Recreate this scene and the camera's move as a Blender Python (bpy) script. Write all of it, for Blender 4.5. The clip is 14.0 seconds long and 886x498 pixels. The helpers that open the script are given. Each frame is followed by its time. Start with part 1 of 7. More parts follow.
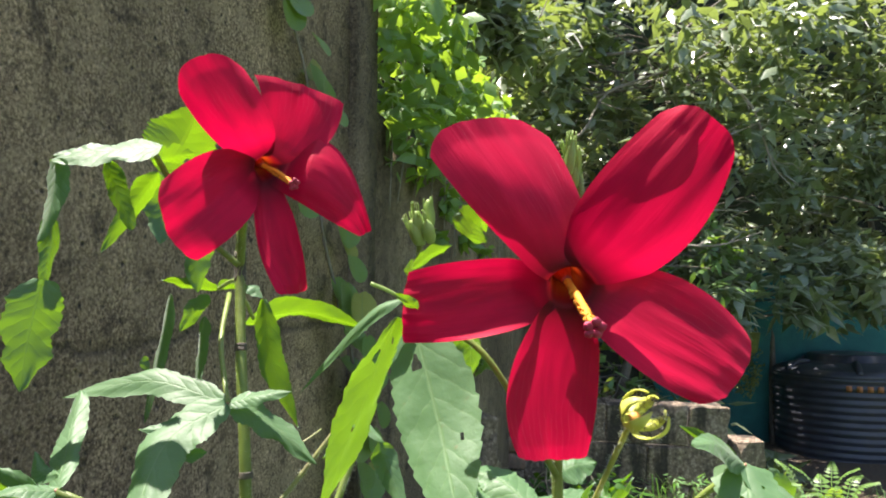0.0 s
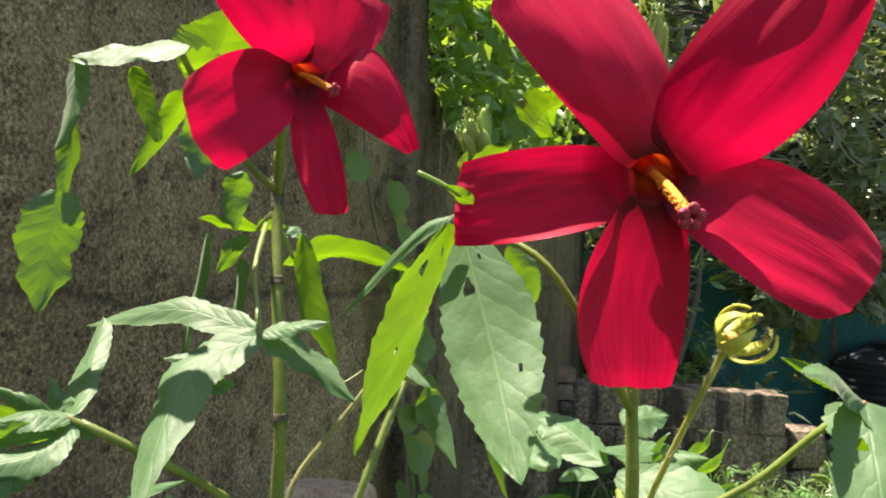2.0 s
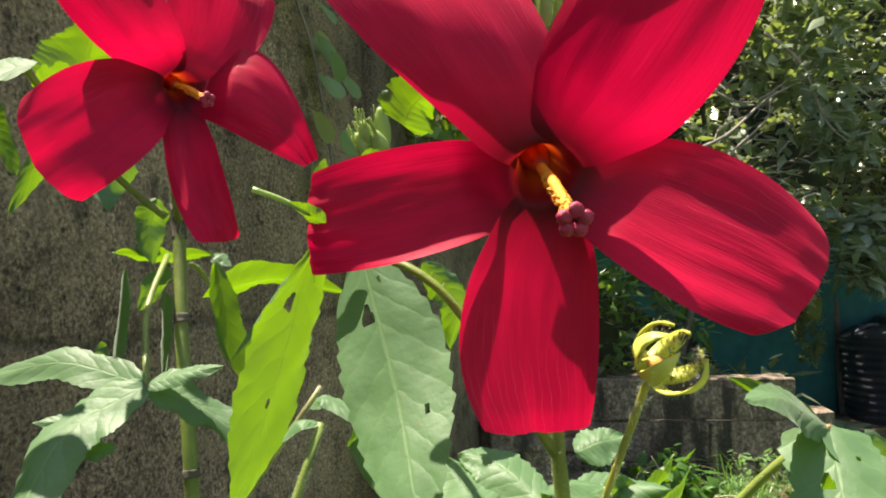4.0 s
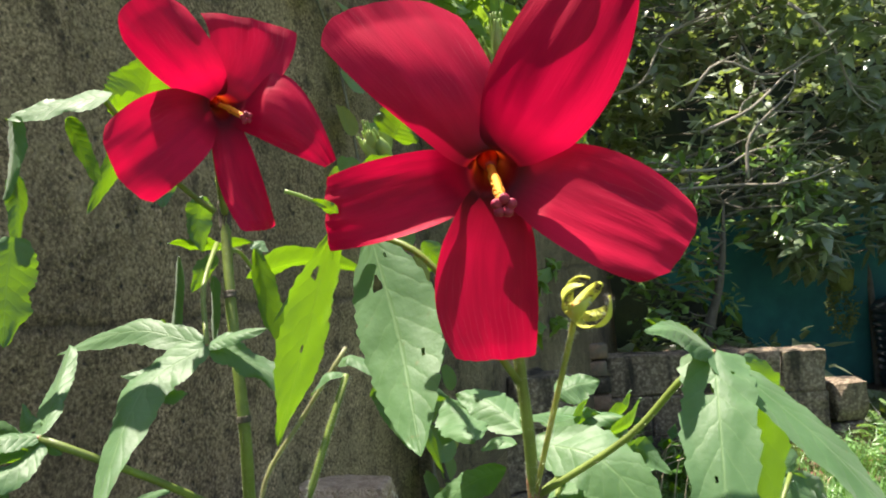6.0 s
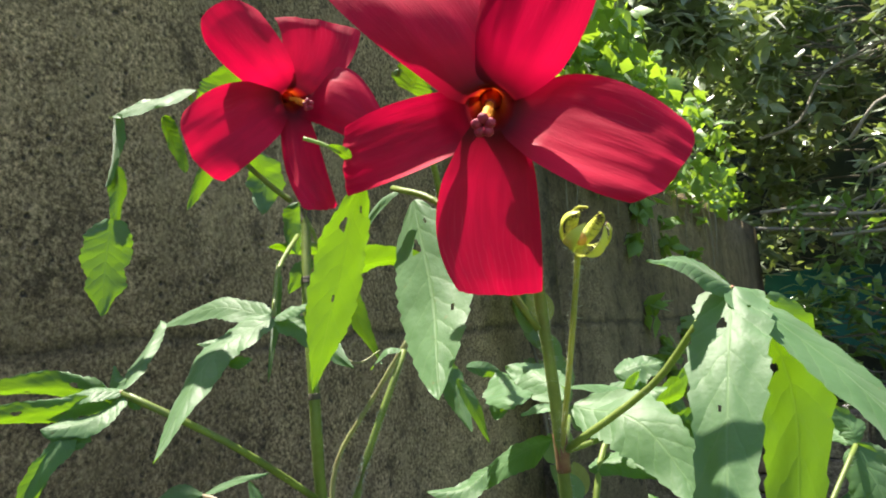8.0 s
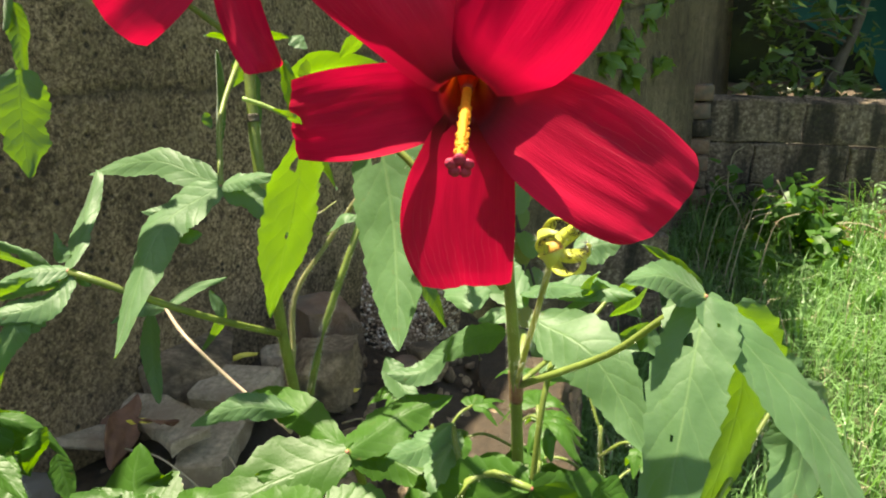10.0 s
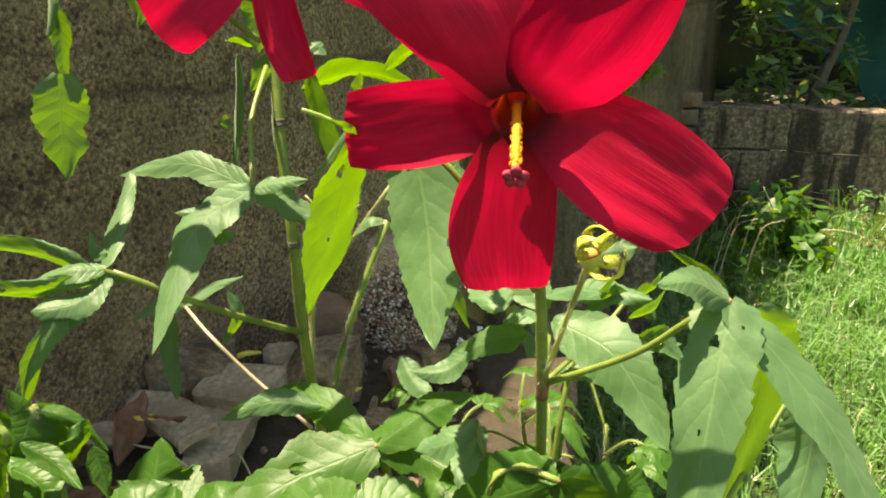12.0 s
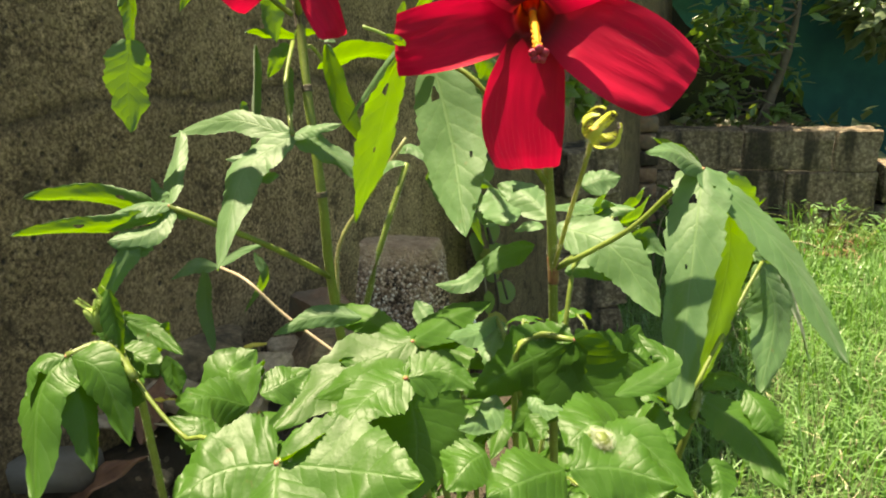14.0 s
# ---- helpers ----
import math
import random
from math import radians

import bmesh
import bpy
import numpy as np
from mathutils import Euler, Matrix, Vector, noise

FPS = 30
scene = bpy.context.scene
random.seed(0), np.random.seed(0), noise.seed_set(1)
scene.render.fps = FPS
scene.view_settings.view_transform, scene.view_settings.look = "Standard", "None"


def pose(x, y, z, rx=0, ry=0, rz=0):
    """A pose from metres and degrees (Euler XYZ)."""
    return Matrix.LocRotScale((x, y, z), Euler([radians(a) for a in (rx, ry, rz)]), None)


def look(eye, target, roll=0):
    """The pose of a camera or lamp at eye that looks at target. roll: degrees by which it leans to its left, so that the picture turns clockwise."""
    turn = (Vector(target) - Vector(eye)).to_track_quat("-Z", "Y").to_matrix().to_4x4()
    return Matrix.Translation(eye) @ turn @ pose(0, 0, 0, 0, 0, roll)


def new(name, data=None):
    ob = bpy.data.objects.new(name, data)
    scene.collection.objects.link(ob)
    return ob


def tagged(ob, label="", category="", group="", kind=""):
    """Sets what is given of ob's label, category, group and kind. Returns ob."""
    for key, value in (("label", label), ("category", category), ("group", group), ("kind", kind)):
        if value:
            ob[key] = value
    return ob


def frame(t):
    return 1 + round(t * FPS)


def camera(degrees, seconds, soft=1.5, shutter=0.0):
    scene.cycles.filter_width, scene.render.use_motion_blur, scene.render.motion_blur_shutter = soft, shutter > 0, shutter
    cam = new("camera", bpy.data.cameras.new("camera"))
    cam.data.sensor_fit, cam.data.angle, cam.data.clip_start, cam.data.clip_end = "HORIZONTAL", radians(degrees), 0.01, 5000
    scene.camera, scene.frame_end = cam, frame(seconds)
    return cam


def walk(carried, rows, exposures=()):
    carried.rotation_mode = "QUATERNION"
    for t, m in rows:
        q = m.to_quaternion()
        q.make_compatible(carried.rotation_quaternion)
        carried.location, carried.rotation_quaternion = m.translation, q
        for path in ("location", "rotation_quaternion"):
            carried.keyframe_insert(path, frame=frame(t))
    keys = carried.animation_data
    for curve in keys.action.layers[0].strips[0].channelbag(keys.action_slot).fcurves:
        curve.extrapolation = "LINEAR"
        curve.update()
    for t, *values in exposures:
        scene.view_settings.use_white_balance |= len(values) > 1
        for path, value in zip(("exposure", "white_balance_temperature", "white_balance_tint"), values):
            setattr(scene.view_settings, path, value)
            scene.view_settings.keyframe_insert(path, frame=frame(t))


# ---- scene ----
cam = camera(61.6, 14.0, 2.0)
ROWS = [
    (0.0, 0.0029, -0.0032, 1.0149, 93.60, -0.15, 0.07),
    (0.5, 0.0002, 0.0082, 1.0047, 93.22, 0.45, 0.44),
    (1.0, -0.0014, 0.0237, 0.9941, 92.83, 0.55, 1.49),
    (1.5, -0.0043, 0.0322, 0.9896, 92.67, -0.35, 2.60),
    (2.0, -0.0001, 0.0379, 0.9881, 92.39, -1.07, 3.79),
    (2.5, 0.0055, 0.0518, 0.9807, 92.14, -1.15, 4.50),
    (3.0, 0.0216, 0.0689, 0.9853, 92.30, -0.10, 4.84),
    (3.5, 0.0330, 0.0827, 0.9991, 92.60, 1.73, 4.33),
    (3.7, 0.0328, 0.0834, 0.9942, 92.95, 2.91, 3.77),
    (5.8, 0.0442, 0.0186, 0.9928, 91.59, 4.70, 4.65),
    (6.0, 0.0539, 0.0149, 0.9877, 91.83, 5.18, 6.41),
    (6.5, 0.0814, 0.0233, 0.9552, 93.23, 5.86, 11.83),
    (7.0, 0.0958, 0.0235, 0.9398, 95.64, 5.51, 16.17),
    (7.5, 0.0962, 0.0167, 0.9423, 97.52, 4.86, 17.98),
    (8.0, 0.0984, 0.0199, 0.9426, 97.34, 4.81, 18.05),
    (8.5, 0.0957, 0.0098, 0.9729, 91.49, 5.06, 16.68),
    (9.0, 0.0971, 0.0132, 1.0060, 82.12, 4.66, 15.21),
    (9.2, 0.0972, 0.0232, 1.0272, 78.59, 4.01, 14.89),
    (11.3, 0.0815, 0.0585, 1.0532, 68.16, 2.32, 14.52),
    (11.5, 0.0806, 0.0555, 1.0509, 69.26, 2.26, 14.24),
    (12.0, 0.0780, 0.0325, 1.0535, 70.70, 1.70, 13.74),
    (12.5, 0.0864, 0.0119, 1.0640, 71.21, 1.83, 13.39),
    (13.0, 0.0969, -0.0129, 1.0479, 72.05, 2.80, 12.58),
    (13.5, 0.0908, -0.0349, 1.0299, 73.32, 3.54, 11.25),
    (14.0, 0.0661, -0.0496, 1.0138, 73.93, 3.48, 10.51),
]
walk(cam, [(t, pose(x, y, z, rx, ry, rz)) for t, x, y, z, rx, ry, rz in ROWS], [(0.0, 1.88, 6650, 18), (1.5, 1.78, 7250, 16.5), (3.5, 1.68, 7400, 15), (7.5, 1.76, 6900, 11), (9.0, 1.78, 7300, 9), (11.5, 1.78, 9100, 5), (14.0, 1.74, 9450, 4)])

# ---- world and sun ----
SUN = Vector((-0.27, 0.05, 1.0)).normalized()
world = bpy.data.worlds.new("sky")
scene.world = world
world.use_nodes = True
sky = world.node_tree.nodes.new("ShaderNodeTexSky")
sky.sky_type, sky.sun_disc = "NISHITA", False
sky.sun_elevation, sky.sun_rotation = math.asin(SUN.z), math.atan2(SUN.x, SUN.y)
world.node_tree.links.new(sky.outputs[0], world.node_tree.nodes["Background"].inputs[0])
world.node_tree.nodes["Background"].inputs[1].default_value = 0.088
lamp = new("sun", bpy.data.lights.new("sun", "SUN"))
lamp.data.energy, lamp.data.angle, lamp.data.color = 5.0, radians(0.6), (1.0, 0.96, 0.88)
lamp.matrix_world = look(SUN * 20, (0, 0, 0))


# ---- materials ----
def material(name, rough=0.6, metal=0.0):
    """An empty material with its principled node; returns material, node tree, principled."""
    m = bpy.data.materials.new(name)
    m.use_nodes = True
    b = m.node_tree.nodes["Principled BSDF"]
    b.inputs["Roughness"].default_value, b.inputs["Metallic"].default_value = rough, metal
    return m, m.node_tree, b


def noise_tex(nt, scale, detail=6.0, rough=0.6, coord="Object", stretch=None):
    tc = nt.nodes.new("ShaderNodeTexCoord")
    n = nt.nodes.new("ShaderNodeTexNoise")
    n.inputs["Scale"].default_value, n.inputs["Detail"].default_value, n.inputs["Roughness"].default_value = scale, detail, rough
    src = tc.outputs[coord]
    if stretch:
        mp = nt.nodes.new("ShaderNodeMapping")
        mp.inputs["Scale"].default_value = stretch
        nt.links.new(src, mp.inputs[0])
        src = mp.outputs[0]
    nt.links.new(src, n.inputs["Vector"])
    return n


def ramp(nt, src, stops):
    r = nt.nodes.new("ShaderNodeValToRGB")
    while len(r.color_ramp.elements) < len(stops):
        r.color_ramp.elements.new(0.5)
    for e, (p, c) in zip(r.color_ramp.elements, stops):
        e.position, e.color = p, (*c, 1)
    nt.links.new(src, r.inputs[0])
    return r.outputs[0]


def mixed(nt, a, b, fac, mode="MIX"):
    """Mixes two colours (sockets or triples) by a socket or a number."""
    m = nt.nodes.new("ShaderNodeMix")
    m.data_type, m.blend_type = "RGBA", mode
    for i, v in ((0, fac), (6, a), (7, b)):
        if isinstance(v, (int, float)):
            m.inputs[i].default_value = v
        elif isinstance(v, tuple):
            m.inputs[i].default_value = (*v, 1)
        else:
            nt.links.new(v, m.inputs[i])
    return m.outputs[2]


def bump(nt, b, height, strength=0.5, dist=0.01, under=None):
    n = nt.nodes.new("ShaderNodeBump")
    n.inputs["Strength"].default_value, n.inputs["Distance"].default_value = strength, dist
    nt.links.new(height, n.inputs["Height"])
    if under:
        nt.links.new(under.outputs[0], n.inputs["Normal"])
    nt.links.new(n.outputs[0], b.inputs["Normal"])
    return n


def maths(nt, op, a, b=0.0):
    n = nt.nodes.new("ShaderNodeMath")
    n.operation = op
    for i, v in ((0, a), (1, b)):
        if isinstance(v, (int, float)):
            n.inputs[i].default_value = v
        else:
            nt.links.new(v, n.inputs[i])
    return n.outputs[0]


def see_through(nt, b, colour, share, relief=None):
    """Lets light pass a thin blade: mixes translucence into the principled surface."""
    t = nt.nodes.new("ShaderNodeBsdfTranslucent")
    if relief:
        nt.links.new(relief.outputs[0], t.inputs["Normal"])
    if isinstance(colour, tuple):
        t.inputs[0].default_value = (*colour, 1)
    else:
        nt.links.new(colour, t.inputs[0])
    mx = nt.nodes.new("ShaderNodeMixShader")
    mx.inputs[0].default_value = share
    nt.links.new(b.outputs[0], mx.inputs[1])
    nt.links.new(t.outputs[0], mx.inputs[2])
    nt.links.new(mx.outputs[0], nt.nodes["Material Output"].inputs[0])


def vein_height(nt, ribs=9.0, slant=0.55):
    """Midrib and side veins from the blade's own coordinates: u along, v from -1 to 1 across (kept as 0 to 1)."""
    uv = nt.nodes.new("ShaderNodeUVMap")
    uv.uv_map = "blade"
    sep = nt.nodes.new("ShaderNodeSeparateXYZ")
    nt.links.new(uv.outputs[0], sep.inputs[0])
    v = maths(nt, "ABSOLUTE", maths(nt, "SUBTRACT", maths(nt, "MULTIPLY", sep.outputs[1], 2.0), 1.0))
    mid = maths(nt, "SUBTRACT", 1.0, maths(nt, "MINIMUM", maths(nt, "MULTIPLY", v, 16.0), 1.0))
    wig = noise_tex(nt, 7.0, 2.0, 0.5, "UV")
    ph = maths(nt, "ADD", maths(nt, "SUBTRACT", sep.outputs[0], maths(nt, "MULTIPLY", v, slant * 0.3)), maths(nt, "MULTIPLY", wig.outputs[0], 0.045))
    saw = maths(nt, "FRACT", maths(nt, "MULTIPLY", ph, ribs))
    d = maths(nt, "ABSOLUTE", maths(nt, "SUBTRACT", saw, 0.5))
    side = maths(nt, "SUBTRACT", 1.0, maths(nt, "MINIMUM", maths(nt, "MULTIPLY", d, 14.0), 1.0))
    side = maths(nt, "MULTIPLY", side, 0.5)
    crease = maths(nt, "POWER", maths(nt, "SUBTRACT", 1.0, maths(nt, "MULTIPLY", d, 2.0)), 3.0)
    return maths(nt, "MAXIMUM", mid, side), maths(nt, "MAXIMUM", mid, maths(nt, "MULTIPLY", crease, 0.8))


def leaf_material(name, dark, light, glow, share=0.42, rough=0.52, vein=(0.22, 0.36, 0.14), gloss=0.35, felt=0.2, relief=0.24):
    m, nt, b = material(name, rough)
    veins, crease = vein_height(nt)
    n1 = noise_tex(nt, 60.0, 5.0, 0.6)
    n2 = noise_tex(nt, 900.0, 3.0, 0.6)
    info = nt.nodes.new("ShaderNodeObjectInfo")
    base = ramp(nt, n1.outputs[0], [(0.3, dark), (0.7, light)])
    base = mixed(nt, base, tuple(c * 0.7 for c in light), maths(nt, "MULTIPLY", info.outputs["Random"], 0.5))
    spots = ramp(nt, noise_tex(nt, 190.0, 2.0).outputs[0], [(0.70, (0, 0, 0)), (0.76, (1, 1, 1))])
    base = mixed(nt, base, (0.16, 0.12, 0.05), maths(nt, "MULTIPLY", spots, 0.55))
    base = mixed(nt, base, vein, maths(nt, "MULTIPLY", veins, 0.46))
    nt.links.new(base, b.inputs["Base Color"])
    b.inputs["Sheen Weight"].default_value, b.inputs["Sheen Roughness"].default_value = felt, 0.4
    h = maths(nt, "ADD", maths(nt, "MULTIPLY", crease, -0.8), maths(nt, "MULTIPLY", n2.outputs[0], 0.25))
    quilt = noise_tex(nt, 330.0, 2.0, 0.5)
    h = maths(nt, "ADD", h, maths(nt, "MULTIPLY", quilt.outputs[0], 0.75))
    bp = bump(nt, b, h, relief, 0.0009)
    b.inputs["Specular IOR Level"].default_value = gloss
    glowing = mixed(nt, glow, tuple(c * 0.5 for c in glow), maths(nt, "MULTIPLY", veins, 0.85))
    glowing = mixed(nt, glowing, tuple(c * 0.72 for c in glow), n1.outputs[0])
    see_through(nt, b, glowing, share, bp)
    return m


def plain(name, c1, c2, scale, rough=0.7, bumpy=0.4, dist=0.01, c3=None, big=None, fine=None):
    """A two-scale mottled surface with relief."""
    m, nt, b = material(name, rough)
    n1 = noise_tex(nt, scale, 8.0, 0.65)
    col = ramp(nt, n1.outputs[0], [(0.3, c1), (0.7, c2)])
    if c3:
        n3 = noise_tex(nt, big or scale * 0.13, 4.0, 0.6)
        col = mixed(nt, col, c3, ramp(nt, n3.outputs[0], [(0.45, (0, 0, 0)), (0.65, (1, 1, 1))]))
    nt.links.new(col, b.inputs["Base Color"])
    n2 = noise_tex(nt, fine or scale * 4, 6.0, 0.7)
    bump(nt, b, n2.outputs[0], bumpy, dist)
    return m


LEAF = leaf_material("mallow_leaf", (0.068, 0.158, 0.056), (0.115, 0.232, 0.098), (0.195, 0.385, 0.004), 0.42, 0.52, gloss=0.50, felt=0.34, relief=0.24)
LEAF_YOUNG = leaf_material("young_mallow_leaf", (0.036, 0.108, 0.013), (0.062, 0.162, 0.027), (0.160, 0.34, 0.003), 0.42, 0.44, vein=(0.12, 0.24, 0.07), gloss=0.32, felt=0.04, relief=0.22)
LEAF_FAR = leaf_material("bush_leaf", (0.058, 0.084, 0.040), (0.130, 0.170, 0.092), (0.34, 0.48, 0.05), 0.32, 0.32, gloss=0.6)
LEAF_UNDER = leaf_material("young_tree_leaf", (0.055, 0.130, 0.028), (0.125, 0.230, 0.062), (0.30, 0.52, 0.04), 0.34, 0.32, gloss=0.6)
LEAF_GLOSS = leaf_material("glossy_bush_leaf", (0.070, 0.102, 0.052), (0.180, 0.228, 0.135), (0.38, 0.50, 0.09), 0.28, 0.30, gloss=0.9, felt=0.4)
LEAF_VINE = leaf_material("vine_leaf", (0.100, 0.200, 0.045), (0.165, 0.290, 0.075), (0.40, 0.62, 0.035), 0.40, 0.42, gloss=0.5)
YELLOWING = leaf_material("yellowing_leaf", (0.21, 0.25, 0.05), (0.36, 0.38, 0.09), (0.46, 0.50, 0.05), 0.36, 0.5, gloss=0.3)
GRASS = leaf_material("grass_blade", (0.085, 0.210, 0.052), (0.212, 0.372, 0.140), (0.25, 0.55, 0.07), 0.40, 0.32, gloss=0.7)


def petal_material():
    """Scarlet petal: fan of fine creases, pale hair veins in patches, maroon throat and an orange base."""
    m, nt, b = material("scarlet_petal", 0.5)
    uv = nt.nodes.new("ShaderNodeUVMap")
    uv.uv_map = "blade"
    sep = nt.nodes.new("ShaderNodeSeparateXYZ")
    nt.links.new(uv.outputs[0], sep.inputs[0])
    info = nt.nodes.new("ShaderNodeObjectInfo")

    def fan_noise(along, across, detail, rough):
        mp = nt.nodes.new("ShaderNodeMapping")
        mp.inputs["Scale"].default_value = (along, across, 1.0)
        nt.links.new(uv.outputs[0], mp.inputs[0])
        n = nt.nodes.new("ShaderNodeTexNoise")
        n.noise_dimensions = "4D"
        nt.links.new(maths(nt, "MULTIPLY", info.outputs["Random"], 40.0), n.inputs["W"])
        n.inputs["Scale"].default_value, n.inputs["Detail"].default_value, n.inputs["Roughness"].default_value, n.inputs["Distortion"].default_value = 1.0, detail, rough, 0.35
        nt.links.new(mp.outputs[0], n.inputs["Vector"])
        return n.outputs[0]

    creases = fan_noise(5.0, 48.0, 4.0, 0.6)
    rays = fan_noise(1.2, 85.0, 4.0, 0.6)
    mottle = fan_noise(2.2, 4.0, 3.0, 0.5)
    base = ramp(nt, rays, [(0.25, (0.60, 0.0028, 0.040)), (0.75, (0.72, 0.0050, 0.060))])
    base = mixed(nt, base, (0.44, 0.0020, 0.034), ramp(nt, mottle, [(0.42, (0, 0, 0)), (0.66, (0.8, 0.8, 0.8))]))
    wander = noise_tex(nt, 5.0, 2.0, 0.5, "UV")
    fan = maths(nt, "FRACT", maths(nt, "ADD", maths(nt, "MULTIPLY", sep.outputs[1], 15.0), maths(nt, "MULTIPLY", wander.outputs[0], 1.4)))
    line = maths(nt, "SUBTRACT", 1.0, maths(nt, "MINIMUM", maths(nt, "MULTIPLY", maths(nt, "ABSOLUTE", maths(nt, "SUBTRACT", fan, 0.5)), 24.0), 1.0))
    seen = maths(nt, "MULTIPLY", ramp(nt, noise_tex(nt, 38.0, 2.0).outputs[0], [(0.50, (0.04, 0.04, 0.04)), (0.64, (0.45, 0.45, 0.45))]), ramp(nt, sep.outputs[0], [(0.34, (0, 0, 0)), (0.62, (1, 1, 1))]))
    base = mixed(nt, base, (0.85, 0.20, 0.26), maths(nt, "MULTIPLY", line, seen))
    throat = [(0.05, (0.50, 0.055, 0.006)), (0.10, (0.26, 0.008, 0.007)), (0.15, (0.11, 0.0012, 0.009)), (0.30, (0.30, 0.0016, 0.020))]
    deep = ramp(nt, sep.outputs[0], throat)
    base = mixed(nt, base, deep, ramp(nt, sep.outputs[0], [(0.16, (1, 1, 1)), (0.34, (0, 0, 0))]))
    nt.links.new(base, b.inputs["Base Color"])
    b.inputs["Sheen Weight"].default_value, b.inputs["Sheen Roughness"].default_value = 0.10, 0.45
    b.inputs["Sheen Tint"].default_value = (1.0, 0.45, 0.55, 1)
    b.inputs["Specular IOR Level"].default_value = 0.22
    fine = noise_tex(nt, 500.0, 3.0)
    grow = ramp(nt, sep.outputs[0], [(0.2, (0.15, 0.15, 0.15)), (0.8, (1, 1, 1))])
    h = maths(nt, "ADD", maths(nt, "MULTIPLY", maths(nt, "MULTIPLY", creases, 1.6), grow), maths(nt, "MULTIPLY", rays, 0.55))
    h = maths(nt, "ADD", h, maths(nt, "MULTIPLY", fine.outputs[0], 0.12))
    bp = bump(nt, b, h, 0.20, 0.0008)
    glow = mixed(nt, (0.62, 0.0030, 0.048), (0.50, 0.0021, 0.040), ramp(nt, mottle, [(0.4, (0, 0, 0)), (0.65, (1, 1, 1))]))
    glow = mixed(nt, glow, deep, ramp(nt, sep.outputs[0], [(0.16, (1, 1, 1)), (0.34, (0, 0, 0))]))
    see_through(nt, b, glow, 0.40, bp)
    return m


PETAL = petal_material()
THROAT = plain("flower_throat", (0.40, 0.016, 0.012), (0.26, 0.006, 0.010), 300.0, 0.6, 0.3, 0.0005)
POLLEN = plain("pollen_column", (0.70, 0.22, 0.007), (0.84, 0.35, 0.016), 700.0, 0.6, 0.6, 0.0006)
SEED = plain("orange_seed_head", (0.55, 0.28, 0.05), (0.62, 0.36, 0.08), 300.0, 0.6, 0.2, 0.0004)
FOOT = plain("orange_column_foot", (0.46, 0.045, 0.008), (0.26, 0.008, 0.010), 400.0, 0.6, 0.3, 0.0005)
STIGMA = plain("crimson_stigma", (0.20, 0.005, 0.022), (0.44, 0.020, 0.070), 900.0, 0.5, 0.4, 0.0004)


def stalk_material(name, c1, c2):
    m, nt, b = material(name, 0.45)
    n1 = noise_tex(nt, 70.0, 5.0)
    n2 = noise_tex(nt, 500.0, 4.0)
    nt.links.new(ramp(nt, n1.outputs[0], [(0.35, c1), (0.7, c2)]), b.inputs["Base Color"])
    bump(nt, b, n2.outputs[0], 0.4, 0.0006)
    see_through(nt, b, tuple(min(1.0, c * 2.2) for c in c2), 0.18)
    return m


STEM = stalk_material("green_stem", (0.130, 0.170, 0.040), (0.215, 0.290, 0.065))
YELLOW_STALK = stalk_material("yellow_green_stalk", (0.26, 0.27, 0.055), (0.36, 0.38, 0.085))
PINK_STALK = stalk_material("pinkish_stalk", (0.42, 0.31, 0.24), (0.52, 0.43, 0.33))
STALK_PALE = stalk_material("pale_stalk", (0.240, 0.220, 0.120), (0.300, 0.330, 0.130))
CALYX = stalk_material("yellow_calyx", (0.54, 0.60, 0.08), (0.70, 0.74, 0.14))
BUD = stalk_material("pale_bud", (0.20, 0.30, 0.08), (0.34, 0.44, 0.14))
JOINT = plain("red_leaf_joint", (0.30, 0.10, 0.07), (0.36, 0.20, 0.11), 300.0, 0.5, 0.2, 0.0004)
RED_NODE = plain("red_stem_joint", (0.16, 0.045, 0.035), (0.24, 0.16, 0.07), 160.0, 0.5, 0.3, 0.0005)
HAIR = plain("plant_hair", (0.58, 0.62, 0.46), (0.72, 0.75, 0.60), 60.0, 0.5, 0.1, 0.0002)
BRISTLE = plain("black_bristle", (0.010, 0.009, 0.007), (0.026, 0.022, 0.016), 60.0, 0.5, 0.1, 0.0002)
BARK = plain("grey_bark", (0.07, 0.06, 0.045), (0.15, 0.13, 0.10), 30.0, 0.9, 0.7, 0.006)
TWIG = plain("pale_twig", (0.15, 0.13, 0.10), (0.26, 0.23, 0.185), 60.0, 0.85, 0.4, 0.002)


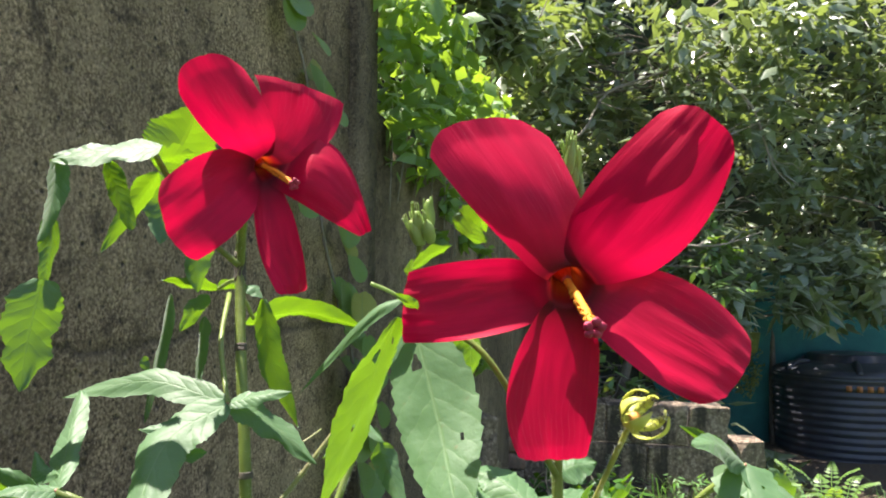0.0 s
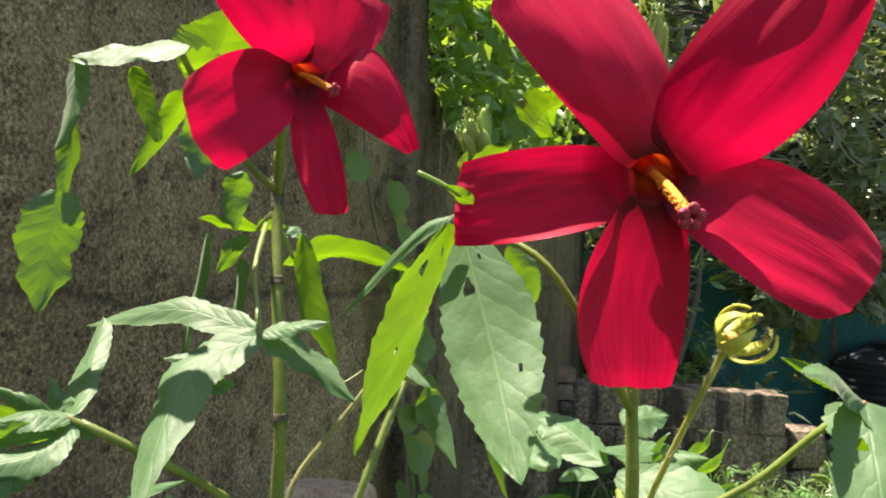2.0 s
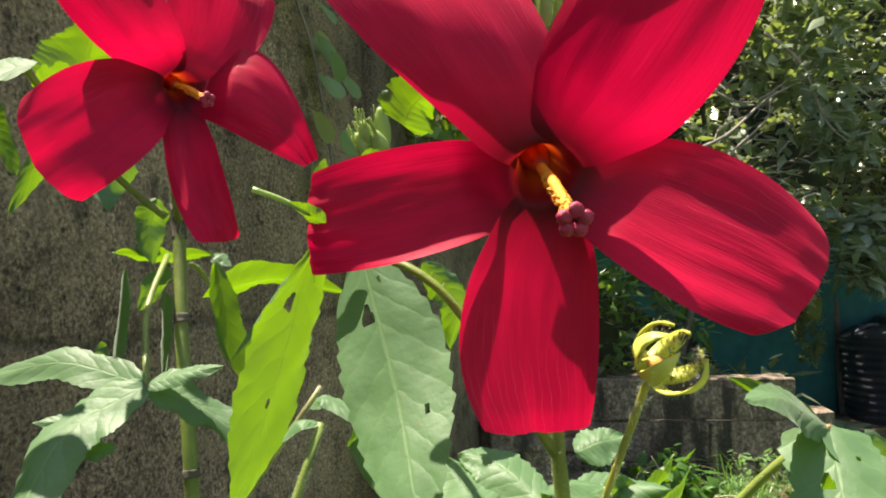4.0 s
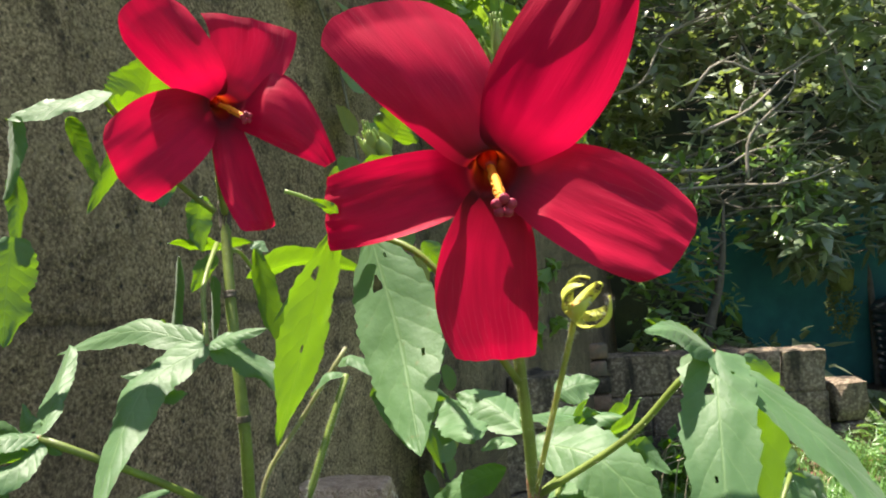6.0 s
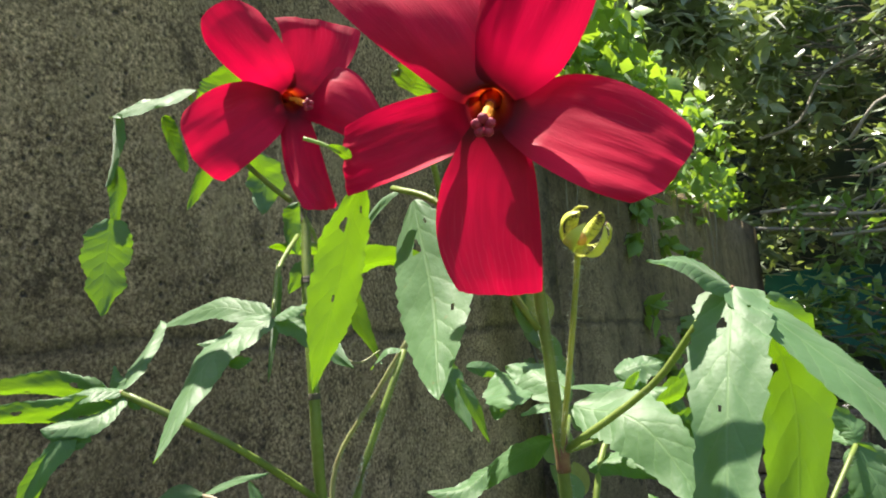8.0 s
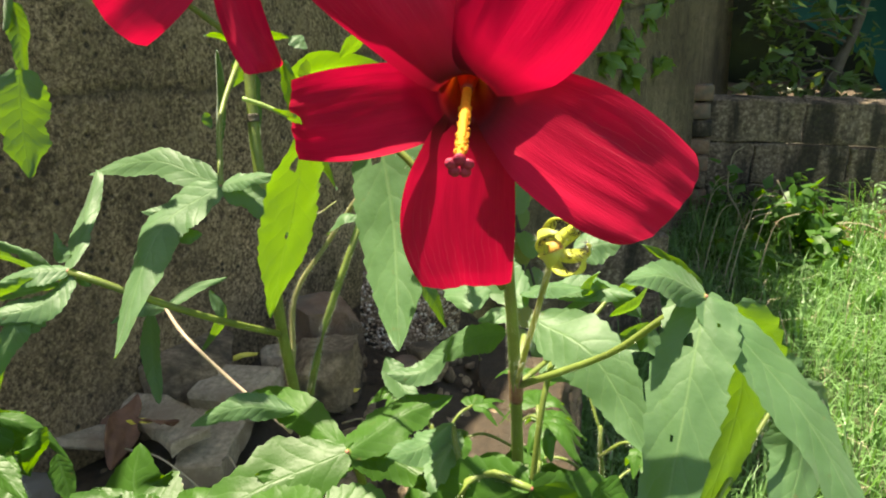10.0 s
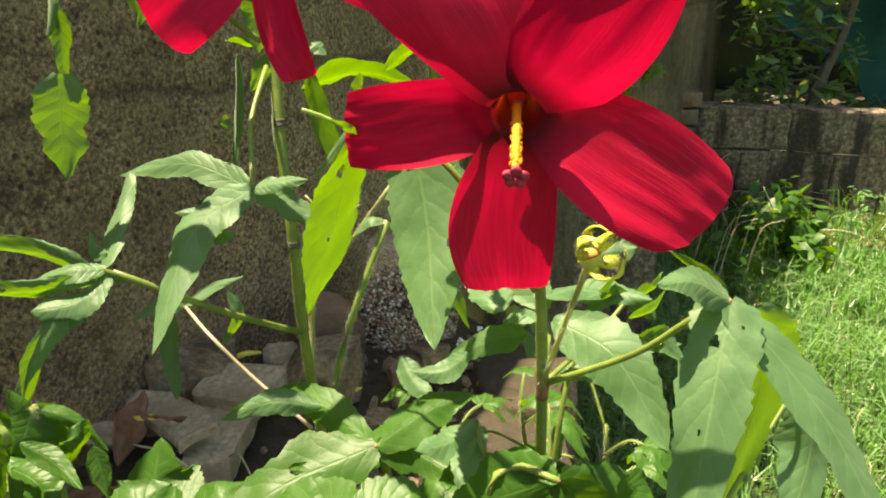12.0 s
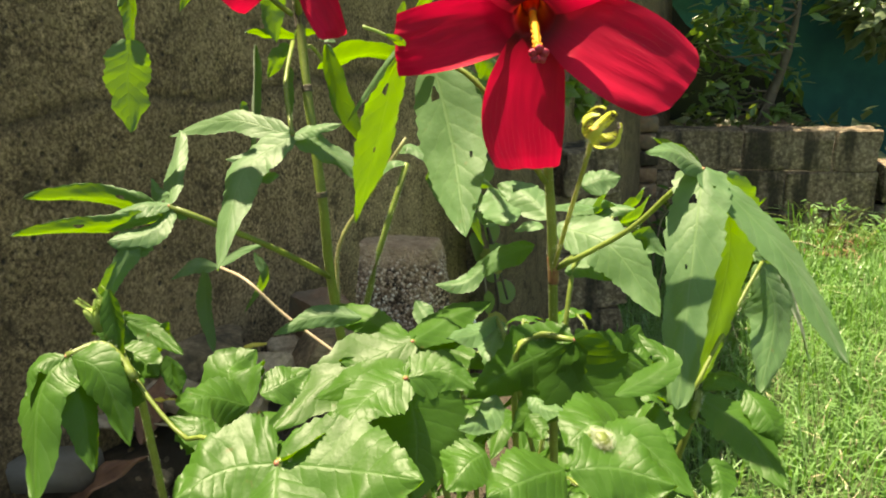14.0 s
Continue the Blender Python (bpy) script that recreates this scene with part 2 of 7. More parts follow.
def wall_material(name="rough_concrete", wall_tint=(1.0, 0.90, 0.75)):
    """Rough cast concrete: grainy, pitted, with damp streaks that run down."""
    m, nt, b = material(name, 0.92)
    grain = noise_tex(nt, 230.0, 5.0, 0.75)
    coarse = noise_tex(nt, 55.0, 6.0, 0.7, stretch=(1.0, 1.0, 0.6))
    streak = noise_tex(nt, 9.0, 5.0, 0.6, stretch=(1.0, 1.0, 0.10))
    damp = noise_tex(nt, 2.3, 4.0, 0.55)
    col = ramp(nt, grain.outputs[0], [(0.36, (0.048, 0.036, 0.022)), (0.5, (0.36, 0.282, 0.190)), (0.66, (0.92, 0.77, 0.55))])
    col = mixed(nt, col, (0.15, 0.120, 0.082), ramp(nt, streak.outputs[0], [(0.42, (0, 0, 0)), (0.72, (0.8, 0.8, 0.8))]))
    col = mixed(nt, col, (0.27, 0.222, 0.150), ramp(nt, damp.outputs[0], [(0.45, (0, 0, 0)), (0.75, (0.6, 0.6, 0.6))]))
    blotch = noise_tex(nt, 26.0, 5.0, 0.7)
    col = mixed(nt, col, (0.44, 0.365, 0.25), ramp(nt, blotch.outputs[0], [(0.52, (0, 0, 0)), (0.66, (0.55, 0.55, 0.55))]))
    col = mixed(nt, col, (0.065, 0.050, 0.034), ramp(nt, blotch.outputs[0], [(0.34, (0.75, 0.75, 0.75)), (0.46, (0, 0, 0))]))
    pits = nt.nodes.new("ShaderNodeTexVoronoi")
    pits.inputs["Scale"].default_value = 95.0
    tc = nt.nodes.new("ShaderNodeTexCoord")
    nt.links.new(tc.outputs["Object"], pits.inputs["Vector"])
    hole = ramp(nt, pits.outputs["Distance"], [(0.16, (0, 0, 0)), (0.34, (1, 1, 1))])
    few = ramp(nt, coarse.outputs[0], [(0.50, (1, 1, 1)), (0.60, (0, 0, 0))])
    hole = mixed(nt, hole, few, 1.0, "LIGHTEN")
    broad = ramp(nt, noise_tex(nt, 1.7, 5.0, 0.62).outputs[0], [(0.34, (0.52, 0.51, 0.50)), (0.50, (0.95, 0.95, 0.96)), (0.68, (1.45, 1.46, 1.50))])
    sep = nt.nodes.new("ShaderNodeSeparateXYZ")
    nt.links.new(tc.outputs["Object"], sep.inputs[0])
    ripple = noise_tex(nt, 6.0, 4.0, 0.6)
    seam = maths(nt, "ABSOLUTE", maths(nt, "SUBTRACT", maths(nt, "ADD", sep.outputs[2], maths(nt, "MULTIPLY", ripple.outputs[0], 0.05)), 0.99))
    seam = maths(nt, "SUBTRACT", 1.0, maths(nt, "MINIMUM", maths(nt, "MULTIPLY", seam, 90.0), 1.0))
    col = mixed(nt, mixed(nt, (0.05, 0.045, 0.036), col, hole), broad, 1.0, "MULTIPLY")
    col = mixed(nt, col, (0.045, 0.038, 0.030), maths(nt, "MULTIPLY", seam, 0.6))
    nt.links.new(mixed(nt, col, wall_tint, 1.0, "MULTIPLY"), b.inputs["Base Color"])
    h = maths(nt, "ADD", grain.outputs[0], maths(nt, "MULTIPLY", coarse.outputs[0], 1.8))
    h = maths(nt, "ADD", h, maths(nt, "MULTIPLY", hole, 0.8))
    h = maths(nt, "SUBTRACT", h, maths(nt, "MULTIPLY", seam, 0.8))
    bump(nt, b, h, 1.0, 0.006)
    return m


CONCRETE = wall_material()
# Same concrete multiplied darker to stand for the shade on pilaster and low wall.
SHADED_CONCRETE = wall_material("shade_toned_concrete", (0.60, 0.56, 0.50))
def block_material():
    """Old cement block: sandy pitted face, black run-down stains, pale worn patches."""
    m, nt, b = material("weathered_block", 0.95)
    grain = noise_tex(nt, 70.0, 7.0, 0.7)
    geo = nt.nodes.new("ShaderNodeNewGeometry")

    def world_noise(scale, stretch, detail=5.0):
        mp = nt.nodes.new("ShaderNodeMapping")
        mp.inputs["Scale"].default_value = stretch
        nt.links.new(geo.outputs["Position"], mp.inputs[0])
        n = nt.nodes.new("ShaderNodeTexNoise")
        n.inputs["Scale"].default_value, n.inputs["Detail"].default_value, n.inputs["Roughness"].default_value = scale, detail, 0.6
        nt.links.new(mp.outputs[0], n.inputs["Vector"])
        return n.outputs[0]

    col = ramp(nt, grain.outputs[0], [(0.32, (0.075, 0.055, 0.038)), (0.52, (0.25, 0.190, 0.132)), (0.72, (0.62, 0.50, 0.37))])
    col = mixed(nt, col, (0.34, 0.285, 0.215), ramp(nt, world_noise(7.0, (1, 1, 1.3)), [(0.58, (0, 0, 0)), (0.70, (0.6, 0.6, 0.6))]))
    col = mixed(nt, col, (0.030, 0.026, 0.020), ramp(nt, world_noise(11.0, (1, 1, 0.16), 7.0), [(0.46, (0, 0, 0)), (0.58, (0.88, 0.88, 0.88))]))
    col = mixed(nt, col, (0.060, 0.070, 0.030), ramp(nt, world_noise(14.0, (1, 1, 1)), [(0.62, (0, 0, 0)), (0.76, (0.6, 0.7, 0.7))]))
    nt.links.new(col, b.inputs["Base Color"])
    rough = noise_tex(nt, 150.0, 6.0, 0.7)
    bump(nt, b, maths(nt, "ADD", rough.outputs[0], maths(nt, "MULTIPLY", grain.outputs[0], 1.2)), 1.0, 0.010)
    return m


BLOCK = block_material()
BRICK = plain("old_brick", (0.22, 0.13, 0.085), (0.36, 0.24, 0.16), 50.0, 0.95, 0.8, 0.01, (0.16, 0.14, 0.11), 9.0)
MORTAR = plain("mortar", (0.06, 0.053, 0.044), (0.16, 0.145, 0.12), 70.0, 0.95, 0.8, 0.008)
STONE = plain("rubble_stone", (0.22, 0.150, 0.086), (0.74, 0.56, 0.36), 150.0, 0.9, 1.0, 0.010, (0.16, 0.125, 0.085), 24.0, 420.0)
SLATE = plain("grey_slab", (0.38, 0.300, 0.195), (0.84, 0.71, 0.51), 130.0, 0.85, 0.9, 0.006, (0.46, 0.345, 0.235), 22.0, 420.0)


def aggregate_material():
    """Exposed aggregate: small pale and dark grains set in brown cement, skimmed smooth along its top."""
    m, nt, b = material("speckled_aggregate", 0.9)
    tc = nt.nodes.new("ShaderNodeTexCoord")
    grains = nt.nodes.new("ShaderNodeTexVoronoi")
    grains.inputs["Scale"].default_value = 250.0
    warp = noise_tex(nt, 160.0, 3.0, 0.6)
    nt.links.new(mixed(nt, tc.outputs["Object"], warp.outputs["Color"], 0.006), grains.inputs["Vector"])
    tone = ramp(nt, grains.outputs["Color"], [(0.18, (0.060, 0.045, 0.034)), (0.42, (0.42, 0.29, 0.21)), (0.62, (0.66, 0.50, 0.38)), (0.82, (0.95, 0.87, 0.78))])
    gap = ramp(nt, grains.outputs["Distance"], [(0.30, (1, 1, 1)), (0.62, (0.40, 0.36, 0.31))])
    col = mixed(nt, tone, gap, 1.0, "MULTIPLY")
    worn = noise_tex(nt, 22.0, 5.0, 0.65)
    col = mixed(nt, col, (0.56, 0.42, 0.28), ramp(nt, worn.outputs[0], [(0.54, (0, 0, 0)), (0.68, (0.7, 0.7, 0.7))]))
    geo = nt.nodes.new("ShaderNodeNewGeometry")
    place = nt.nodes.new("ShaderNodeSeparateXYZ")
    nt.links.new(geo.outputs["Position"], place.inputs[0])
    rise = maths(nt, "ADD", place.outputs[2], maths(nt, "MULTIPLY", worn.outputs[0], 0.05))
    skim = ramp(nt, noise_tex(nt, 60.0, 5.0, 0.7).outputs[0], [(0.35, (0.36, 0.25, 0.16)), (0.65, (0.62, 0.46, 0.31))])
    col = mixed(nt, col, skim, ramp(nt, maths(nt, "MULTIPLY", maths(nt, "SUBTRACT", rise, 0.70), 10.0), [(0.40, (0, 0, 0)), (0.60, (0.9, 0.9, 0.9))]))
    nt.links.new(col, b.inputs["Base Color"])
    bump(nt, b, maths(nt, "MULTIPLY", grains.outputs["Distance"], -1.0), 0.8, 0.005)
    return m


SPECKLE = aggregate_material()
SOIL = plain("dark_soil", (0.042, 0.029, 0.017), (0.160, 0.112, 0.068), 60.0, 0.97, 1.0, 0.012, (0.095, 0.075, 0.052), 8.0, 260.0)
LAWN = plain("lawn_earth", (0.032, 0.062, 0.014), (0.070, 0.120, 0.030), 40.0, 0.95, 0.8, 0.02, (0.070, 0.085, 0.032), 2.0)
DRY = plain("dry_leaf", (0.085, 0.036, 0.022), (0.25, 0.125, 0.070), 50.0, 0.7, 0.5, 0.002)
STRAW = plain("dry_stalk", (0.36, 0.30, 0.19), (0.48, 0.42, 0.29), 60.0, 0.8, 0.3, 0.001)
NET = plain("green_shade_net", (0.009, 0.110, 0.104), (0.018, 0.160, 0.148), 9.0, 0.75, 0.5, 0.01, (0.006, 0.075, 0.078), 2.0, 300.0)
TANK = plain("black_tank_plastic", (0.022, 0.026, 0.036), (0.038, 0.043, 0.058), 12.0, 0.42, 0.2, 0.004, (0.05, 0.05, 0.055), 5.0)
ORANGE = plain("faded_orange_print", (0.30, 0.11, 0.03), (0.38, 0.16, 0.05), 60.0, 0.6, 0.1, 0.001)
MOSSBALL = plain("trailing_moss", (0.10, 0.13, 0.03), (0.20, 0.22, 0.05), 60.0, 0.9, 0.9, 0.01)
WIRE = plain("thin_wire", (0.35, 0.35, 0.33), (0.5, 0.5, 0.47), 60.0, 0.5, 0.1, 0.001)
# Near-black green: shade between the trees, put into the colour.
SHADE_BACKDROP = plain("near_black_shade", (0.003, 0.005, 0.002), (0.012, 0.020, 0.008), 3.0, 1.0, 0.5, 0.1, (0.03, 0.05, 0.015), 0.9, 20.0)
YELLOW = plain("limp_yellow_petal", (0.62, 0.50, 0.05), (0.75, 0.66, 0.12), 90.0, 0.6, 0.3, 0.001)
WHITE = plain("white_florets", (0.70, 0.72, 0.64), (0.82, 0.83, 0.78), 300.0, 0.6, 0.2, 0.0004)
BAG = plain("weathered_board", (0.13, 0.125, 0.11), (0.22, 0.21, 0.19), 25.0, 0.8, 0.5, 0.003, (0.10, 0.08, 0.06), 6.0)


# ---- mesh helpers ----
def mesh_of(bm, name, mat):
    me = bpy.data.meshes.new(name)
    bm.normal_update()
    bm.to_mesh(me)
    bm.free()
    me.materials.append(mat)
    if me.uv_layers:
        me.uv_layers[0].name = "blade"
    for p in me.polygons:
        p.use_smooth = True
    return me


def part(name, bm, mat, parent, label=""):
    ob = new(name, mesh_of(bm, name, mat))
    ob.parent = parent
    if parent:
        ob.matrix_parent_inverse = Matrix.Translation(-Vector(parent["base"])) if "base" in parent else Matrix()
    return tagged(ob, label)


def thing(name, at, label, category, group="", kind=""):
    """An empty at the thing's base; its parts are given in world metres."""
    ob = new(name)
    ob.location = at
    ob["base"] = at
    ob.empty_display_size = 0.05
    return tagged(ob, label, category, group, kind)


def solid(name, bm, mat, label="", category="", group="", kind=""):
    return tagged(new(name, mesh_of(bm, name, mat)), label, category, group, kind)


def spline(pts, n):
    """n + 1 places along a smooth curve through the points."""
    p = [Vector(q) for q in pts]
    p = [p[0] * 2 - p[1]] + p + [p[-1] * 2 - p[-2]]
    out = []
    for i in range(n + 1):
        s = i / n * (len(p) - 3)
        k = min(int(s), len(p) - 4)
        f = s - k
        a, b, c, d = p[k:k + 4]
        out.append(0.5 * (2 * b + (c - a) * f + (2 * a - 5 * b + 4 * c - d) * f * f + (3 * b - a - 3 * c + d) * f ** 3))
    return out


def tube(bm, pts, r0, r1, sides=7, n=None, knots=0.0, shape=None):
    n = n or max(4, 3 * len(pts))
    line = spline(pts, n)
    rings = []
    up = Vector((0.31, 0.2, 0.93))
    for i, p in enumerate(line):
        d = (line[min(i + 1, n)] - line[max(i - 1, 0)]).normalized()
        a = d.cross(up).normalized()
        b = d.cross(a)
        r = r0 + (r1 - r0) * i / n
        if shape:
            r *= shape(i / n)
        r *= 1 + knots * (noise.noise(p * 60) + 0.3)
        rings.append([bm.verts.new(p + (a * math.cos(2 * math.pi * j / sides) + b * math.sin(2 * math.pi * j / sides)) * r) for j in range(sides)])
    for q, s in zip(rings, rings[1:]):
        for j in range(sides):
            bm.faces.new((q[j], q[(j + 1) % sides], s[(j + 1) % sides], s[j]))
    bm.faces.new(rings[0][::-1])
    bm.faces.new(rings[-1])
    return line


def hairs_on(bm, pts, r0, r1, count, length, rng):
    """Short bristles that stand off a stalk."""
    line = spline(pts, 40)
    for _ in range(count):
        s = rng.random() * 39.99
        k = int(s)
        p = line[k].lerp(line[k + 1], s - k)
        d = (line[k + 1] - line[k]).normalized()
        side = d.cross(Vector((rng.gauss(0, 1), rng.gauss(0, 1), rng.gauss(0, 1)))).normalized()
        r = r0 + (r1 - r0) * s / 40
        out = (side + d * rng.uniform(-0.2, 0.4)).normalized()
        a = side.cross(d) * 0.000045
        tip = p + side * r * 0.8 + out * length * rng.uniform(0.5, 1.2)
        q = p + side * r * 0.8
        bm.faces.new([bm.verts.new(v) for v in (q + a, q - a, tip)])
        bm.faces.new([bm.verts.new(v) for v in (q + d * 0.000045, q - d * 0.000045, tip)])


def stalk(parent, name, pts, r0, r1, mat, label="", hairy=True):
    bm = bmesh.new()
    tube(bm, pts, r0, r1, 9, knots=0.10)
    ob = part(name, bm, mat, parent, label)
    if hairy:
        span = sum((Vector(b) - Vector(a)).length for a, b in zip(pts, pts[1:]))
        bm = bmesh.new()
        hairs_on(bm, pts, r0, r1, int(min(2400, 8000 * span)), 0.0023, random.Random(int(1e4 * span)))
        h = part("hairs", bm, HAIR, ob)
        h.matrix_parent_inverse = Matrix()
        tagged(h, kind="stuff")
    return ob


FACING = {"face": (0.15, -0.95, 0.28), "up": (0.0, -0.25, 0.97), "under": (0.82, -0.48, -0.31)}


def lobe(bm, base, mid, tip, width, facing, fold=0.38, teeth=1.0, hole=0, wide=0.38, even=0.0, rag=0.0, root=0.0, nu=40, nv=8):
    """One toothed blade of a leaf along base, mid and tip: folded a little at its rib, wavy at its rim."""
    uv = bm.loops.layers.uv.verify()
    f = Vector(FACING.get(facing, facing) if isinstance(facing, str) else facing).normalized()
    if hole:
        nu, nv = 60, 22
    line = spline((base, mid, tip), nu * 2)
    seed = Vector(base) * 37.0
    bites = []
    if hole:
        rng = random.Random(int(abs(seed.x) * 1000))
        bites = [(hole, rng.uniform(0.15, 0.4), 0.030), (hole + 0.35, rng.uniform(-0.5, 0.3), 0.012), (hole * 0.55, rng.uniform(-0.5, -0.2), 0.012)]

    def bite(u, v):
        """Which hole (u, v) lies in, if any: its centre and how far in."""
        for a, c, r in bites:
            du, dv = (u - a) / r, (v - c) / (r * 4.5)
            k = math.hypot(du, dv) / (1 + 0.28 * math.sin(3 * math.atan2(dv, du) + a * 20))
            if k < 1:
                return a, c, k
        return None

    def at(u, v):
        s2 = u * nu * 2
        i = min(int(s2), nu * 2 - 1)
        p = line[i].lerp(line[i + 1], s2 - i)
        d = (line[min(i + 2, nu * 2)] - line[max(i - 2, 0)]).normalized()
        s = d.cross(f).normalized()
        n = s.cross(d)
        k = u / wide * 0.5 if u < wide else 0.5 + (u - wide) / (1 - wide) * 0.5
        w = width * 0.5 * (0.10 * (1 - u) + root * (1 - u) ** 3 + 0.95 * math.sin(math.pi * min(k, 1.0)) ** (0.8 - 0.45 * even))
        saw = (u * 13 + (0.35 if v > 0 else 0.0) + 0.7 * noise.noise(seed + Vector((u * 9, v, 0)))) % 1.0
        edge = 1 + (teeth * 0.15 * (0.75 - saw) + ragged * noise.noise(seed + Vector((u * 5, v * 2, 4)))) * abs(v) ** 3
        wave = width * (0.45 if width > 0.03 else 1.0) * (0.10 * noise.noise(seed + Vector((u * 3.2, v * 1.1, 9))) + 0.03 * noise.noise(seed + Vector((u * 9, v * 2.2, 5)))) * (0.35 + abs(v))
        return p + s * (v * w * edge * math.cos(fold * abs(v))) - n * (abs(v) * w * math.sin(fold) * 0.8) + n * wave

    ragged = (0.10 if width > 0.028 else 0.26) + rag
    rows = []
    for i in range(nu + 1):
        row = []
        for j in range(nv + 1):
            u, v = i / nu, 2 * j / nv - 1
            hit = bite(u, v)
            if hit and hit[2] > 0.05:
                u, v = hit[0] + (u - hit[0]) / hit[2], hit[1] + (v - hit[1]) / hit[2]
            row.append((bm.verts.new(at(u, v)), u, (v + 1) / 2))
        rows.append(row)
    for i in range(nu):
        for j in range(nv):
            if bites and bite((i + 0.5) / nu, 2 * (j + 0.5) / nv - 1):
                continue
            quad = (rows[i][j], rows[i][j + 1], rows[i + 1][j + 1], rows[i + 1][j])
            face = bm.faces.new([q[0] for q in quad])
            for lp, q in zip(face.loops, quad):
                lp[uv].uv = (q[1], q[2])
    loose = [v for v in bm.verts if not v.link_faces]
    bmesh.ops.delete(bm, geom=loose, context="VERTS")


def with_leaf(parent, petiole, radius, stalk_mat, *rest):
    """A palmate leaf: its main lobe, with the other lobes, the stalk and the joint under it."""
    label, lobes = (rest if len(rest) == 2 else ("", rest[0]))
    ob = None
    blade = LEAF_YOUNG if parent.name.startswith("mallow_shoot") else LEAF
    for b, m, t, w, n, extra in lobes:
        bm = bmesh.new()
        lobe(bm, b, m, t, w, n, **extra)
        if ob is None or not petiole:
            ob = part("leaf", bm, blade, parent, label)
        else:
            lb = part("lobe", bm, blade, ob)
            lb.matrix_parent_inverse = Matrix()
    if petiole:
        bm = bmesh.new()
        tube(bm, petiole, radius * 1.15, radius, 7, knots=0.12)
        st = part("leaf_stalk", bm, stalk_mat, ob)
        st.matrix_parent_inverse = Matrix()
        bm = bmesh.new()
        hairs_on(bm, petiole, radius, radius, 170, 0.0021, random.Random(5))
        st = tagged(part("hairs", bm, HAIR, ob), kind="stuff")
        st.matrix_parent_inverse = Matrix()
        if len(lobes) > 2:
            bm = bmesh.new()
            bmesh.ops.create_icosphere(bm, subdivisions=2, radius=radius * 0.6, matrix=Matrix.Translation(petiole[-1]))
            jt = part("leaf_joint", bm, JOINT, ob, "small red joint of the leaf veins")
            jt.matrix_parent_inverse = Matrix()


def flower(parent, base, stigma, size):
    """The heart of a mallow flower: throat, pollen column and five-lobed stigma; the petals follow."""
    b, s = Vector(base), Vector(stigma)
    axis = (s - b).normalized()
    bm = bmesh.new()
    q = axis.to_track_quat("Z", "Y").to_matrix().to_4x4()
    bmesh.ops.create_cone(bm, segments=24, radius1=0.0026 * size, radius2=0.0046 * size, depth=0.004 * size, cap_ends=False,
                          matrix=Matrix.Translation(b - axis * 0.0165 * size) @ q)
    heart = part("flower", bm, THROAT, parent, "scarlet five-petalled flower with a dark red throat")
    heart["middle"], heart["way"], heart["size"] = tuple(b), tuple(axis), size
    e1 = axis.orthogonal().normalized()
    e2 = axis.cross(e1)
    for i in range(5):
        out = e1 * math.cos(i * 1.2566 + 0.5) + e2 * math.sin(i * 1.2566 + 0.5)
        o = b - axis * 0.0170 * size
        bm = bmesh.new()
        lobe(bm, o, o + out * 0.0065 * size + axis * 0.0005, o + out * 0.0105 * size + axis * 0.0030, 0.0075 * size, tuple(-axis), teeth=0.0, nu=12)
        part("sepal", bm, BUD, heart, "pale green sepal behind the petals").matrix_parent_inverse = Matrix()
    bm = bmesh.new()
    tube(bm, [b - axis * 0.015 * size, b - axis * 0.003, b.lerp(s, 0.45) + Vector((0, 0, 0.001)), s], 0.0015 * size, 0.0011 * size, 10, 14)
    rng = random.Random(3)
    for _ in range(130):
        k = rng.uniform(0.15, 0.93)
        side = axis.cross(Vector((rng.gauss(0, 1), rng.gauss(0, 1), rng.gauss(0, 1)))).normalized()
        bmesh.ops.create_icosphere(bm, subdivisions=1, radius=rng.uniform(0.00038, 0.00062) * size, matrix=Matrix.Translation(b.lerp(s, k) + side * 0.0014 * size))
    col = part("pollen_column", bm, POLLEN, heart, "yellow pollen column")
    col.matrix_parent_inverse = Matrix()
    bm = bmesh.new()
    tube(bm, [b - axis * 0.0155 * size, b - axis * 0.010 * size, b - axis * 0.004 * size], 0.0044 * size, 0.0018 * size, 14, 8)
    cl = part("column_foot", bm, FOOT, heart, "orange foot of the pollen column")
    cl.matrix_parent_inverse = Matrix()
    bm = bmesh.new()
    a1 = axis.orthogonal().normalized()
    a2 = axis.cross(a1)
    for i in range(5):
        d = a1 * math.cos(i * 1.2566) + a2 * math.sin(i * 1.2566)
        tube(bm, [s - axis * 0.0015 * size, s + d * 0.0010 * size + axis * 0.0006 * size, s + d * 0.0020 * size + axis * 0.0014 * size], 0.00055 * size, 0.00055 * size, 6, 5)
        pad = bmesh.ops.create_icosphere(bm, subdivisions=3, radius=0.00165 * size, matrix=Matrix.Translation(s + axis * 0.0020 * size + d * 0.0022 * size) @ q @ Matrix.Diagonal((1, 1, 0.7, 1)))
        for v in pad["verts"]:
            v.co += noise.noise_vector(v.co * 1400) * 0.00025 * size
    st = part("stigma", bm, STIGMA, heart, "dark crimson five-lobed stigma")
    st.matrix_parent_inverse = Matrix()
    return heart


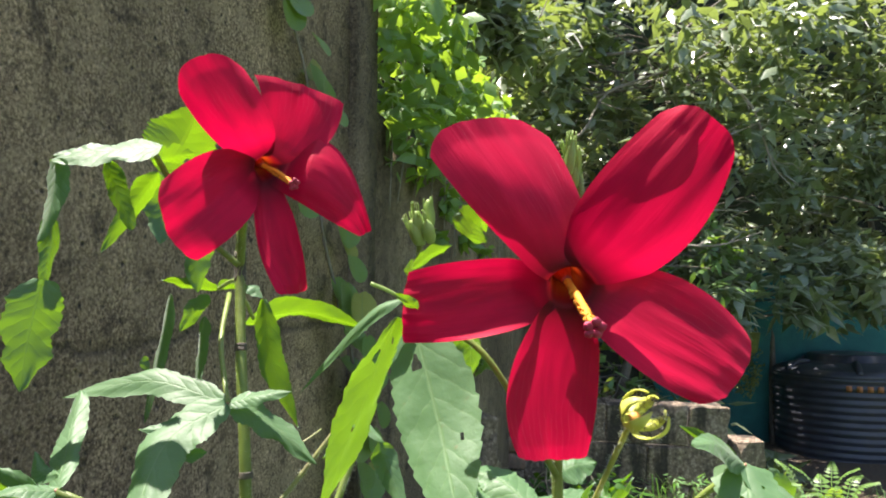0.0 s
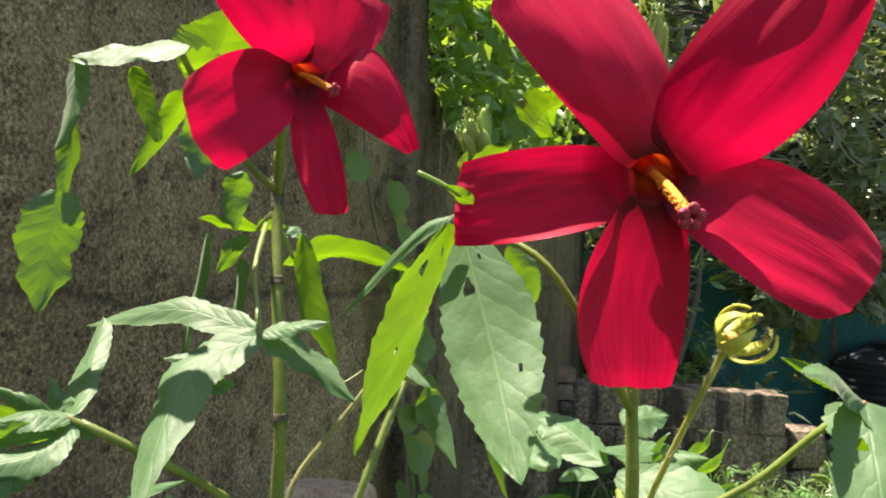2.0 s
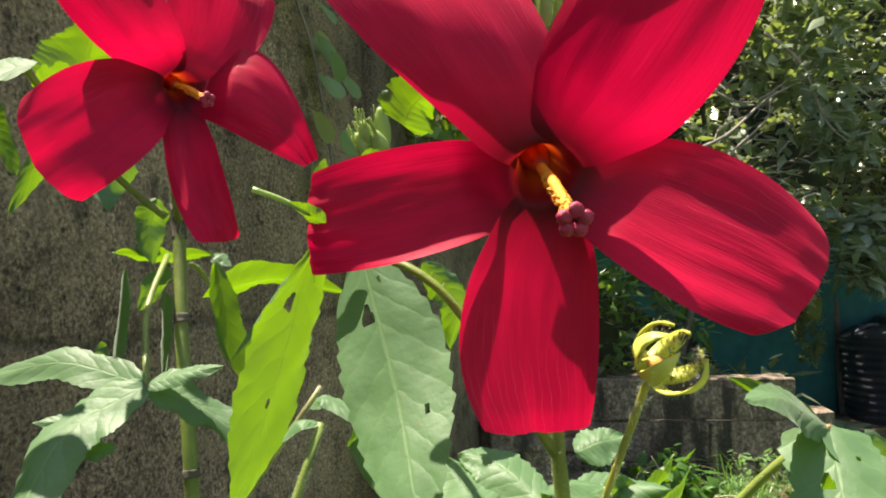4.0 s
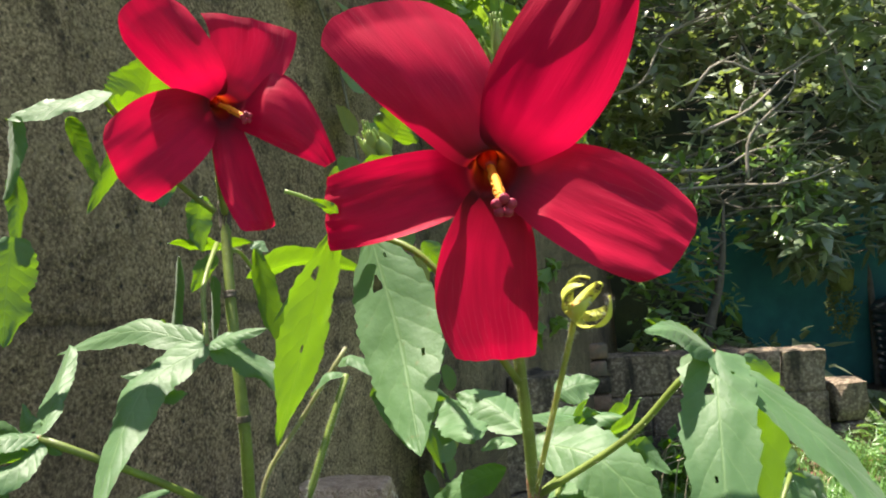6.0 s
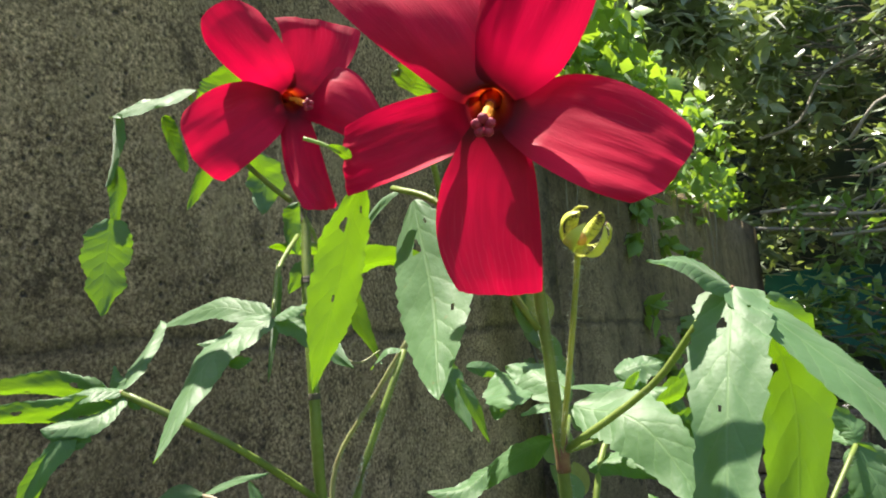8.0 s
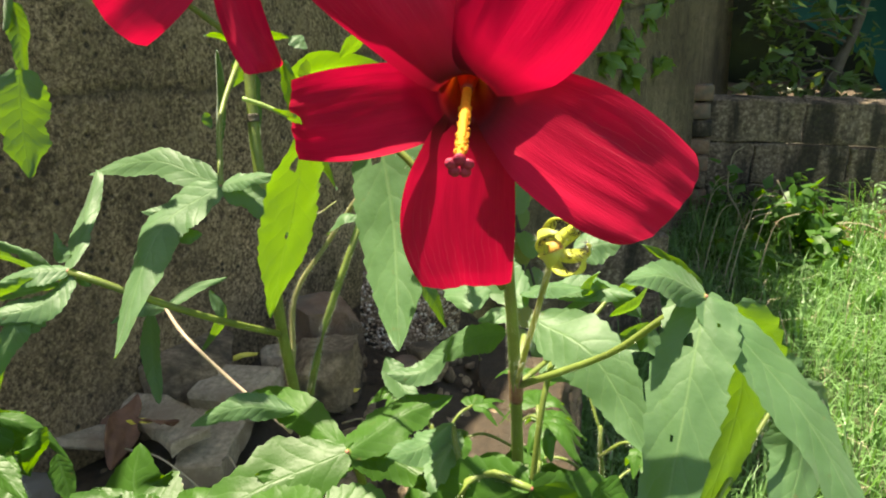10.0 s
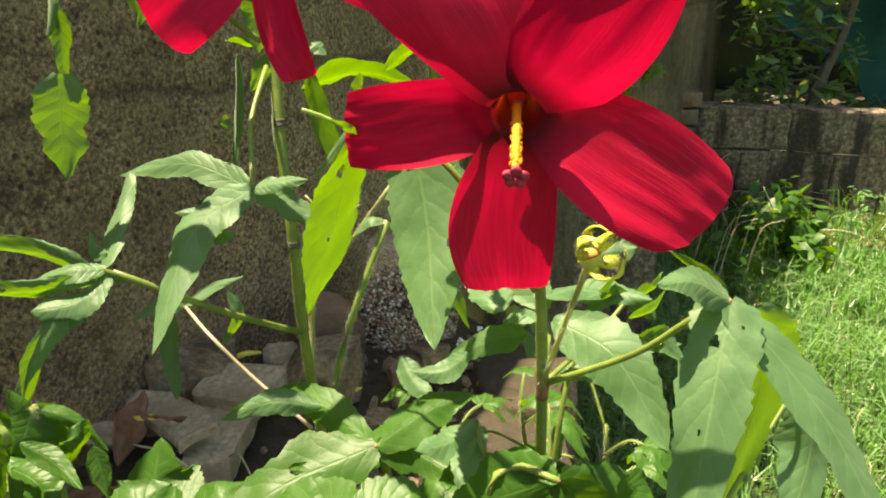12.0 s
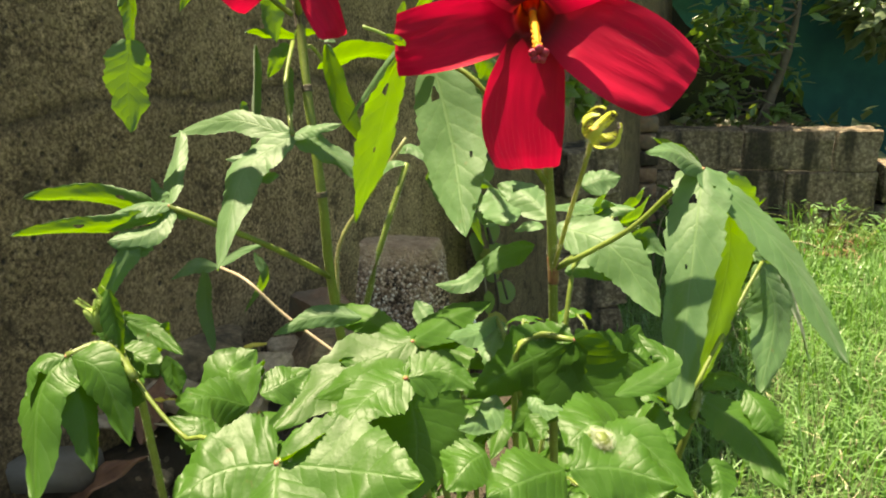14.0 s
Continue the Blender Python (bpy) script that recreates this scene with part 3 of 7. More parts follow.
def petal(heart, claw, side_l, tip_l, side_r, tip_r, bulge, cup, nu=52, nv=40):
    """A broad petal: its foot lines the throat's funnel, its blade spreads between two curved edges; bulge rounds its end, cup bows it."""
    c, sl, tl, sr, tr = (Vector(v) for v in (claw, side_l, tip_l, side_r, tip_r))
    mid, way, size = Vector(heart["middle"]), Vector(heart["way"]), heart["size"]
    c = c.lerp(mid, 0.55) - way * 0.0040
    bm = bmesh.new()
    uv = bm.loops.layers.uv.verify()
    away = ((tl + tr) * 0.5 - c).normalized()
    nrm = away.cross(tr - tl).normalized()
    across = (tr - tl).normalized()
    claw_l, claw_r = c - across * 0.0088 * size, c + across * 0.0088 * size
    sl, sr = sl * 2 - (claw_l + tl) * 0.5, sr * 2 - (claw_r + tr) * 0.5
    out = ((tl + tr) * 0.5 - mid)
    out = (out - way * out.dot(way)).normalized()
    side = way.cross(out)
    if side.dot(across) < 0:
        side = -side
    reach = ((tl + tr) * 0.5 - mid).length
    seed = c.x * 90 + tl.z * 70
    rows = []
    for i in range(nu + 1):
        u = i / nu
        a = claw_l * (1 - u) ** 2 + sl * 2 * u * (1 - u) + tl * u * u
        b = claw_r * (1 - u) ** 2 + sr * 2 * u * (1 - u) + tr * u * u
        foot = min(u / 0.14, 1.0)
        r = (0.0032 + 0.0040 * foot) * size + max(0.0, u - 0.14) * reach
        deep = -0.0150 * size * (1 - foot) ** 1.2
        wide = 0.86 * min(1.0, 0.0072 * size / r + 0.30)
        k = max(0.0, min(1.0, (u - 0.06) / 0.28))
        k = k * k * (3 - 2 * k)
        row = []
        for j in range(nv + 1):
            v = j / nv
            hump = 4 * v * (1 - v)
            round_end = (1 - (2 * v - 1) ** 4) * 0.75 + 0.25 * hump
            p = a.lerp(b, v) + away * bulge * round_end * u ** 2.5
            p += nrm * (cup * hump * math.sin(math.pi * min(u * 1.1, 1.0)) + 0.0005 * noise.noise(Vector((v * 9, u * 3, seed))) * u)
            p += nrm * 0.0016 * u ** 2 * noise.noise(Vector((v * 5, u * 2, seed + 7)))
            p += nrm * 0.00012 * min(1.0, u * 2) * noise.noise(Vector((v * 24 + 1.5 * noise.noise(Vector((u * 3, v * 3, seed))), u * 4.0, seed + 3)))
            p += away * 0.0005 * u ** 6 * noise.noise(Vector((v * 11, seed, 2)))
            ang = wide * (2 * v - 1)
            f = mid + out * (math.cos(ang) * r) + side * (math.sin(ang) * r) + way * (deep + 0.0012 * size * (v - 0.5))
            row.append(bm.verts.new(f.lerp(p, k)))
        rows.append(row)
    for i in range(nu):
        for j in range(nv):
            face = bm.faces.new((rows[i][j], rows[i][j + 1], rows[i + 1][j + 1], rows[i + 1][j]))
            for lp, (a, b) in zip(face.loops, ((i, j), (i, j + 1), (i + 1, j + 1), (i + 1, j))):
                lp[uv].uv = (a / nu, b / nv)
    ob = part("petal", bm, PETAL, heart)
    ob.matrix_parent_inverse = Matrix()


def open_calyx(parent, at):
    """A spent calyx: a small cup with curled yellow-green sepals and bristles."""
    p = Vector(at)
    rng = random.Random(8)
    bm = bmesh.new()
    bmesh.ops.create_uvsphere(bm, u_segments=14, v_segments=9, radius=0.0030, matrix=Matrix.Translation(p))
    cup = part("open_calyx", bm, CALYX, parent, "spent yellow-green calyx with curled bristly sepals")
    axis = Vector((0.60, -0.58, 0.55)).normalized()
    e1 = axis.cross(Vector((1, 0.2, 0))).normalized()
    e2 = axis.cross(e1)
    bm = bmesh.new()
    bmesh.ops.create_uvsphere(bm, u_segments=12, v_segments=8, radius=0.0026, matrix=Matrix.Translation(p + axis * 0.0016))
    part("seed_head", bm, SEED, cup, "small orange seed head").matrix_parent_inverse = Matrix()
    for i in range(6):
        ang = i * 1.047 + 0.3
        out = e1 * math.cos(ang) + e2 * math.sin(ang)
        side = axis.cross(out)
        long = rng.uniform(0.75, 1.0)
        pts = [p + out * 0.0016, p + out * 0.0058 * long + axis * 0.0004, p + out * 0.0090 * long + axis * 0.0052 * long, p + out * 0.0088 * long + axis * 0.0106 * long, p + out * 0.0056 * long + axis * 0.0140 * long]
        line = spline(pts, 14)
        bm = bmesh.new()
        rings = []
        for k, q in enumerate(line):
            d = (line[min(k + 1, 14)] - line[max(k - 1, 0)]).normalized()
            n = side.cross(d)
            w = 0.0026 * (0.75 + 0.25 * math.sin(math.pi * k / 14)) * (1 - 0.9 * (k / 14) ** 3)
            rings.append([bm.verts.new(q + side * w * a + n * 0.0004 * b) for a, b in ((-1, 0.8), (0, -0.6), (1, 0.8), (0.9, 1.6), (0, 0.5), (-0.9, 1.6))])
        for a, b in zip(rings, rings[1:]):
            for k in range(6):
                bm.faces.new((a[k], a[(k + 1) % 6], b[(k + 1) % 6], b[k]))
        bm.faces.new(rings[-1])
        sp = part("sepal", bm, CALYX, cup)
        sp.matrix_parent_inverse = Matrix()
        bm = bmesh.new()
        hairs_on(bm, pts, 0.0014, 0.0008, 60, 0.0016, rng)
        tagged(part("hairs", bm, HAIR, cup), kind="stuff").matrix_parent_inverse = Matrix()
        bm = bmesh.new()
        for _ in range(130):
            k = rng.randint(4, 13)
            q = line[k].lerp(line[k + 1], rng.random()) + side * rng.uniform(-0.0015, 0.0015)
            d = (p + axis * 0.0062 - q).normalized() + Vector((rng.gauss(0, 0.3), rng.gauss(0, 0.3), rng.gauss(0, 0.3)))
            tip = q + d * rng.uniform(0.0014, 0.0028)
            bm.faces.new([bm.verts.new(v) for v in (q + side * 0.00008, q - side * 0.00008, tip)])
            bm.faces.new([bm.verts.new(v) for v in (q + axis * 0.00008, q - axis * 0.00008, tip)])
        tagged(part("bristles", bm, BRISTLE, cup, "black bristles lining the sepals"), kind="stuff").matrix_parent_inverse = Matrix()


def bud_cluster(parent, at, way, fat=1.0):
    """Hairy pointed buds held together, each in narrow bracts."""
    p, w = Vector(at), Vector(way).normalized()
    rng = random.Random(int(abs(p.x) * 1e4))
    for k in range(5):
        d = (w + Vector((rng.uniform(-0.6, 0.6), rng.uniform(-0.6, 0.2), rng.uniform(-0.1, 0.3)))).normalized()
        o = p + Vector((rng.uniform(-0.006, 0.006), rng.uniform(-0.005, 0.005), rng.uniform(-0.009, 0.004)))
        tip = o + d * rng.uniform(0.010, 0.015)
        bm = bmesh.new()
        tube(bm, [o, o.lerp(tip, 0.5), tip], 0.0028 * fat, 0.0026 * fat, 9, 12, shape=lambda u: 0.25 + 0.95 * math.sin(math.pi * min(1.0, 0.12 + 0.86 * u)) ** 0.8)
        hairs_on(bm, [o, tip], 0.0026, 0.001, 120, 0.0018, rng)
        bud = part("bud", bm, BUD, parent, "hairy pale green bud")
        for _ in range(5):
            e = (d + Vector((rng.uniform(-0.7, 0.7), rng.uniform(-0.7, 0.7), rng.uniform(-0.5, 0.5)))).normalized()
            bm = bmesh.new()
            line = [o, o + e * 0.0032 + d * 0.002, o + e * 0.0045 + d * 0.007, o + e * 0.0040 + d * 0.013]
            tube(bm, line, 0.0007, 0.0002, 5, 8)
            hairs_on(bm, line, 0.0006, 0.0003, 30, 0.0016, rng)
            part("bract", bm, BUD, bud).matrix_parent_inverse = Matrix()


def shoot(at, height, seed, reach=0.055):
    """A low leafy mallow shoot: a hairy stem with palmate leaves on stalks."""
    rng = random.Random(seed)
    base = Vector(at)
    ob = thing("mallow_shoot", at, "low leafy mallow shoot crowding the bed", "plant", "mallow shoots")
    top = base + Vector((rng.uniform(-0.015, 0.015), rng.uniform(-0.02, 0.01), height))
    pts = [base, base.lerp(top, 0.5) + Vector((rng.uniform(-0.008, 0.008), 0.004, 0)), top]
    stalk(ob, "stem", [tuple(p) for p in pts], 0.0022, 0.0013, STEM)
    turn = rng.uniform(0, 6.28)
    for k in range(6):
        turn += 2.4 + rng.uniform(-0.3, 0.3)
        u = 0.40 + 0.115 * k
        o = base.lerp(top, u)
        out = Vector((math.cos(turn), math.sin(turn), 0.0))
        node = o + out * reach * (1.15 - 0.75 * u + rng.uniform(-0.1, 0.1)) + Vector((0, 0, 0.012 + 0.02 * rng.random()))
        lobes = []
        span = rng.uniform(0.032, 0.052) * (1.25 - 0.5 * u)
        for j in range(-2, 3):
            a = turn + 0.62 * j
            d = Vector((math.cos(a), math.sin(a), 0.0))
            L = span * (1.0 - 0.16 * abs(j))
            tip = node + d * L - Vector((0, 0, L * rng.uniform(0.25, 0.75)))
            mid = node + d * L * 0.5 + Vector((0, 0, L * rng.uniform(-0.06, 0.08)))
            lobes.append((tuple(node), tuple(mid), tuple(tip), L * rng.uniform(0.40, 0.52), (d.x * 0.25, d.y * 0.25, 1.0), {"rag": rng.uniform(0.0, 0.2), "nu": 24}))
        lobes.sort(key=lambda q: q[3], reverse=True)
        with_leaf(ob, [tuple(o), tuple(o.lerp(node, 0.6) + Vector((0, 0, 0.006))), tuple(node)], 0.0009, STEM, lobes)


# ---- large structure ----
WALL_TOP = 1.70
WALL_N = Vector((1.0, -0.247, 0.0)).normalized()    # out of its face


def on_wall(y, z, off=0.0):
    return Vector((-0.41 + 0.247 * (y - 0.53), y, z)) + WALL_N * off


def slab_between(bm, y0, y1, z0, z1, thick, proud=0.0, cell=0.12, rough=0.004):
    """A piece of the wall with an uneven face."""
    ny, nz = max(2, int((y1 - y0) / cell)), max(2, int((z1 - z0) / cell))
    front = [[bm.verts.new(on_wall(y0 + (y1 - y0) * i / ny, z0 + (z1 - z0) * j / nz, proud + rough * noise.noise(Vector((i * 0.7, j * 0.7, y0))))) for j in range(nz + 1)] for i in range(ny + 1)]
    back = [[bm.verts.new(on_wall(y, z, proud - thick)) for z in (z0, z1)] for y in (y0, y1)]
    for i in range(ny):
        for j in range(nz):
            bm.faces.new((front[i][j], front[i + 1][j], front[i + 1][j + 1], front[i][j + 1]))
    bm.faces.new([front[i][nz] for i in range(ny + 1)] + [back[1][1], back[0][1]])
    bm.faces.new([front[0][j] for j in range(nz + 1)] + [back[0][1], back[0][0]])
    bm.faces.new([front[ny][j] for j in range(nz, -1, -1)] + [back[1][0], back[1][1]])
    bm.faces.new((back[0][0], back[0][1], back[1][1], back[1][0]))


bm = bmesh.new()
slab_between(bm, -3.5, 1.44, -0.05, WALL_TOP, 0.2)
solid("wall_west", bm, CONCRETE, "tall rough grey-brown concrete wall with pits and damp streaks", "wall", kind="structure")
bm = bmesh.new()
slab_between(bm, 1.44, 1.56, -0.05, WALL_TOP + 0.05, 0.26, 0.016)
solid("wall_pilaster", bm, SHADED_CONCRETE, "flat grey concrete pilaster that ends the tall wall", "wall", kind="structure")
bm = bmesh.new()
slab_between(bm, 1.56, 4.30, -0.05, 1.42, 0.2, -0.004, 0.2, 0.002)
solid("wall_low", bm, SHADED_CONCRETE, "lower concrete wall, coloured darker for shade, hung with creeper", "wall", kind="structure")

# ground: one sheet to the horizon, finer near the plants
bm = bmesh.new()
xs = [-60, -20, -6, -2] + [-1 + 0.12 * i for i in range(34)] + [4, 8, 20, 60]
ys = [-60, -20, -6, -2] + [-1 + 0.12 * i for i in range(50)] + [6, 10, 25, 80]
grid = [[bm.verts.new((x, y, 0.022 * noise.noise(Vector((x * 2.1, y * 2.1, 0.3))) - 0.008)) for y in ys] for x in xs]
for i in range(len(xs) - 1):
    for j in range(len(ys) - 1):
        bm.faces.new((grid[i][j], grid[i + 1][j], grid[i + 1][j + 1], grid[i][j + 1]))
solid("ground", bm, LAWN, "green lawn with patches of bare earth", "ground", kind="structure")


# Dark soil sheet added over the bright lawn where the ground lies in shade.
bm = bmesh.new()
earth = [[bm.verts.new((0.30 + 6.5 * i / 26, 3.68 + 4.6 * j / 12, 0.030 + 0.014 * noise.noise(Vector((i * 0.6, j * 0.6, 5.0))))) for j in range(13)] for i in range(27)]
for i in range(26):
    for j in range(12):
        bm.faces.new((earth[i][j], earth[i + 1][j], earth[i + 1][j + 1], earth[i][j + 1]))
solid("ground_dark_fill", bm, SOIL, "dark soil sheet added to stand for shade behind the block wall", "earth", kind="structure")


def bed_edge(y):
    return 0.16 - 0.30 * max(0.0, y - 0.30)


bm = bmesh.new()
ny, nx = 34, 18
top = []
for i in range(ny + 1):
    y = -0.10 + 1.12 * i / ny
    a, e = on_wall(y, 0, 0.002).x, bed_edge(y)
    top.append([bm.verts.new((a + (e - a) * j / nx, y, 0.632 + 0.02 * noise.noise(Vector((j * 0.35, i * 0.35, 2))) - 0.05 * (j / nx) ** 4 - 0.12 * max(0.0, y - 0.78))) for j in range(nx + 1)])
for i in range(ny):
    for j in range(nx):
        bm.faces.new((top[i][j], top[i][j + 1], top[i + 1][j + 1], top[i + 1][j]))
rim = [top[i][nx] for i in range(ny + 1)] + [top[ny][j] for j in range(nx - 1, -1, -1)]
low = [bm.verts.new((v.co.x + 0.06 + 0.02 * noise.noise(v.co * 9), v.co.y + 0.03, -0.03)) for v in rim]
for a, b, c, d in zip(rim, rim[1:], low[1:], low):
    bm.faces.new((a, d, c, b))
front = [top[0][j] for j in range(nx + 1)]
low = [bm.verts.new((v.co.x, v.co.y, -0.03)) for v in front]
for a, b, c, d in zip(front, front[1:], low[1:], low):
    bm.faces.new((a, d, c, b))
solid("ground_bed", bm, SOIL, "raised bed of dark soil against the concrete wall", "garden bed", kind="structure")


def stone(name, at, size, turn, mat, label, seed, category="stone", group="rubble by the wall", lumps=0.10, parent=None, boxy=0.10):
    """A broken stone: a bevelled block with knocked corners and uneven faces."""
    r = random.Random(seed)
    bm = bmesh.new()
    bmesh.ops.create_icosphere(bm, subdivisions=5, radius=0.95)
    cuts = [(Vector(v), 0.5 + r.uniform(-0.03, 0.03)) for v in ((1, 0, 0), (-1, 0, 0), (0, 1, 0), (0, -1, 0), (0, 0, 1), (0, 0, -1))]
    cuts = [((v + Vector((r.uniform(-1, 1), r.uniform(-1, 1), r.uniform(-1, 1))) * 0.14).normalized(), d) for v, d in cuts]
    for _ in range(7):
        v = Vector((r.uniform(-1, 1), r.uniform(-1, 1), r.uniform(-0.6, 1))).normalized()
        cuts.append((v, r.uniform(0.56, 0.68) - boxy * 0.4))
    for v in bm.verts:
        for n, d in cuts:
            k = v.co.dot(n) - d
            if k > 0:
                v.co -= n * k
        v.co += noise.noise_vector(v.co * 3 + Vector((seed, 0, 0))) * lumps * 0.25 + noise.noise_vector(v.co * 11 + Vector((0, seed, 0))) * lumps * 0.14
    bmesh.ops.transform(bm, matrix=pose(*at, *turn) @ Matrix.Diagonal((*size, 1)), verts=bm.verts)
    if parent:
        return part(name, bm, mat, parent, label)
    return solid(name, bm, mat, label, category, group)


def rough_block(size, seed, mat, name="block", knock=0.010):
    """A cast or hewn block with flat faces, worn edges and knocked corners."""
    bm = bmesh.new()
    bmesh.ops.create_cube(bm, size=1.0, matrix=Matrix.Diagonal((*size, 1)))
    bmesh.ops.bevel(bm, geom=bm.edges[:], offset=0.006, segments=1, affect="EDGES")
    bmesh.ops.subdivide_edges(bm, edges=[e for e in bm.edges if e.calc_length() > 0.05], cuts=3, use_grid_fill=True)
    for v in bm.verts:
        edge = sum(abs(c) > 0.44 * d for c, d in zip(v.co, size))
        v.co += noise.noise_vector(v.co * 14 + Vector((seed, 0, 0))) * knock * (0.35 + 0.65 * (edge > 1))
    me = mesh_of(bm, name, mat)
    for p in me.polygons:
        p.use_smooth = False
    return me


# rubble in the bed
stone("stone_block", (-0.186, 0.905, 0.674), (0.116, 0.10, 0.140), (0, 4, 14), SPECKLE, "upright block of speckled rough aggregate on the bed", 3.0, lumps=0.07)
def slab(name, at, size, turn, mat, label, seed, lean=0.15):
    """A flat broken piece with crisp edges, no two sides alike."""
    me = rough_block(size, seed, mat, name, 0.004)
    r = random.Random(seed)
    a, b = r.uniform(-lean, lean), r.uniform(-lean, lean)
    for v in me.vertices:
        x, y = v.co.x / size[0], v.co.y / size[1]
        v.co.x *= 1 + a * y * 2
        v.co.y *= 1 + b * x * 2
    ob = tagged(new(name, me), label, "stone", "rubble by the wall")
    ob.matrix_world = pose(*at, *turn)
    return ob


def broken_plate(corners, thick, label, seed):
    """A split plate of stone: an uneven outline, a flat top and a rough broken edge."""
    bm = bmesh.new()
    ring = []
    for i, a in enumerate(corners):
        a, b = Vector(a), Vector(corners[(i + 1) % len(corners)])
        for k in range(5):
            p = a.lerp(b, k / 5)
            ring.append(p + (noise.noise_vector(p * 70 + Vector((seed, 0, 0))) * 0.0022 if k else Vector()))
    upper = [bm.verts.new(p) for p in ring]
    lower = [bm.verts.new(p + Vector((0, 0, -thick)) + noise.noise_vector(p * 90) * 0.003) for p in ring]
    bm.faces.new(upper[::-1])
    bm.faces.new(lower)
    for i in range(len(ring)):
        j = (i + 1) % len(ring)
        bm.faces.new((upper[i], upper[j], lower[j], lower[i]))
    bmesh.ops.recalc_face_normals(bm, faces=bm.faces)
    bmesh.ops.bevel(bm, geom=[e for e in bm.edges if e.verts[0] in upper and e.verts[1] in upper], offset=0.0016, segments=1, affect="EDGES")
    me = mesh_of(bm, "broken_slab", SLATE)
    for p in me.polygons:
        p.use_smooth = False
    return tagged(new("broken_slab", me), label, "stone", "rubble by the wall")


slab("flat_stone", (-0.298, 0.637, 0.670), (0.082, 0.062, 0.030), (5, -3, -4), SLATE, "flat pale grey stone slab on the rubble", 5.0)
broken_plate([(-0.330, 0.612, 0.664), (-0.272, 0.622, 0.664), (-0.262, 0.575, 0.663), (-0.253, 0.532, 0.662), (-0.294, 0.518, 0.662), (-0.312, 0.560, 0.663)], 0.022, "flat broken grey slab lying on the soil", 15.0)
broken_plate([(-0.402, 0.606, 0.676), (-0.346, 0.596, 0.686), (-0.277, 0.556, 0.692), (-0.268, 0.545, 0.690), (-0.292, 0.519, 0.684), (-0.330, 0.545, 0.680), (-0.392, 0.578, 0.672)], 0.010, "thin broken grey slab tilted on the rubble", 13.0)
slab("broken_slab", (-0.395, 0.545, 0.664), (0.070, 0.050, 0.010), (-10, 12, 20), SLATE, "thin broken grey slab lying at the wall", 16.0, 0.3)
stone("brown_stone", (-0.368, 0.655, 0.672), (0.090, 0.085, 0.058), (0, 8, 35), STONE, "brown broken stone against the wall", 7.0)
stone("round_stone", (-0.226, 0.688, 0.668), (0.076, 0.074, 0.066), (0, 0, 20), STONE, "rounded tan stone lying in the bed", 9.0, boxy=0.42, lumps=0.16)
stone("brown_stone", (-0.256, 0.770, 0.680), (0.060, 0.06, 0.075), (10, 0, 50), BRICK, "reddish broken stone lying in the bed", 11.0)
slab("small_stone", (-0.293, 0.725, 0.662), (0.040, 0.040, 0.022), (8, 4, 30), SLATE, "small grey stone chip", 17.0)
stone("small_stone", (-0.150, 0.735, 0.650), (0.034, 0.03, 0.03), (0, 0, 30), BRICK, "small reddish stone chip", 19.0)
stone("small_stone", (-0.152, 0.655, 0.640), (0.030, 0.028, 0.014), (0, 0, 10), STONE, "small tan stone chip", 21.0)
stone("small_stone", (-0.165, 0.620, 0.640), (0.026, 0.030, 0.012), (0, 0, 60), STONE, "small tan stone chip", 22.0)
stone("retaining_stone", (-0.025, 0.800, 0.520), (0.11, 0.12, 0.20), (0, 3, 10), SOIL, "dark rough stone at the edge of the bed", 23.0, lumps=0.07)
stone("retaining_stone", (0.020, 0.700, 0.420), (0.13, 0.12, 0.18), (0, -3, 20), SOIL, "dark rough stone at the edge of the bed", 25.0, lumps=0.07)
bm = bmesh.new()
bmesh.ops.create_cube(bm, size=1.0, matrix=pose(-0.400, 0.455, 0.664, 2, 0, 8) @ Matrix.Diagonal((0.075, 0.035, 0.030, 1)))
bmesh.ops.bevel(bm, geom=bm.edges[:], offset=0.004, segments=2, affect="EDGES")
solid("wooden_board", bm, BAG, "weathered grey board lying at the wall's foot", "board")

slab("small_stone", (-0.262, 0.705, 0.662), (0.044, 0.036, 0.016), (6, -5, 70), SLATE, "small grey stone chip", 27.0, 0.3)
stone("small_stone", (-0.128, 0.762, 0.655), (0.040, 0.036, 0.034), (0, 8, 40), STONE, "small tan stone chip", 28.0)
stone("small_stone", (-0.140, 0.545, 0.645), (0.044, 0.034, 0.020), (4, 0, 20), STONE, "small tan stone chip", 29.0)

# loose chips and crumbs on the soil
rng = random.Random(14)
bm = bmesh.new()
for _ in range(420):
    y = rng.uniform(0.15, 0.95)
    a, e = on_wall(y, 0, 0.01).x, bed_edge(y) - 0.02
    x = a + (e - a) * rng.random()
    z = 0.634 - 0.05 * ((x - a) / (e - a)) ** 4 - 0.12 * max(0.0, y - 0.78)
    r = 0.003 + 0.009 * rng.random() ** 3
    m = pose(x, y, z, rng.uniform(0, 360), rng.uniform(0, 360), rng.uniform(0, 360)) @ Matrix.Diagonal((r * rng.uniform(0.7, 1.5), r, r * rng.uniform(0.4, 0.9), 1))
    bmesh.ops.create_icosphere(bm, subdivisions=1, radius=1.0, matrix=m)
solid("pebbles", bm, STONE, "scattered stone chips and crumbs on the soil", "pebbles", kind="stuff")

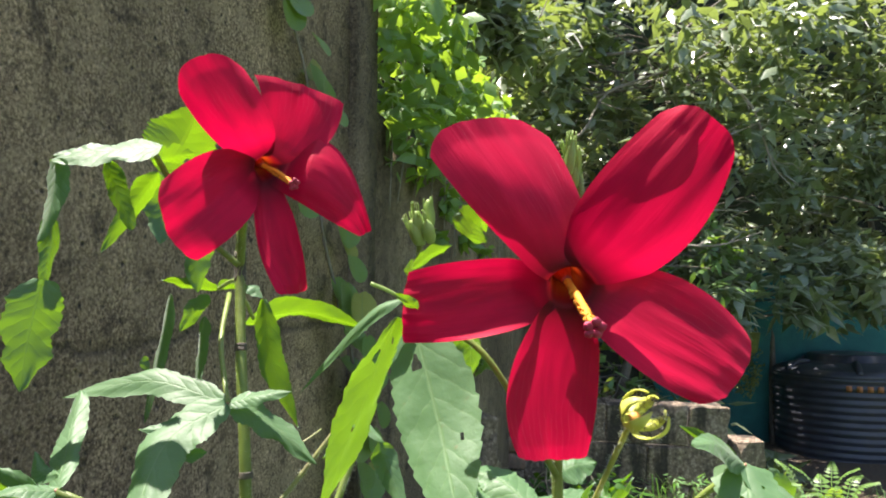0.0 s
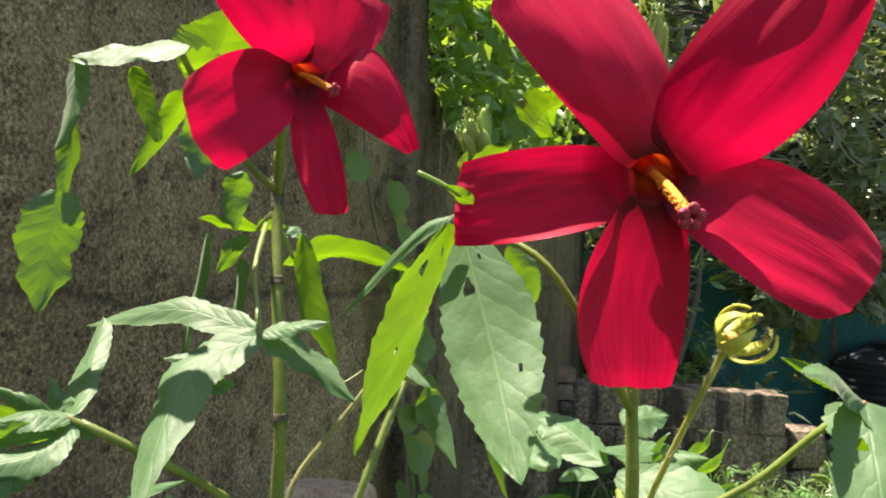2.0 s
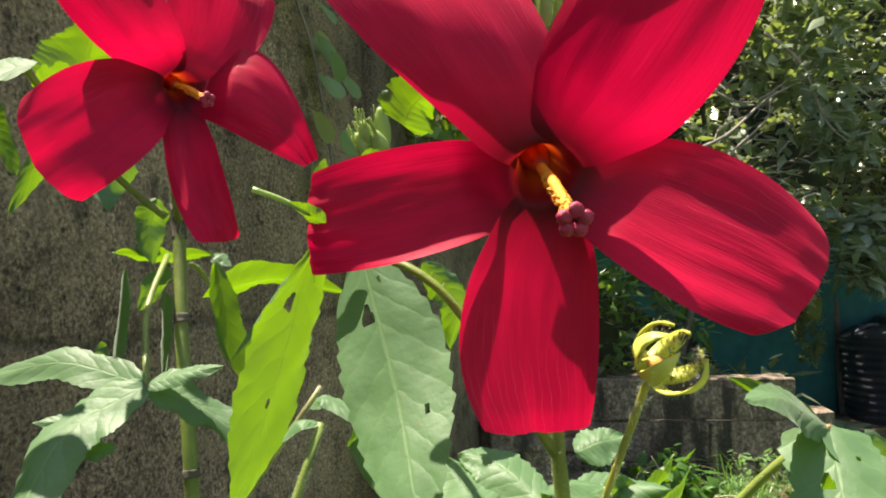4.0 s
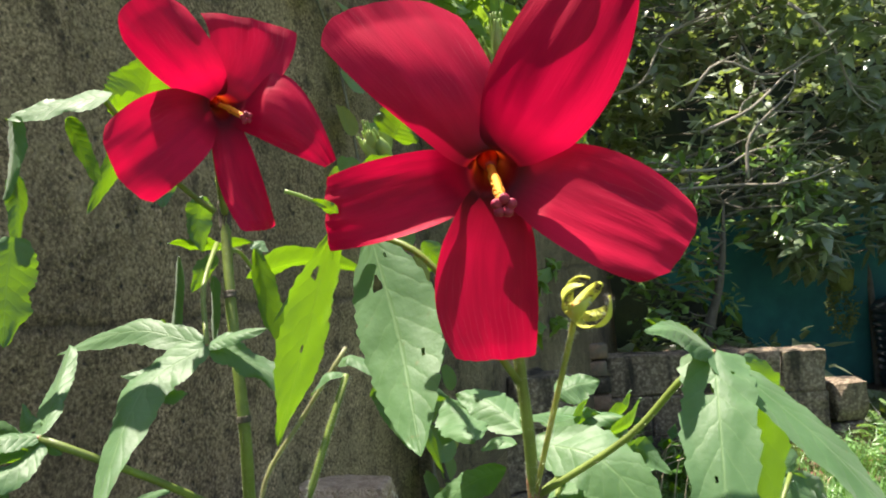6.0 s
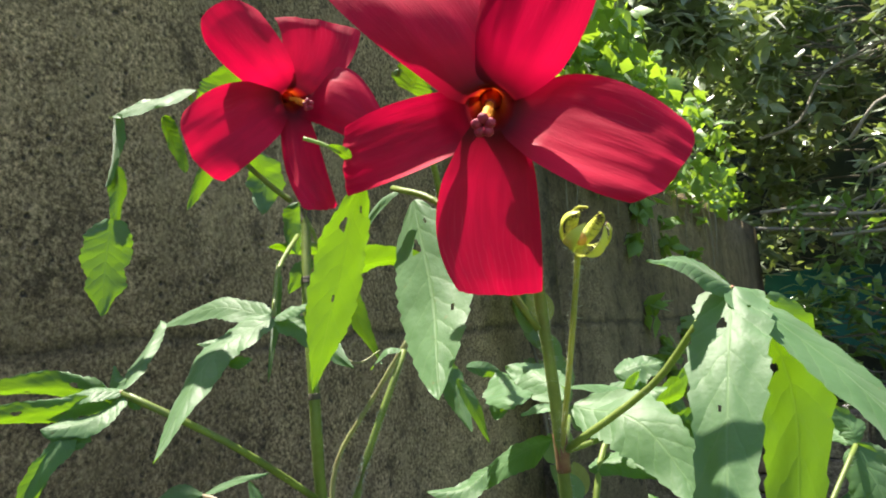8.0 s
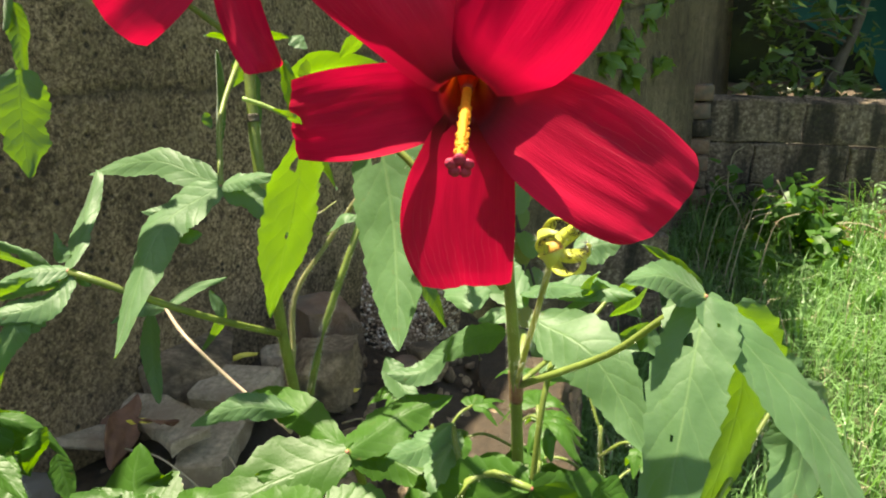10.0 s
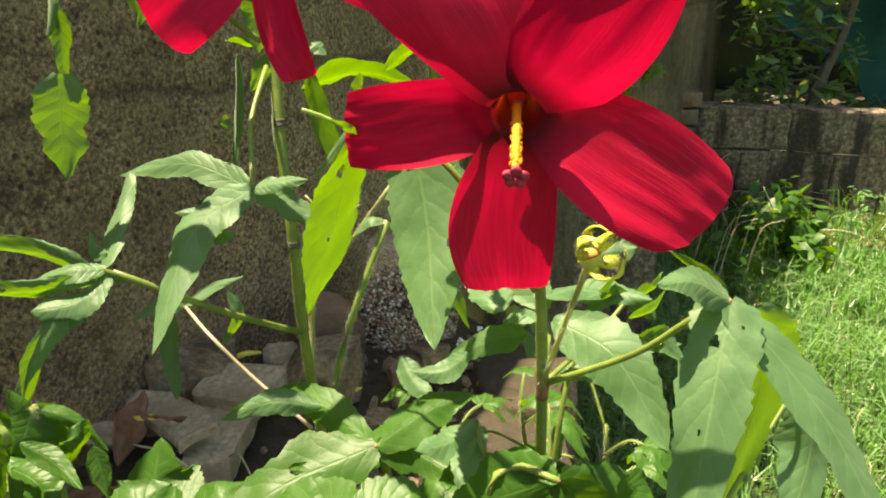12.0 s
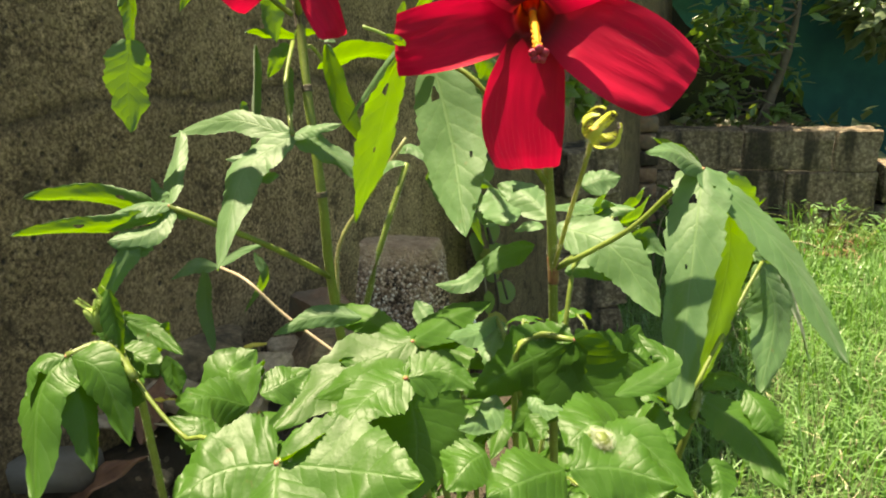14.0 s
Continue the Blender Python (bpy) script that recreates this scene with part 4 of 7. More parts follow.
# stacked stones along the low wall
stack = thing("stone_stack", (-0.02, 2.12, 0.0), "rough stack of weathered blocks beside the low wall", "stone stack")
for k, (dx, dy, z, sx, sz) in enumerate([(0.0, 0.0, 0.10, 0.30, 0.20), (0.02, 0.0, 0.29, 0.28, 0.17), (0.0, 0.02, 0.465, 0.29, 0.17), (0.045, 0.0, 0.615, 0.17, 0.13)]):
    ob = new("block", rough_block((sx, 0.22, sz), 31.0 + k, BLOCK, knock=0.018))
    ob.parent = stack
    ob.matrix_parent_inverse = Matrix.Translation(-Vector(stack["base"]))
    ob.matrix_basis = pose(-0.01 + dx, 2.14 + dy, z, 0, 0, 14 + 4 * k)

# block wall across the lawn's end, its blocks one by one
bm = bmesh.new()
bmesh.ops.create_cube(bm, size=1.0, matrix=Matrix.Translation((0.850, 3.585, 0.24)) @ Matrix.Diagonal((0.93, 0.12, 0.46, 1)))
garden_wall = solid("wall_garden", bm, MORTAR, "low weathered concrete block wall stained dark across the lawn", "wall", kind="structure")
rng = random.Random(4)


kinds = [(w, rough_block((w, 0.155, 0.183), s, BLOCK, knock=0.014)) for w, s in ((0.38, 1.0), (0.38, 5.0), (0.185, 9.0))]
for row in range(3):
    x = 0.375
    short = row % 2
    while x < 1.30:
        w, me = kinds[2] if short else kinds[rng.randint(0, 1)]
        if x + w > 1.34:
            w, me = kinds[2]
            if x + w > 1.36:
                break
        ob = new("block", me)
        ob.location = (x + w / 2, 3.585 + rng.uniform(-0.004, 0.004), 0.062 + 0.187 * row - 0.035 * (x - 0.37) + rng.uniform(-0.003, 0.003))
        ob.rotation_euler = (0, radians(2.0), radians(rng.uniform(-0.6, 0.6)))
        ob.parent = garden_wall
        short = False
        x += w + 0.006
for k, (x, z, w) in enumerate([(1.42, 0.07, 0.16), (1.43, 0.25, 0.14)]):
    stone("loose_block", (x, 3.60, z), (w, 0.15, 0.17), (0, 0, 6 * k), BLOCK, "broken weathered block at the end of the low wall", 51.0 + k, category="block", group="loose blocks")

pier = thing("brick_pier", (0.28, 3.46, 0.0), "short pier of old mixed bricks at the wall's corner", "brick pier")
for row in range(8):
    for k in range(2):
        bm = bmesh.new()
        m = pose(0.235 + 0.095 * k + rng.uniform(-0.006, 0.006), 3.46 + rng.uniform(-0.01, 0.01), 0.038 + 0.076 * row, 0, 0, rng.uniform(-4, 4) + (90 if row % 2 else 0))
        bmesh.ops.create_cube(bm, size=1.0, matrix=m @ Matrix.Diagonal((0.088, 0.095, 0.066, 1)))
        bmesh.ops.bevel(bm, geom=bm.edges[:], offset=0.006, segments=1, affect="EDGES")
        part("brick", bm, BRICK if (row + k) % 3 else BLOCK, pier)


# ---- backdrop: net, tank, trees, dark shade sheet ----
bm = bmesh.new()
n = 40
for i in range(n + 1):
    u = i / n
    x = 0.60 + 3.6 * u
    ztop = 1.19 + 0.015 * math.sin(u * 17) - 0.04 * u
    zlow = max(0.02, 1.12 - 0.75 * min(1.0, u / 0.30) ** 0.7 - 0.36 * min(1.0, max(0.0, (u - 0.22) / 0.08)))
    for j in range(9):
        v = j / 8
        bm.verts.new((x, 5.0 + 0.05 * math.sin(u * 23 + v * 2) * (0.3 + v) + 0.12 * v, ztop + (zlow - ztop) * v))
bm.verts.ensure_lookup_table()
for i in range(n):
    for j in range(8):
        bm.faces.new([bm.verts[k] for k in (i * 9 + j, i * 9 + j + 1, (i + 1) * 9 + j + 1, (i + 1) * 9 + j)])
net = thing("shade_net", (2.3, 5.0, 0.0), "dark teal shade net hung along the end of the garden", "shade net")
part("net_sheet", bm, NET, net)
bm = bmesh.new()
tube(bm, [(0.60 + 3.6 * i / 8, 4.99, 1.196 + 0.015 * math.sin(i / 8 * 17) - 0.04 * i / 8) for i in range(9)], 0.006, 0.006, 6, 40)
part("top_cord", bm, NET, net, "thin teal cord along the top edge")
for x in (2.2, 4.1):
    bm = bmesh.new()
    tube(bm, [(x, 5.03, -0.05), (x + 0.01, 5.03, 0.6), (x, 5.03, 1.22)], 0.025, 0.02, 8)
    part("post", bm, BARK, net, "thin wooden post")

tank = thing("water_tank", (2.62, 4.85, 0.0), "black ribbed plastic water tank standing before the net", "water tank")
bm = bmesh.new()
prof = []
z = 0.0
while z < 0.50:
    prof += [(0.435 + 0.02 * z, z), (0.447 + 0.02 * z, z + 0.012), (0.447 + 0.02 * z, z + 0.026), (0.435 + 0.02 * z, z + 0.038)]
    z += 0.045
prof += [(0.455, 0.515), (0.45, 0.545), (0.40, 0.575), (0.26, 0.605), (0.24, 0.61), (0.24, 0.645), (0.20, 0.655), (0.0, 0.66)]
rings = [[bm.verts.new((2.62 + r * math.cos(a), 4.85 + r * math.sin(a), zz)) for a in (2 * math.pi * k / 48 for k in range(48))] for r, zz in prof]
for a, b in zip(rings, rings[1:]):
    for k in range(48):
        bm.faces.new((a[k], a[(k + 1) % 48], b[(k + 1) % 48], b[k]))
part("body", bm, TANK, tank)
for k in range(5):
    ang = radians(-118 + 7 * k)
    bm = bmesh.new()
    bmesh.ops.create_cube(bm, size=1.0, matrix=pose(2.62 + 0.4585 * math.cos(ang), 4.85 + 0.4585 * math.sin(ang), 0.47, 0, 0, math.degrees(ang) + 90) @ Matrix.Diagonal((0.030, 0.006, 0.034, 1)))
    part("printed_mark", bm, ORANGE, tank, "faded orange printed mark")
for k in range(6):
    ang = radians(-170 + 60 * k)
    bm = bmesh.new()
    tube(bm, [(2.62 + 0.28 * math.cos(ang), 4.85 + 0.28 * math.sin(ang), 0.600), (2.62 + 0.36 * math.cos(ang), 4.85 + 0.36 * math.sin(ang), 0.600), (2.62 + 0.44 * math.cos(ang), 4.85 + 0.44 * math.sin(ang), 0.55)], 0.022, 0.018, 7)
    part("top_rib", bm, TANK, tank)


def leaf_cloud(bm, spots, n, size, rng, long=2.2, droop=0.3, up=0.55):
    """Many small pointed leaves scattered about the spots (x, y, z, radius): each bent, at its own angle."""
    uv = bm.loops.layers.uv.verify()
    for _ in range(n):
        x, y, z, r = rng.choice(spots)
        while True:
            o = Vector((rng.uniform(-1, 1), rng.uniform(-1, 1), rng.uniform(-1, 1)))
            if 0.05 < o.length < 1:
                break
        p = Vector((x, y, z)) + o * r
        d = Vector((rng.gauss(0, 1), rng.gauss(0, 1), rng.gauss(-droop, 0.6))).normalized()
        f = Vector((rng.gauss(0, 0.5), rng.gauss(-0.2, 0.5), up + rng.random())).normalized()
        s = d.cross(f).normalized()
        nn = s.cross(d)
        L = size * rng.uniform(0.6, 1.35)
        w = L / long * 0.5
        q = [p, p + d * L * 0.35 + s * w - nn * w * 0.3, p + d * L * 0.45 + nn * 0, p + d * L * 0.35 - s * w - nn * w * 0.3, p + d * L * 0.98 - nn * L * 0.15]
        vs = [bm.verts.new(c) for c in q]
        for idx, cs in (((0, 1, 2), ((0, .5), (.4, 1), (.45, .5))), ((0, 2, 3), ((0, .5), (.45, .5), (.4, 0))), ((1, 4, 2), ((.4, 1), (1, .5), (.45, .5))), ((2, 4, 3), ((.45, .5), (1, .5), (.4, 0)))):
            face = bm.faces.new([vs[k] for k in idx])
            for lp, c in zip(face.loops, cs):
                lp[uv].uv = c


def limb(bm, a, b, r0, r1, rng, wob=0.08):
    a, b = Vector(a), Vector(b)
    L = (b - a).length
    mids = [a.lerp(b, k) + Vector((rng.uniform(-1, 1), rng.uniform(-1, 1), rng.uniform(-1, 1))) * wob * L for k in (0.3, 0.65)]
    return tube(bm, [a, *mids, b], r0, r1, 7, 12, 0.15)


def bush(name, base, trunk, spots, n, size, mat, label, seed, long=2.2, branches=(), category="tree"):
    """A shrub or tree: a tapered trunk, limbs to each clump and a crown of many single leaves."""
    rng = random.Random(seed)
    ob = thing(name, base, label, category)
    bm = bmesh.new()
    line = tube(bm, [base, *trunk], 0.036, 0.007, 9, 24, 0.25)
    part("trunk", bm, BARK, ob)
    for x, y, z, r in spots:
        bm = bmesh.new()
        limb(bm, min(line[8:], key=lambda q: (q - Vector((x, y, z))).length), (x, y, z), 0.007, 0.002, rng, 0.16)
        part("limb", bm, BARK, ob)
    for a, b in branches:
        bm = bmesh.new()
        line = limb(bm, a, b, 0.010, 0.003, rng, 0.11)
        for k in (3, 5, 7, 9):
            limb(bm, line[k], line[k] + Vector((rng.uniform(-0.1, 0.35), rng.uniform(-0.1, 0.1), rng.uniform(-0.16, 0.22))), 0.0035, 0.0012, rng, 0.12)
        part("bare_branch", bm, TWIG, ob, "pale bare twiggy branch")
    bm = bmesh.new()
    leaf_cloud(bm, spots, n, size, rng, long)
    tagged(part("crown", bm, mat, ob), kind="stuff")
    return ob


def spots_in(rng, n, x, y, z, r):
    return [(rng.uniform(*x), rng.uniform(*y), rng.uniform(*z), rng.uniform(*r)) for _ in range(n)]


rng = random.Random(21)
bush("young_tree", (0.93, 4.05, 0.0), [(0.95, 4.02, 0.5), (1.02, 4.0, 0.75), (1.07, 4.0, 0.98), (1.10, 4.02, 1.22)],
     spots_in(rng, 20, (0.60, 1.10), (3.85, 4.1), (0.48, 1.08), (0.08, 0.15)) + spots_in(rng, 10, (0.7, 1.6), (3.8, 4.2), (1.1, 1.5), (0.08, 0.16)), 700, 0.088, LEAF_UNDER,
     "young broadleaf tree with glossy leaves behind the block wall", 5, 2.6)
# Clumps nearest the block wall are added to shade it and the earth behind.
bush("shade_tree", (1.70, 5.4, 0.0), [(1.68, 5.35, 0.8), (1.6, 5.3, 1.6), (1.5, 5.2, 2.6), (1.6, 5.2, 3.8)],
     spots_in(rng, 60, (0.1, 3.6), (4.5, 5.7), (1.30, 3.6), (0.16, 0.32)) + spots_in(rng, 16, (1.15, 2.1), (3.95, 4.6), (1.55, 2.6), (0.16, 0.28)) + spots_in(rng, 6, (0.25, 0.8), (3.75, 4.2), (2.0, 2.6), (0.16, 0.26)) + spots_in(rng, 9, (-0.15, 0.40), (3.66, 3.80), (2.3, 2.7), (0.12, 0.18)) + spots_in(rng, 10, (1.42, 1.72), (4.0, 4.4), (0.90, 1.4), (0.12, 0.22)) + spots_in(rng, 12, (1.95, 2.7), (4.0, 4.5), (0.95, 1.45), (0.12, 0.24)), 11000, 0.120, LEAF_GLOSS,
     "dense dark tree with small glossy leaves over the net", 6, 2.3,
     [((0.5, 4.3, 1.42), (1.9, 4.5, 1.36)), ((0.55, 4.3, 1.50), (1.6, 4.4, 1.40)), ((0.9, 4.4, 1.48), (2.4, 4.6, 1.52)), ((1.0, 4.5, 2.5), (1.9, 4.4, 2.9)), ((0.9, 4.4, 2.2), (1.7, 4.3, 2.6)), ((1.5, 4.3, 1.7), (1.2, 4.3, 2.4)), ((0.6, 4.3, 1.9), (1.3, 4.3, 2.3)), ((0.95, 3.95, 1.75), (1.75, 4.0, 2.05)), ((1.0, 3.92, 1.58), (1.7, 3.95, 1.95)), ((0.7, 3.95, 1.42), (1.6, 4.0, 1.48)), ((1.2, 3.9, 1.32), (1.5, 3.95, 1.85)), ((0.8, 3.9, 1.30), (1.7, 3.95, 1.36)), ((1.5, 3.95, 2.2), (1.9, 4.0, 1.6))])
bush("hedge_tree", (0.35, 5.0, 0.0), [(0.35, 4.95, 0.8), (0.3, 4.9, 1.6), (0.2, 4.8, 2.4), (0.1, 4.8, 3.2)],
     spots_in(rng, 32, (-0.1, 1.0), (4.4, 5.2), (1.45, 3.4), (0.15, 0.30)), 3200, 0.105, LEAF_FAR,
     "leafy tree crowding over the low wall", 7, 2.0)
bush("side_tree", (3.3, 5.6, 0.0), [(3.3, 5.6, 1.0), (3.2, 5.6, 2.0), (3.2, 5.5, 3.4)],
     spots_in(rng, 30, (2.2, 4.6), (4.6, 6.0), (0.9, 3.6), (0.2, 0.4)), 4500, 0.120, LEAF_GLOSS,
     "dense dark tree with small glossy leaves beyond the tank", 8, 2.3)

# Added leaf clumps that hide sunlit ground where deep shade belongs.
rng = random.Random(61)
under = thing("undergrowth", (1.2, 4.3, 0.0), "leafy undergrowth added to darken the bright ground behind the block wall", "undergrowth")
bm = bmesh.new()
leaf_cloud(bm, spots_in(rng, 40, (0.35, 1.5), (3.75, 4.9), (0.05, 0.45), (0.10, 0.20)) + spots_in(rng, 26, (1.15, 1.75), (3.75, 4.5), (0.02, 0.12), (0.08, 0.13)), 2500, 0.12, rng, 2.4)
tagged(part("foliage", bm, LEAF_FAR, under), kind="stuff")

# creeper that spills over the low wall
rng = random.Random(31)
creeper = thing("creeper", (0.0, 2.4, 1.35), "bright green creeper spilling over the low wall", "creeper")
bm = bmesh.new()
sp = []
for _ in range(60):
    y = rng.uniform(1.60, 3.4)
    hang = rng.random() ** 2 * 0.18
    p = on_wall(y, 1.46 - hang + rng.uniform(0, 0.35), 0.03)
    sp.append((p.x, p.y, p.z, 0.07))
for _ in range(36):
    y = rng.uniform(1.58, 2.2)
    p = on_wall(y, rng.uniform(1.35, 1.80), 0.05)
    sp.append((p.x, p.y, p.z, 0.11))
for _ in range(14):
    p = on_wall(rng.uniform(1.95, 2.8), rng.uniform(0.70, 1.35), 0.012)
    sp.append((p.x, p.y, p.z, 0.03))
leaf_cloud(bm, sp, 1900, 0.055, rng, 1.45, 0.6, 0.1)
tagged(part("foliage", bm, LEAF_VINE, creeper), kind="stuff")
for k in range(14):
    y = 1.65 + 0.12 * k
    bm = bmesh.new()
    tube(bm, [on_wall(y, 1.7, -0.02), on_wall(y + 0.02, 1.45, 0.012), on_wall(y + rng.uniform(-0.05, 0.05), 1.44 - rng.uniform(0.1, 0.35), 0.010)], 0.004, 0.002, 5)
    part("runner", bm, TWIG, creeper)


def round_leaf(bm, p, n, size, rng):
    """A round vine leaf, slightly cupped, with its rib."""
    uv = bm.loops.layers.uv.verify()
    n = n.normalized()
    a = n.cross(Vector((rng.uniform(-0.4, 0.4), 0.1, 1))).normalized()
    b = a.cross(n)
    c = bm.verts.new(p - n * size * 0.06)
    ring = [bm.verts.new(p + (a * math.cos(t) * 0.48 + b * (math.sin(t) * 0.5)) * size * (0.82 if k == 3 else 1) + n * 0.05 * size * math.cos(2 * t)) for k, t in enumerate(2 * math.pi * k / 14 for k in range(14))]
    for k in range(14):
        face = bm.faces.new((c, ring[k], ring[(k + 1) % 14]))
        for lp, t in zip(face.loops, (None, k, k + 1)):
            lp[uv].uv = (0.5, 0.5) if t is None else (0.5 + 0.45 * math.sin(2 * math.pi * t / 14), 0.5 + 0.5 * math.cos(2 * math.pi * t / 14))


vine = thing("wall_vine", on_wall(1.40, 0.0), "round-leaved vine climbing the concrete wall", "vine")
path = [on_wall(1.50, 0.10, 0.05), on_wall(1.46, 0.30, 0.05), on_wall(1.41, 0.50, 0.05), on_wall(1.39, 0.64, 0.05), on_wall(1.36, 0.80, 0.05), on_wall(1.37, 0.90, 0.04), on_wall(1.33, 1.0, 0.03), on_wall(1.27, 1.14, 0.02), on_wall(1.21, 1.36, 0.02), on_wall(1.12, 1.52, 0.02), on_wall(1.10, 1.9, 0.02)]
bm = bmesh.new()
line = tube(bm, path, 0.004, 0.002, 6, 60, 0.2)
part("vine_stem", bm, TWIG, vine)
for k in range(56):
    p = line[min(60, 4 + k)] + Vector((rng.uniform(-0.01, 0.03), rng.uniform(-0.08, 0.08), rng.uniform(-0.02, 0.02)))
    bm = bmesh.new()
    round_leaf(bm, p + WALL_N * rng.uniform(0.0, 0.03), WALL_N + Vector((rng.uniform(-0.3, 0.3), rng.uniform(-0.7, 0.0), rng.uniform(0.1, 0.9))), rng.uniform(0.042, 0.066), rng)
    part("vine_leaf", bm, YELLOWING if k % 5 == 1 else LEAF_VINE, vine, "yellowing round leaf" if k % 5 == 1 else "")
for k in range(3):
    bm = bmesh.new()
    tube(bm, [line[3 + 4 * k] + Vector((0.02 * k, 0.02, 0)), line[14 + 3 * k] + WALL_N * 0.02 + Vector((0, 0.03 - 0.03 * k, 0)), line[24 + 3 * k]], 0.0025, 0.0015, 5, 14, 0.2)
    part("vine_shoot", bm, BARK, vine, "thin brown twining shoot")

# hanging plant before the net
basket = thing("hanging_plant", (1.83, 4.5, 0.42), "hanging pot of trailing yellow-green moss on thin wires", "hanging plant")
rng = random.Random(41)
bm = bmesh.new()
bm.loops.layers.uv.verify()
sp = [(1.83 + rng.uniform(-0.06, 0.06), 4.5 + rng.uniform(-0.06, 0.06), z0, 0.035) for z0 in [0.45 + 0.012 * k for k in range(29)]]
leaf_cloud(bm, sp, 900, 0.020, rng, 1.4)
tagged(part("trailing_leaves", bm, MOSSBALL, basket), kind="stuff")
bm = bmesh.new()
bmesh.ops.create_cone(bm, segments=18, radius1=0.055, radius2=0.075, depth=0.12, cap_ends=True, matrix=Matrix.Translation((1.83, 4.5, 0.74)))
part("pot", bm, MOSSBALL, basket)
for dx in (-0.07, 0.0, 0.07):
    bm = bmesh.new()
    tube(bm, [(1.83 + dx, 4.5 - 0.03 * (dx == 0), 0.79), (1.83 + dx * 0.4, 4.5, 0.92), (1.83, 4.5, 1.06)], 0.0025, 0.0025, 5)
    part("wire", bm, WIRE, basket)
bm = bmesh.new()
tube(bm, [(1.83, 4.5, 1.05), (1.84, 4.5, 1.25), (1.82, 4.5, 1.5)], 0.003, 0.003, 5)
part("hook", bm, WIRE, basket)

# near-black sheet far behind, standing for the shaded depth between the trees
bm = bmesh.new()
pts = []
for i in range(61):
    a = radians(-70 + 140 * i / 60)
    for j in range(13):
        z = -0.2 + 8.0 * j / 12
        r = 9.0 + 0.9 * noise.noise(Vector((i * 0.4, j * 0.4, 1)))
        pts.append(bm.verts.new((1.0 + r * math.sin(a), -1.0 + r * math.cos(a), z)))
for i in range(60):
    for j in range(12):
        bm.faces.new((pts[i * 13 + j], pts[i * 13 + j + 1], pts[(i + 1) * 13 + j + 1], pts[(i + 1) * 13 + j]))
solid("backdrop", bm, SHADE_BACKDROP, "near-black sheet behind the trees, standing for their deep shade", "thicket", kind="structure")


# ---- the mallow plants ----
# stem with the smaller flower
plant_a = thing("flowering_mallow_plant", (-0.100, 0.410, 0.600), "slender green mallow plant bearing one scarlet flower beside the wall", "plant", "mallow plants")
stalk(plant_a, 'stem', [(-0.0980, 0.4300, 0.6000), (-0.1000, 0.4100, 0.7600), (-0.1040, 0.4020, 0.8620), (-0.1015, 0.3960, 0.9140), (-0.1085, 0.4080, 0.9800), (-0.1140, 0.4230, 1.0308), (-0.1110, 0.4130, 1.0520)], 0.0034, 0.0027, STEM)
flower_a = flower(plant_a, (-0.0850, 0.3610, 1.0780), (-0.0690, 0.3460, 1.0680), 0.82)
stalk(plant_a, 'flower_stalk', [(-0.1140, 0.4230, 1.0308), (-0.1080, 0.4050, 1.0574), (-0.0968, 0.3725, 1.0853)], 0.0022, 0.0024, STEM)
petal(flower_a, (-0.0841, 0.3574, 1.0798), (-0.1084, 0.3443, 1.0903), (-0.1193, 0.3347, 1.1072), (-0.0800, 0.3478, 1.0999), (-0.0917, 0.3417, 1.1216), 0.0128, -0.0060)
petal(flower_a, (-0.0796, 0.3574, 1.0792), (-0.0866, 0.3567, 1.1057), (-0.0908, 0.3566, 1.1234), (-0.0566, 0.3668, 1.0904), (-0.0492, 0.3753, 1.1137), 0.0025, 0.0040)
petal(flower_a, (-0.0771, 0.3577, 1.0743), (-0.0532, 0.3688, 1.0906), (-0.0340, 0.3725, 1.0479), (-0.0598, 0.3629, 1.0554), (-0.0399, 0.3717, 1.0447), 0.0000, -0.0050)
petal(flower_a, (-0.0790, 0.3580, 1.0704), (-0.0867, 0.3508, 1.0412), (-0.0767, 0.3494, 1.0157), (-0.0671, 0.3557, 1.0430), (-0.0651, 0.3643, 1.0182), 0.0015, -0.0050)
petal(flower_a, (-0.0851, 0.3577, 1.0737), (-0.1018, 0.3283, 1.0799), (-0.1189, 0.3133, 1.0634), (-0.0897, 0.3413, 1.0484), (-0.1075, 0.3274, 1.0303), 0.0070, -0.0060)
stalk(plant_a, 'stem_node', [(-0.1135, 0.4215, 1.0400), (-0.1142, 0.4232, 1.0320), (-0.1138, 0.4225, 1.0230)], 0.0034, 0.0034, BARK, 'brown scarred joint of the stem', hairy=False)
stalk(plant_a, 'stem_node', [(-0.1092, 0.4098, 0.9883), (-0.1088, 0.4090, 0.9842)], 0.0034, 0.0034, BARK, 'brown scarred joint of the stem', hairy=False)
stalk(plant_a, 'stem_node', [(-0.1017, 0.3962, 0.9218), (-0.1015, 0.3960, 0.9183)], 0.0034, 0.0034, BARK, 'brown scarred joint of the stem', hairy=False)
